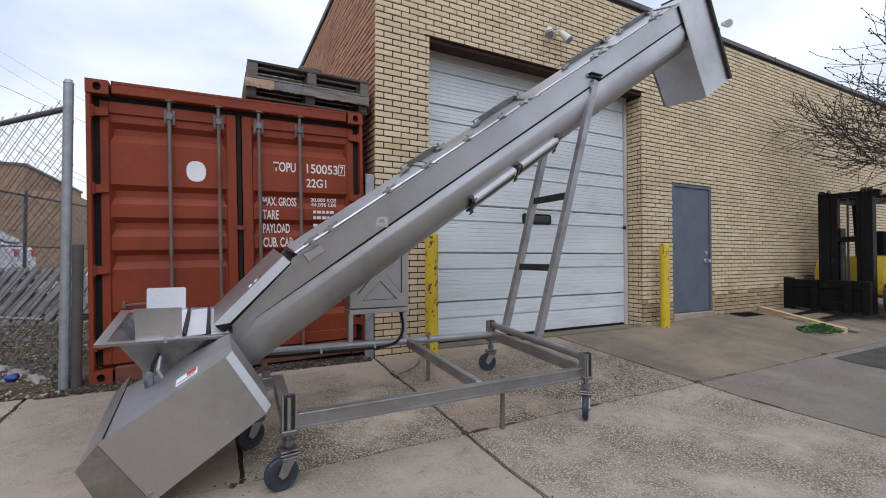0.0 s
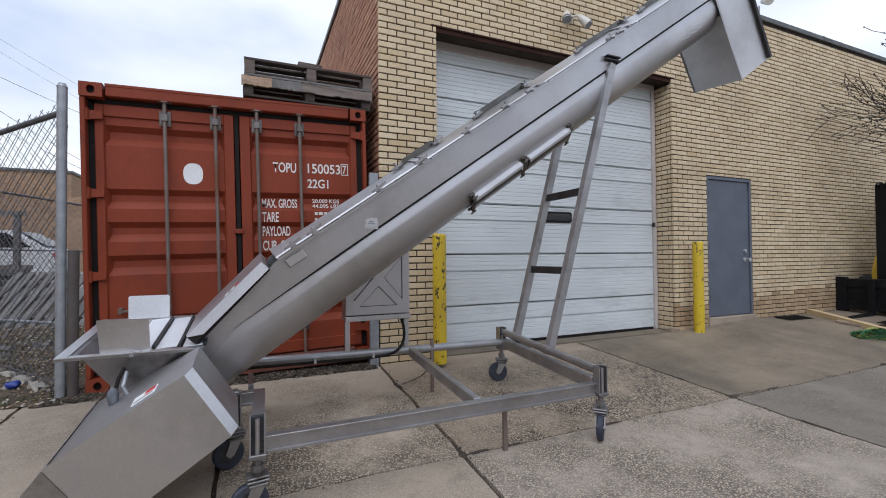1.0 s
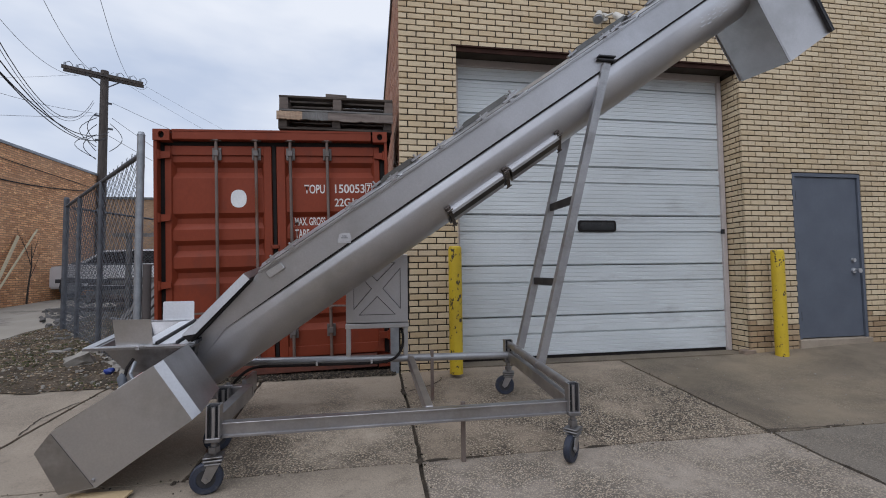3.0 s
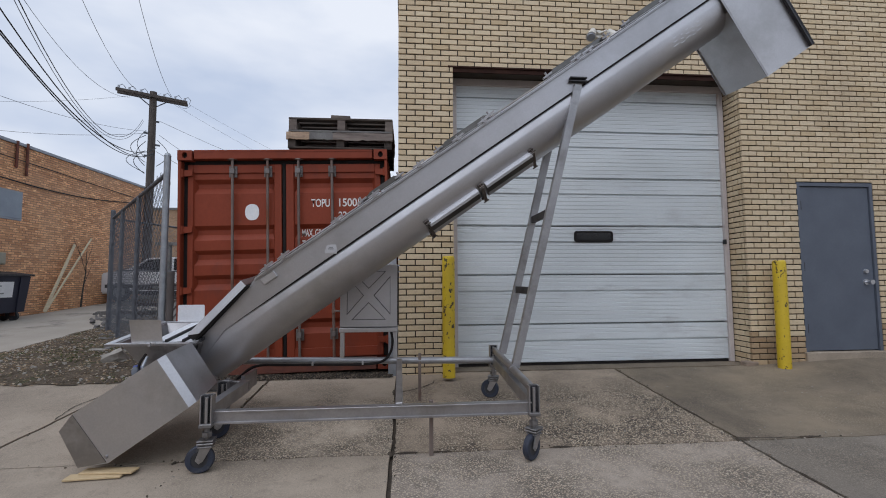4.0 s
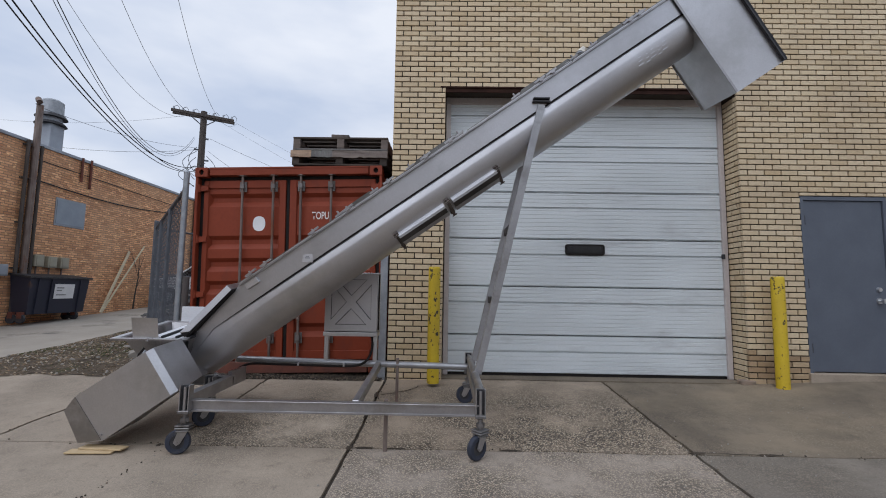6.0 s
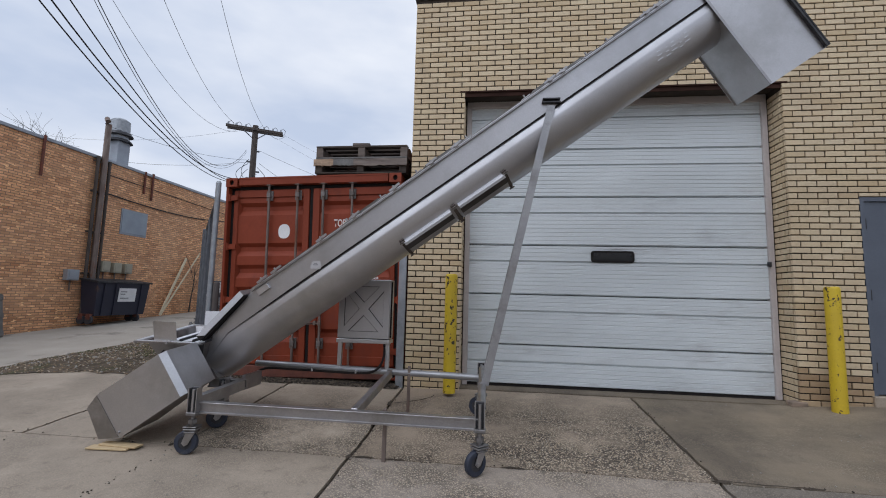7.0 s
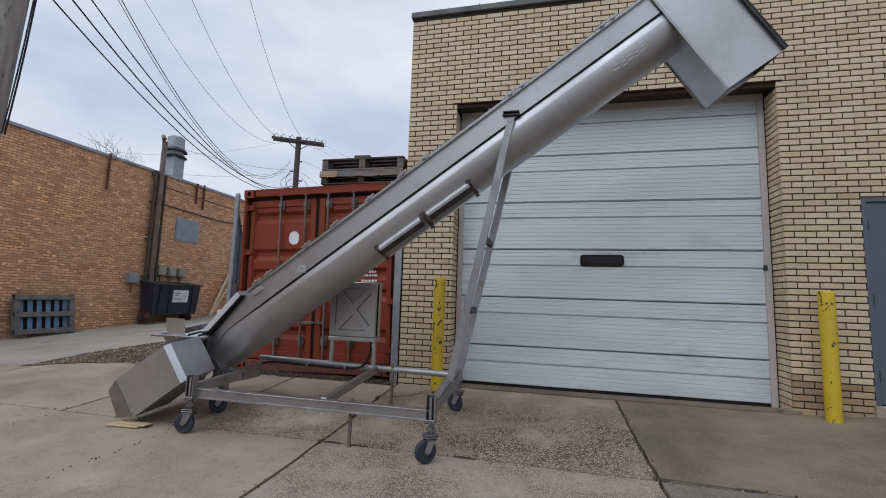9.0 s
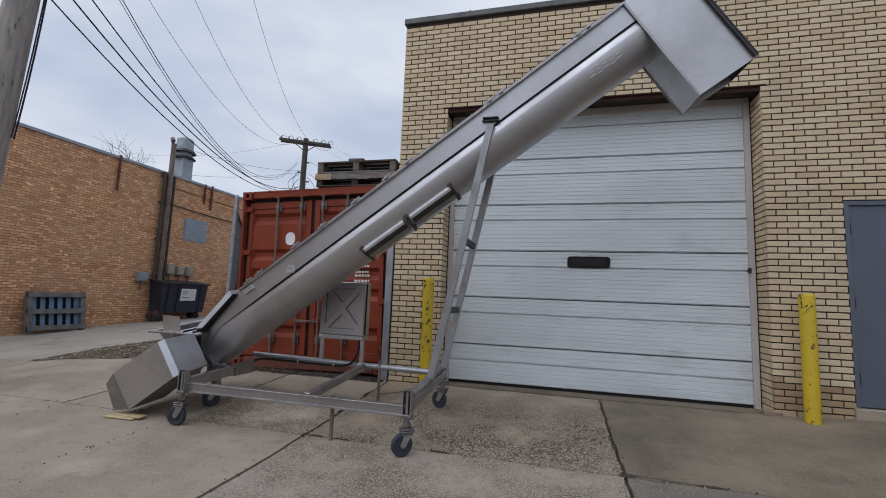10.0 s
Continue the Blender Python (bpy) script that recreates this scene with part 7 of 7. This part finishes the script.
    part("bracket", beam(B(), (a.x, a.y, z), (b.x, b.y, z), 0.05, 0.07), GALV_DARK, up)
rng = random.Random(3)
for k in range(6):
    z = rng.uniform(6.2, 7.9)
    s = rng.choice((-1, 1))
    p = PF + pp * 0.2 * s
    q = PF + pp * rng.uniform(0.4, 0.9) * s
    drop = rng.uniform(0.6, 1.2)
    part("loop_wire", tube_path(B(), [p + (q - p) * math.sin(math.pi * t) + Vector((0, 0, z - p.z - drop * t)) for t in steps(0, 1, 9)], 0.013, 5), WIRE, up)

PN = Vector((-5.34, -1.90, -0.02))
np_ = thing("utility_pole", PN, "near grey weathered wooden utility pole with cables", "utility pole")
part("pole", cyl(B(), PN, (PN.x + 0.95, PN.y, 11.5), 0.175, 0.14, 20), POLE_GREY, np_, "", True)
part("cable_guard", beam(B(), (PN.x + 0.10, PN.y - 0.17, 0.0), (PN.x + 0.35, PN.y - 0.165, 3.0), 0.11, 0.06, (0, 1, 0), 0.006), PANEL_BLUE, np_, "pale grey cable guard")
for a, b, r in (((0.36, 0.15, 2.95), (0.86, 0.17, 8.0), 0.011), ((0.40, 0.10, 2.95), (0.90, 0.14, 8.0), 0.009)):
    pts = [(PN.x + a[0] + (b[0] - a[0]) * t + 0.02 * math.sin(9 * t), PN.y + a[1] + (b[1] - a[1]) * t, a[2] + (b[2] - a[2]) * t) for t in steps(0, 1, 14)]
    part("riser_cable", tube_path(B(), pts, r, 6), WIRE, np_)


def span(name, p0, p1, sag, r, n=26, label="black overhead cable strung between poles"):
    p0, p1 = Vector(p0), Vector(p1)
    pts = [p0 + (p1 - p0) * t + Vector((0, 0, -4 * sag * t * (1 - t))) for t in steps(0, 1, n)]
    return lone(name, tube_path(B(), pts, r * 0.42, 6), WIRE, label, "cable", "overhead cables")


pc = Vector((0.928, 0.372, 0))
FX, NX = Vector((-11.17, 13.83, 0)), Vector((-4.8, -2.05, 0))
for off, zf, o2, zn, sag, r in ((0.12, 6.58, 0.12, 4.86, 1.13, 0.024), (0.18, 6.77, -0.37, 5.76, 1.41, 0.030), (0.13, 6.53, -0.14, 5.87, 1.37, 0.026), (-0.33, 7.92, 0.32, 6.07, 2.01, 0.019), (-0.30, 7.85, 0.26, 6.10, 2.06, 0.014), (-0.78, 8.79, -1.70, 10.12, 2.06, 0.014), (0.27, 9.16, -0.03, 9.12, 2.23, 0.013), (1.37, 8.80, 0.56, 12.25, 3.04, 0.013)):
    a, b = FX + pc * off, NX + pc * o2
    span("overhead_cable", (a.x, a.y, zf), (b.x, b.y, zn), sag, r)
span("overhead_cable", (-11.9, 6.9, 6.35), (PF.x, PF.y, 7.45), 0.25, 0.014)
span("overhead_cable", (PF.x + 0.3, PF.y, 7.9), (6.0, 34.0, 8.6), 1.7, 0.016)
span("overhead_cable", (PF.x + 1.1, PF.y + 0.4, 8.9), (4.0, 40.0, 8.5), 1.2, 0.009)
span("overhead_cable", (PF.x + 0.6, PF.y + 0.2, 8.8), (2.0, 40.0, 8.0), 1.2, 0.009)
span("overhead_cable", (PF.x + 0.3, PF.y, 7.3), (-6.0, 22.0, 4.2), 0.3, 0.018)
span("overhead_cable", (PF.x + 0.2, PF.y, 6.6), (-5.0, 26.0, 4.0), 0.4, 0.018)
span("overhead_cable", (PF.x, PF.y, 7.4), (-24.0, 11.0, 8.6), 0.9, 0.016)
span("overhead_cable", (PF.x - 1.0, PF.y, 8.95), (-28.0, 14.0, 10.0), 0.8, 0.010)

# ---- behind the fence: far building, cars, scrap ----
fb = thing("far_building", (-22.0, 30.0, 0.3), "low tan brick building with a stepped parapet far behind the yard", "building")
part("wall", box(B(), -45.0, -9.6, 28.0, 40.0, 0.0, 5.0), BRICK_FAR, fb)
part("parapet", box(B(), -45.0, -11.6, 28.01, 39.9, 5.001, 6.35), BRICK_FAR, fb)
part("coping", box(B(), -45.0, -11.5, 27.93, 39.9, 6.352, 6.5), COPING, fb)
for k in range(3):
    x = -33.0 + 3.3 * k
    w = part("window", box(B(), x, x + 1.9, 27.95, 28.05, 2.2, 3.7), DARK_STEEL, fb)
    part("pane", box(B(), x + 0.08, x + 1.82, 27.94, 27.948, 2.28, 3.62), BLACK_GLASS, w)
    part("frame", box(B(), x + 0.9, x + 1.0, 27.92, 27.939, 2.28, 3.62), VENT_GREY, w)


def car(at, turn, paint, label):
    m = Matrix.Translation((at[0], at[1], gz(at[0], at[1]))) @ pose(0, 0, 0, 0, 0, turn)
    ob = thing("parked_car", (at[0], at[1], gz(at[0], at[1])), label, "car", "parked cars")
    side = [(-2.25, 0.35), (-2.3, 0.75), (-2.2, 1.0), (-1.2, 1.08), (-0.55, 1.55), (1.35, 1.60), (2.05, 1.10), (2.25, 0.95), (2.3, 0.4), (2.1, 0.28), (-2.1, 0.28)]
    bm = prism(B(), [(x, -0.88, z) for x, z in side], (0, 1.76, 0))
    es = [e for e in bm.edges]
    bmesh.ops.bevel(bm, geom=es, offset=0.06, segments=2, affect="EDGES")
    part("body", move(bm, m), paint, ob, "", True)
    for sy in (-0.886, 0.876):
        for pts in ([(-1.05, 1.10), (-0.5, 1.48), (0.3, 1.52), (0.3, 1.10)], [(0.38, 1.10), (0.38, 1.52), (1.25, 1.52), (1.80, 1.12)]):
            part("side_window", move(prism(B(), [(x, sy, z) for x, z in pts], (0, 0.012, 0)), m), BLACK_GLASS, ob)
        for x in (-1.4, 1.42):
            w = part("wheel", move(cyl(B(), (x, sy * 1.0 - 0.06, 0.33), (x, sy * 1.0 + 0.06, 0.33), 0.33, None, 20), m), RUBBER, ob)
            part("rim", move(cyl(B(), (x, sy * 1.08, 0.33), (x, sy * 1.06, 0.33), 0.2, None, 14), m), GALV, w)
    part("windscreen", move(prism(B(), [(-1.14, -0.72, 1.13), (-1.14, 0.72, 1.13), (-0.60, 0.66, 1.53), (-0.60, -0.66, 1.53)], (-0.02, 0, 0.015)), m), BLACK_GLASS, ob)
    part("rear_window", move(prism(B(), [(2.02, -0.68, 1.16), (2.02, 0.68, 1.16), (1.44, 0.62, 1.56), (1.44, -0.62, 1.56)], (0.03, 0, 0.01)), m), BLACK_GLASS, ob)
    for sy in (-0.65, 0.65):
        part("headlight", move(box(B(), -2.30, -2.24, sy - 0.15, sy + 0.15, 0.68, 0.82), m), WHITE_PAINT, ob)
        part("tail_light", move(box(B(), 2.20, 2.29, sy - 0.13, sy + 0.13, 0.75, 0.95), m), RED_STICKER, ob)


car((-9.25, 12.3), 0, CAR_WHITE, "white parked car behind the chain-link fence")
car((-11.0, 16.6), 175, CAR_WHITE, "white parked estate car behind the chain-link fence")
sp = thing("scrap_fence_panel", (-4.9, 4.2, gz(-4.9, 4.2)), "grey slatted fence panel leaning in the yard", "panel")
pm = Matrix.Translation((-4.9, 4.2, gz(-4.9, 4.2) + 0.02)) @ pose(0, 0, 0, -48, 0, -20)
for k in range(11):
    part("slat", move(box(B(), -0.95 + 0.18 * k, -0.83 + 0.18 * k, -0.01, 0.01, 0, 1.2), pm), SLAT_GREY, sp)
for z in (0.2, 0.95):
    part("rail", move(box(B(), -1.0, 1.1, 0.012, 0.05, z, z + 0.08), pm), SLAT_GREY, sp)
# back fence of the yard, from the corner post to behind the container
BA, BB = FB + Vector((0.06, 0.10, 0)), Vector((-4.35, 11.9, 0))
bf = thing("chain_link_fence", (BA.x, BA.y, gz(BA.x, BA.y)), "weathered galvanised chain-link fence closing the back of the yard", "fence")
for f in (0.42, 0.74, 1.0):
    p = BA + (BB - BA) * f
    part("post", cyl(B(), (p.x, p.y, gz(p.x, p.y) - 0.05), (p.x, p.y, 2.62), 0.032, None, 12), GALV_DARK, bf, "", True)
part("top_rail", cyl(B(), BA + Vector((0, 0, 2.53)), BB + Vector((0, 0, 2.53)), 0.022, None, 8), GALV_DARK, bf)
part("middle_rail", cyl(B(), BA + Vector((0, 0, 1.45)), BB + Vector((0, 0, 1.45)), 0.016, None, 8), GALV_DARK, bf)
chain_link(bf, BA, BB, 0.30, 2.53, 0.0, 0.12, 1.5, 0.0034)["kind"] = "stuff"
# timber rack and stacked scrap boards behind it
rack = thing("timber_rack", (-6.9, 7.3, gz(-6.9, 7.3)), "grey weathered timber rack in the yard", "rack")
for x in (-6.92, -6.22):
    part("upright", box(B(), x - 0.05, x + 0.05, 7.25, 7.35, gz(x, 7.3), 2.22, bev=0.006), SLAT_GREY, rack)
for z in (2.225, 1.05):
    part("rail", box(B(), -7.25, -6.05, 7.22, 7.248, z - 0.06, z + 0.03, bev=0.004), SLAT_GREY, rack)
rng = random.Random(31)
for k in range(16):
    x, y, lv = rng.uniform(-8.3, -5.9), rng.uniform(7.9, 8.7), k // 2
    ln, wd = rng.uniform(1.0, 2.2), rng.uniform(0.10, 0.24)
    bm = move(box(B(), -ln / 2, ln / 2, -wd / 2, wd / 2, 0, 0.10, bev=0.006), pose(x, y, gz(x, y) + 0.012 + 0.106 * lv, 0, 0, rng.uniform(-22, 22)))
    lone("scrap_board", bm, (WOOD_DARK, SLAT_GREY, WOOD_GREY, DARK_STEEL)[k % 4], "dark weathered board stacked in the yard", "board", "stacked scrap boards")
# pipe on the ground of the yard
lone("steel_pipe", cyl(B(), (-4.1, 2.9, 0.42), (-5.6, 4.1, 0.44), 0.02, None, 8), GALV, "thin grey steel pipe in the yard", "pipe")
scatter("yard_rubble", 900, (-9.5, -3.5, 1.2, 11.5), (0.02, 0.09), SLAT_GREY, "grey rubble lying in the yard", "rubble", 0.4, 6, lambda x, y: x > -3.6 - 0.72 * y)

# ---- right end: forklift, timber, webbing ----
fk = thing("forklift", (8.6, -0.8, gz(8.6, -0.8)), "yellow and black forklift truck parked by the brick wall", "forklift")
g = gz(8.6, -0.8)
for ya, yb in ((-0.645, -0.475), (-1.245, -1.085)):
    part("mast_rail", box(B(), 7.93, 8.09, ya, yb, g + 0.06, 2.42, bev=0.006), BLACK_PAINT, fk)
for ya, yb in ((-0.755, -0.648), (-1.082, -1.015)):
    part("inner_rail", box(B(), 7.95, 8.07, ya, yb, g + 0.1, 2.40, bev=0.006), BLACK_PAINT, fk)
for y in (-0.50, -0.535, -0.62, -1.10, -1.15, -1.21):
    part("hose_loop", tube_path(B(), [(7.93, y, 2.30), (7.92, y, 2.40), (7.95, y, 2.445), (8.0, y, 2.45), (8.05, y, 2.44)], 0.012, 6), DARK_GAP, fk, "", True)
for z in (2.30, 1.50, 0.55):
    part("mast_crossbar", box(B(), 7.955, 8.065, -1.012, -0.758, z, z + 0.10, bev=0.004), BLACK_PAINT, fk)
part("tilt_plate", box(B(), 7.94, 8.06, -1.34, -1.248, 2.28, 2.40, bev=0.006), BLACK_PAINT, fk)
part("lift_cylinder", cyl(B(), (8.02, -0.80, g + 0.1), (8.02, -0.80, 1.75), 0.045, None, 12), DARK_STEEL, fk, "", True)
for y in (-0.71, -0.89):
    part("lift_chain", box(B(), 7.985, 8.0, y - 0.015, y + 0.015, g + 0.3, 2.3), DARK_STEEL, fk)
for z in (g + 0.10, g + 0.48):
    part("carriage_bar", box(B(), 7.72, 7.86, -1.22, -0.10, z, z + 0.15, bev=0.006), BLACK_PAINT, fk)
part("load_stop", box(B(), 7.70, 7.82, -0.14, 0.02, g + 0.06, g + 0.66, bev=0.008), BLACK_PAINT, fk)
part("load_stop", box(B(), 7.70, 7.82, -1.27, -1.16, g + 0.06, g + 0.62, bev=0.008), BLACK_PAINT, fk)
part("carriage_plate", box(B(), 7.74, 7.84, -1.20, -0.12, g + 0.23, g + 0.48), BLACK_PAINT, fk)
for y in (-0.50, -0.98):
    bm = prism(B(), [(7.66, y - 0.05, g + 0.62), (7.71, y - 0.05, g + 0.62), (7.71, y - 0.05, g + 0.03), (6.75, y - 0.05, g + 0.025), (6.75, y - 0.05, g + 0.035), (7.66, y - 0.05, g + 0.07)], (0, 0.10, 0))
    part("tine", bm, BLACK_PAINT, fk)
side = [(8.25, 0.35), (8.2, 0.75), (8.35, 1.05), (9.0, 1.08), (9.05, 1.0), (9.9, 1.05), (10.45, 0.95), (10.6, 0.7), (10.55, 0.3), (9.4, 0.25)]
bm = prism(B(), [(x, -1.33, g + z) for x, z in side], (0, 1.05, 0))
bmesh.ops.bevel(bm, geom=list(bm.edges), offset=0.04, segments=2, affect="EDGES")
part("body", bm, LIFT_YELLOW, fk, "", True)
part("counterweight", box(B(), 10.0, 10.62, -1.34, -0.28, g + 0.35, g + 1.1, bev=0.08), BLACK_PAINT, fk)
for x, y in ((8.45, -0.32), (8.45, -1.29)):
    part("guard_post", beam(B(), (x, y, g + 0.95), (x + 0.35, y, g + 2.15), 0.07, 0.07), LIFT_YELLOW, fk)
    part("guard_post", beam(B(), (10.1, y, g + 1.0), (9.95, y, g + 2.15), 0.07, 0.07), BLACK_PAINT, fk)
part("overhead_guard", box(B(), 8.75, 10.05, -1.35, -0.27, g + 2.15, g + 2.21, bev=0.01), BLACK_PAINT, fk)
part("seat", box(B(), 9.2, 9.75, -1.05, -0.55, g + 1.05, g + 1.55, bev=0.06), BLACK_PAINT, fk)
part("steering_column", beam(B(), (8.6, -0.8, g + 1.0), (8.85, -0.8, g + 1.35), 0.06, 0.06), BLACK_PAINT, fk)
part("data_plate", box(B(), 8.20, 8.215, -1.2, -0.98, g + 0.86, g + 0.96), WHITE_PAINT, fk)
for x, r in ((8.45, 0.33), (10.15, 0.27)):
    for y in (-1.42, -0.20):
        w = part("wheel", cyl(B(), (x, y - 0.12, g + r), (x, y + 0.12, g + r), r, None, 26), RUBBER, fk, "", True)
        part("rim", cyl(B(), (x, y - 0.125, g + r), (x, y + 0.125, g + r), r * 0.5, None, 16), LIFT_YELLOW, w)
        for k in range(16):
            a = 2 * math.pi * k / 16
            c = Vector((x + r * math.cos(a), y, g + r + r * math.sin(a)))
            part("tread_lug", beam(B(), c + Vector((0, -0.12, 0)), c + Vector((0, 0.12, 0)), 0.05, 0.02, (math.cos(a), 0, math.sin(a))), RUBBER, w)

bm = beam(B(), (6.75, -0.06, gz(6.7, -0.06) + 0.045), (6.10, -1.50, gz(6.1, -1.5) + 0.045), 0.09, 0.09, (0, 0, 1), 0.004)
lone("timber_beam", bm, WOOD_NEW, "pale square timber lying on the concrete by the wall", "timber")
bm = beam(B(), (6.35, -0.62, gz(6, -0.6) + 0.02), (6.45, -1.55, gz(6, -1.5) + 0.02), 0.14, 0.035, (0, 0, 1), 0.004)
lone("timber_board", bm, WOOD_WORN, "grey plank lying beside the timber", "timber")
bm = sheet(steps(5.75, 6.35, 10), steps(-0.32, -0.06, 5), 0.012, 0.012)
bmesh.ops.solidify(bm, geom=bm.faces, thickness=0.008)
lone("rubber_mat", bm, DARK_GAP, "crumpled black rubber mat on the concrete", "mat")
sl = thing("webbing_heap", (5.85, -1.3, gz(5.85, -1.3)), "tangled heap of green lifting webbing on the concrete", "straps")
rng = random.Random(12)
for k in range(16):
    cx, cy = 5.85 + rng.uniform(-0.14, 0.16), -1.28 + rng.uniform(-0.1, 0.1)
    ra, rb, ph = rng.uniform(0.10, 0.32), rng.uniform(0.06, 0.2), rng.uniform(0, 6)
    tilt = rng.uniform(-0.4, 0.4)
    z0 = gz(5.85, -1.3) + 0.012
    bm = B()
    pv = None
    for i in range(29):
        a = ph + 2 * math.pi * 0.85 * i / 28
        x, y = cx + ra * math.cos(a), cy + rb * math.sin(a + tilt)
        z = z0 + 0.085 * math.exp(-((x - 5.85) ** 2 + (y + 1.28) ** 2) / 0.03) * (0.4 + 0.06 * k) + 0.012 * math.sin(3 * a + k) + 0.012
        hgt = 0.028
        v = (bm.verts.new((x, y, max(z0, z - hgt / 2))), bm.verts.new((x + 0.012 * math.cos(a), y + 0.012 * math.sin(a), z + hgt / 2)))
        if pv:
            bm.faces.new((pv[0], v[0], v[1], pv[1]))
        pv = v
    bmesh.ops.solidify(bm, geom=bm.faces, thickness=0.004)
    part("strap", bm, STRAP_LIME if k % 4 == 0 else STRAP_GREEN, sl)


# ---- bare trees ----
def bare_tree(name, at, height, r0, seed, label, lean=(0, 0), depth=5, budded=False, spread=0.6, first=None):
    rng = random.Random(seed)
    ob = thing(name, at, label, "tree")
    trunk, twigs, buds = B(), B(), []

    def grow(p, d, ln, r, lev):
        pts, rr = [p], [r]
        n = 5 if lev < 3 else 4
        for i in range(n):
            d = (d + Vector((rng.uniform(-1, 1), rng.uniform(-1, 1), rng.uniform(-0.6, 0.8))) * (0.10 + 0.05 * lev)).normalized()
            p = p + d * ln / n
            pts.append(p)
            rr.append(max(0.0042, r * (1 - 0.62 * (i + 1) / n)))
        tube_path(trunk if lev < 2 else twigs, pts, rr, 7 if lev < 2 else 4)
        if budded and lev >= 3:
            for q in pts[1:]:
                if rng.random() < 0.8:
                    buds.append(q)
        if lev >= depth:
            return
        kids = rng.randint(3, 5) if lev else rng.randint(5, 7)
        for k in range(kids):
            t = rng.uniform(0.35, 1.0)
            q = pts[min(n, int(t * n))]
            nd = (d + Vector((rng.uniform(-1, 1), rng.uniform(-1, 1), rng.uniform(-0.5, 0.7))) * (spread + 0.15 * lev)).normalized()
            grow(q, nd, ln * rng.uniform(0.48, 0.72), max(0.003, r * rng.uniform(0.38, 0.55)), lev + 1)

    grow(Vector(at), Vector((lean[0], lean[1], 1)).normalized(), height * 0.5, r0, 0)
    if first:
        for q, d, ln, r in first:
            grow(Vector(q), Vector(d).normalized(), ln, r, 1)
    part("trunk", trunk, TWIG, ob, "", True)
    tw = part("branch_crown", twigs, TWIG, ob)
    tw["kind"] = "stuff"
    if buds:
        vs, fs = [], []
        for q in buds:
            s = rng.uniform(0.010, 0.018)
            o = len(vs)
            vs += [tuple(q + Vector(v) * s) for v in ((1, 0, 0), (-0.5, 0.9, 0), (-0.5, -0.9, 0), (0, 0, 1.2), (0, 0, -1.2))]
            fs += [(o, o + 1, o + 3), (o + 1, o + 2, o + 3), (o + 2, o, o + 3), (o + 1, o, o + 4), (o + 2, o + 1, o + 4), (o, o + 2, o + 4)]
        me = bpy.data.meshes.new("bud_scatter")
        me.from_pydata([tuple(Vector(v) - Vector(at)) for v in vs], [], fs)
        me.materials.append(TWIG)
        b = new("bud_scatter", me)
        b.parent = ob
        b["kind"] = "stuff"
    return ob


bare_tree("bare_tree", (10.6, -3.5, gz(10.6, -3.5)), 4.6, 0.10, 21, "bare budding tree standing beyond the forklift", (0.25, -0.2), 4, True, 0.5,
          [((9.9, -3.0, 2.35), (-3.4, 2.5, 0.5), 2.5, 0.026), ((9.9, -3.0, 2.7), (-3.2, 2.4, 0.9), 2.5, 0.026), ((9.9, -3.0, 3.0), (-2.6, 1.9, 1.2), 2.1, 0.022), ((9.9, -3.0, 2.5), (-2.5, 1.9, 0.2), 2.2, 0.02), ((9.9, -3.0, 2.5), (-2.9, 1.9, 0.5), 2.35, 0.022), ((9.9, -3.0, 2.8), (-2.7, 2.3, 0.6), 2.35, 0.022), ((9.9, -3.0, 3.1), (-2.9, 2.2, 0.9), 2.2, 0.018), ((9.9, -3.0, 2.9), (-3.3, 2.75, 0.35), 2.75, 0.022), ((9.9, -3.0, 3.2), (-3.2, 2.6, 0.75), 2.6, 0.02), ((9.9, -3.0, 2.7), (-3.0, 2.6, 0.25), 2.6, 0.02), ((9.9, -3.0, 3.5), (-3.0, 2.1, 1.0), 2.3, 0.02)])
bare_tree("bare_tree", (-22.6, 12.2, 0.3), 10.0, 0.16, 5, "bare tree showing above the alley roof", (0, 0), 4, False, 0.55)
bare_tree("bare_tree", (-21.0, 30.0, 0.3), 8.0, 0.14, 9, "bare tree far behind the alley building", (0, 0), 4, False, 0.55)

sap = thing("sapling", (-11.1, 10.2, gz(-11.1, 10.2)), "thin dead sapling growing against the brick wall", "sapling")
part("stem", tube_path(B(), [(-11.1, 10.2, gz(-11.1, 10.2)), (-11.12, 10.28, 0.9), (-11.15, 10.42, 1.5), (-11.18, 10.45, 2.2)], [0.028, 0.024, 0.018, 0.008], 6), TWIG, sap)
for p, q in (((-11.13, 10.33, 1.1), (-11.15, 10.75, 1.9)), ((-11.15, 10.42, 1.5), (-11.17, 10.05, 2.35)), ((-11.16, 10.43, 1.7), (-11.17, 10.72, 2.45)), ((-11.15, 10.25, 1.9), (-11.18, 9.85, 2.6))):
    part("twig", tube_path(B(), [p, q], [0.010, 0.004], 5), TWIG, sap)

# ---- single bricks of the two piers, last ----
shared = {}
for p, q, z0, z1, dy, c in singles:
    mat = BRICK_YS if splashed(p, c) else BRICK_Y
    key = (round(q - p, 3), mat.name)
    if key not in shared:
        me = bpy.data.meshes.new("brick")
        me.from_pydata(brick_verts(0, q - p, 0, z1 - z0, 0), [], BRICK_FACES)
        me.materials.append(mat)
        shared[key] = me
    b = new("brick", shared[key])
    b.parent = wall_1
    b.location = (p, dy, z0)
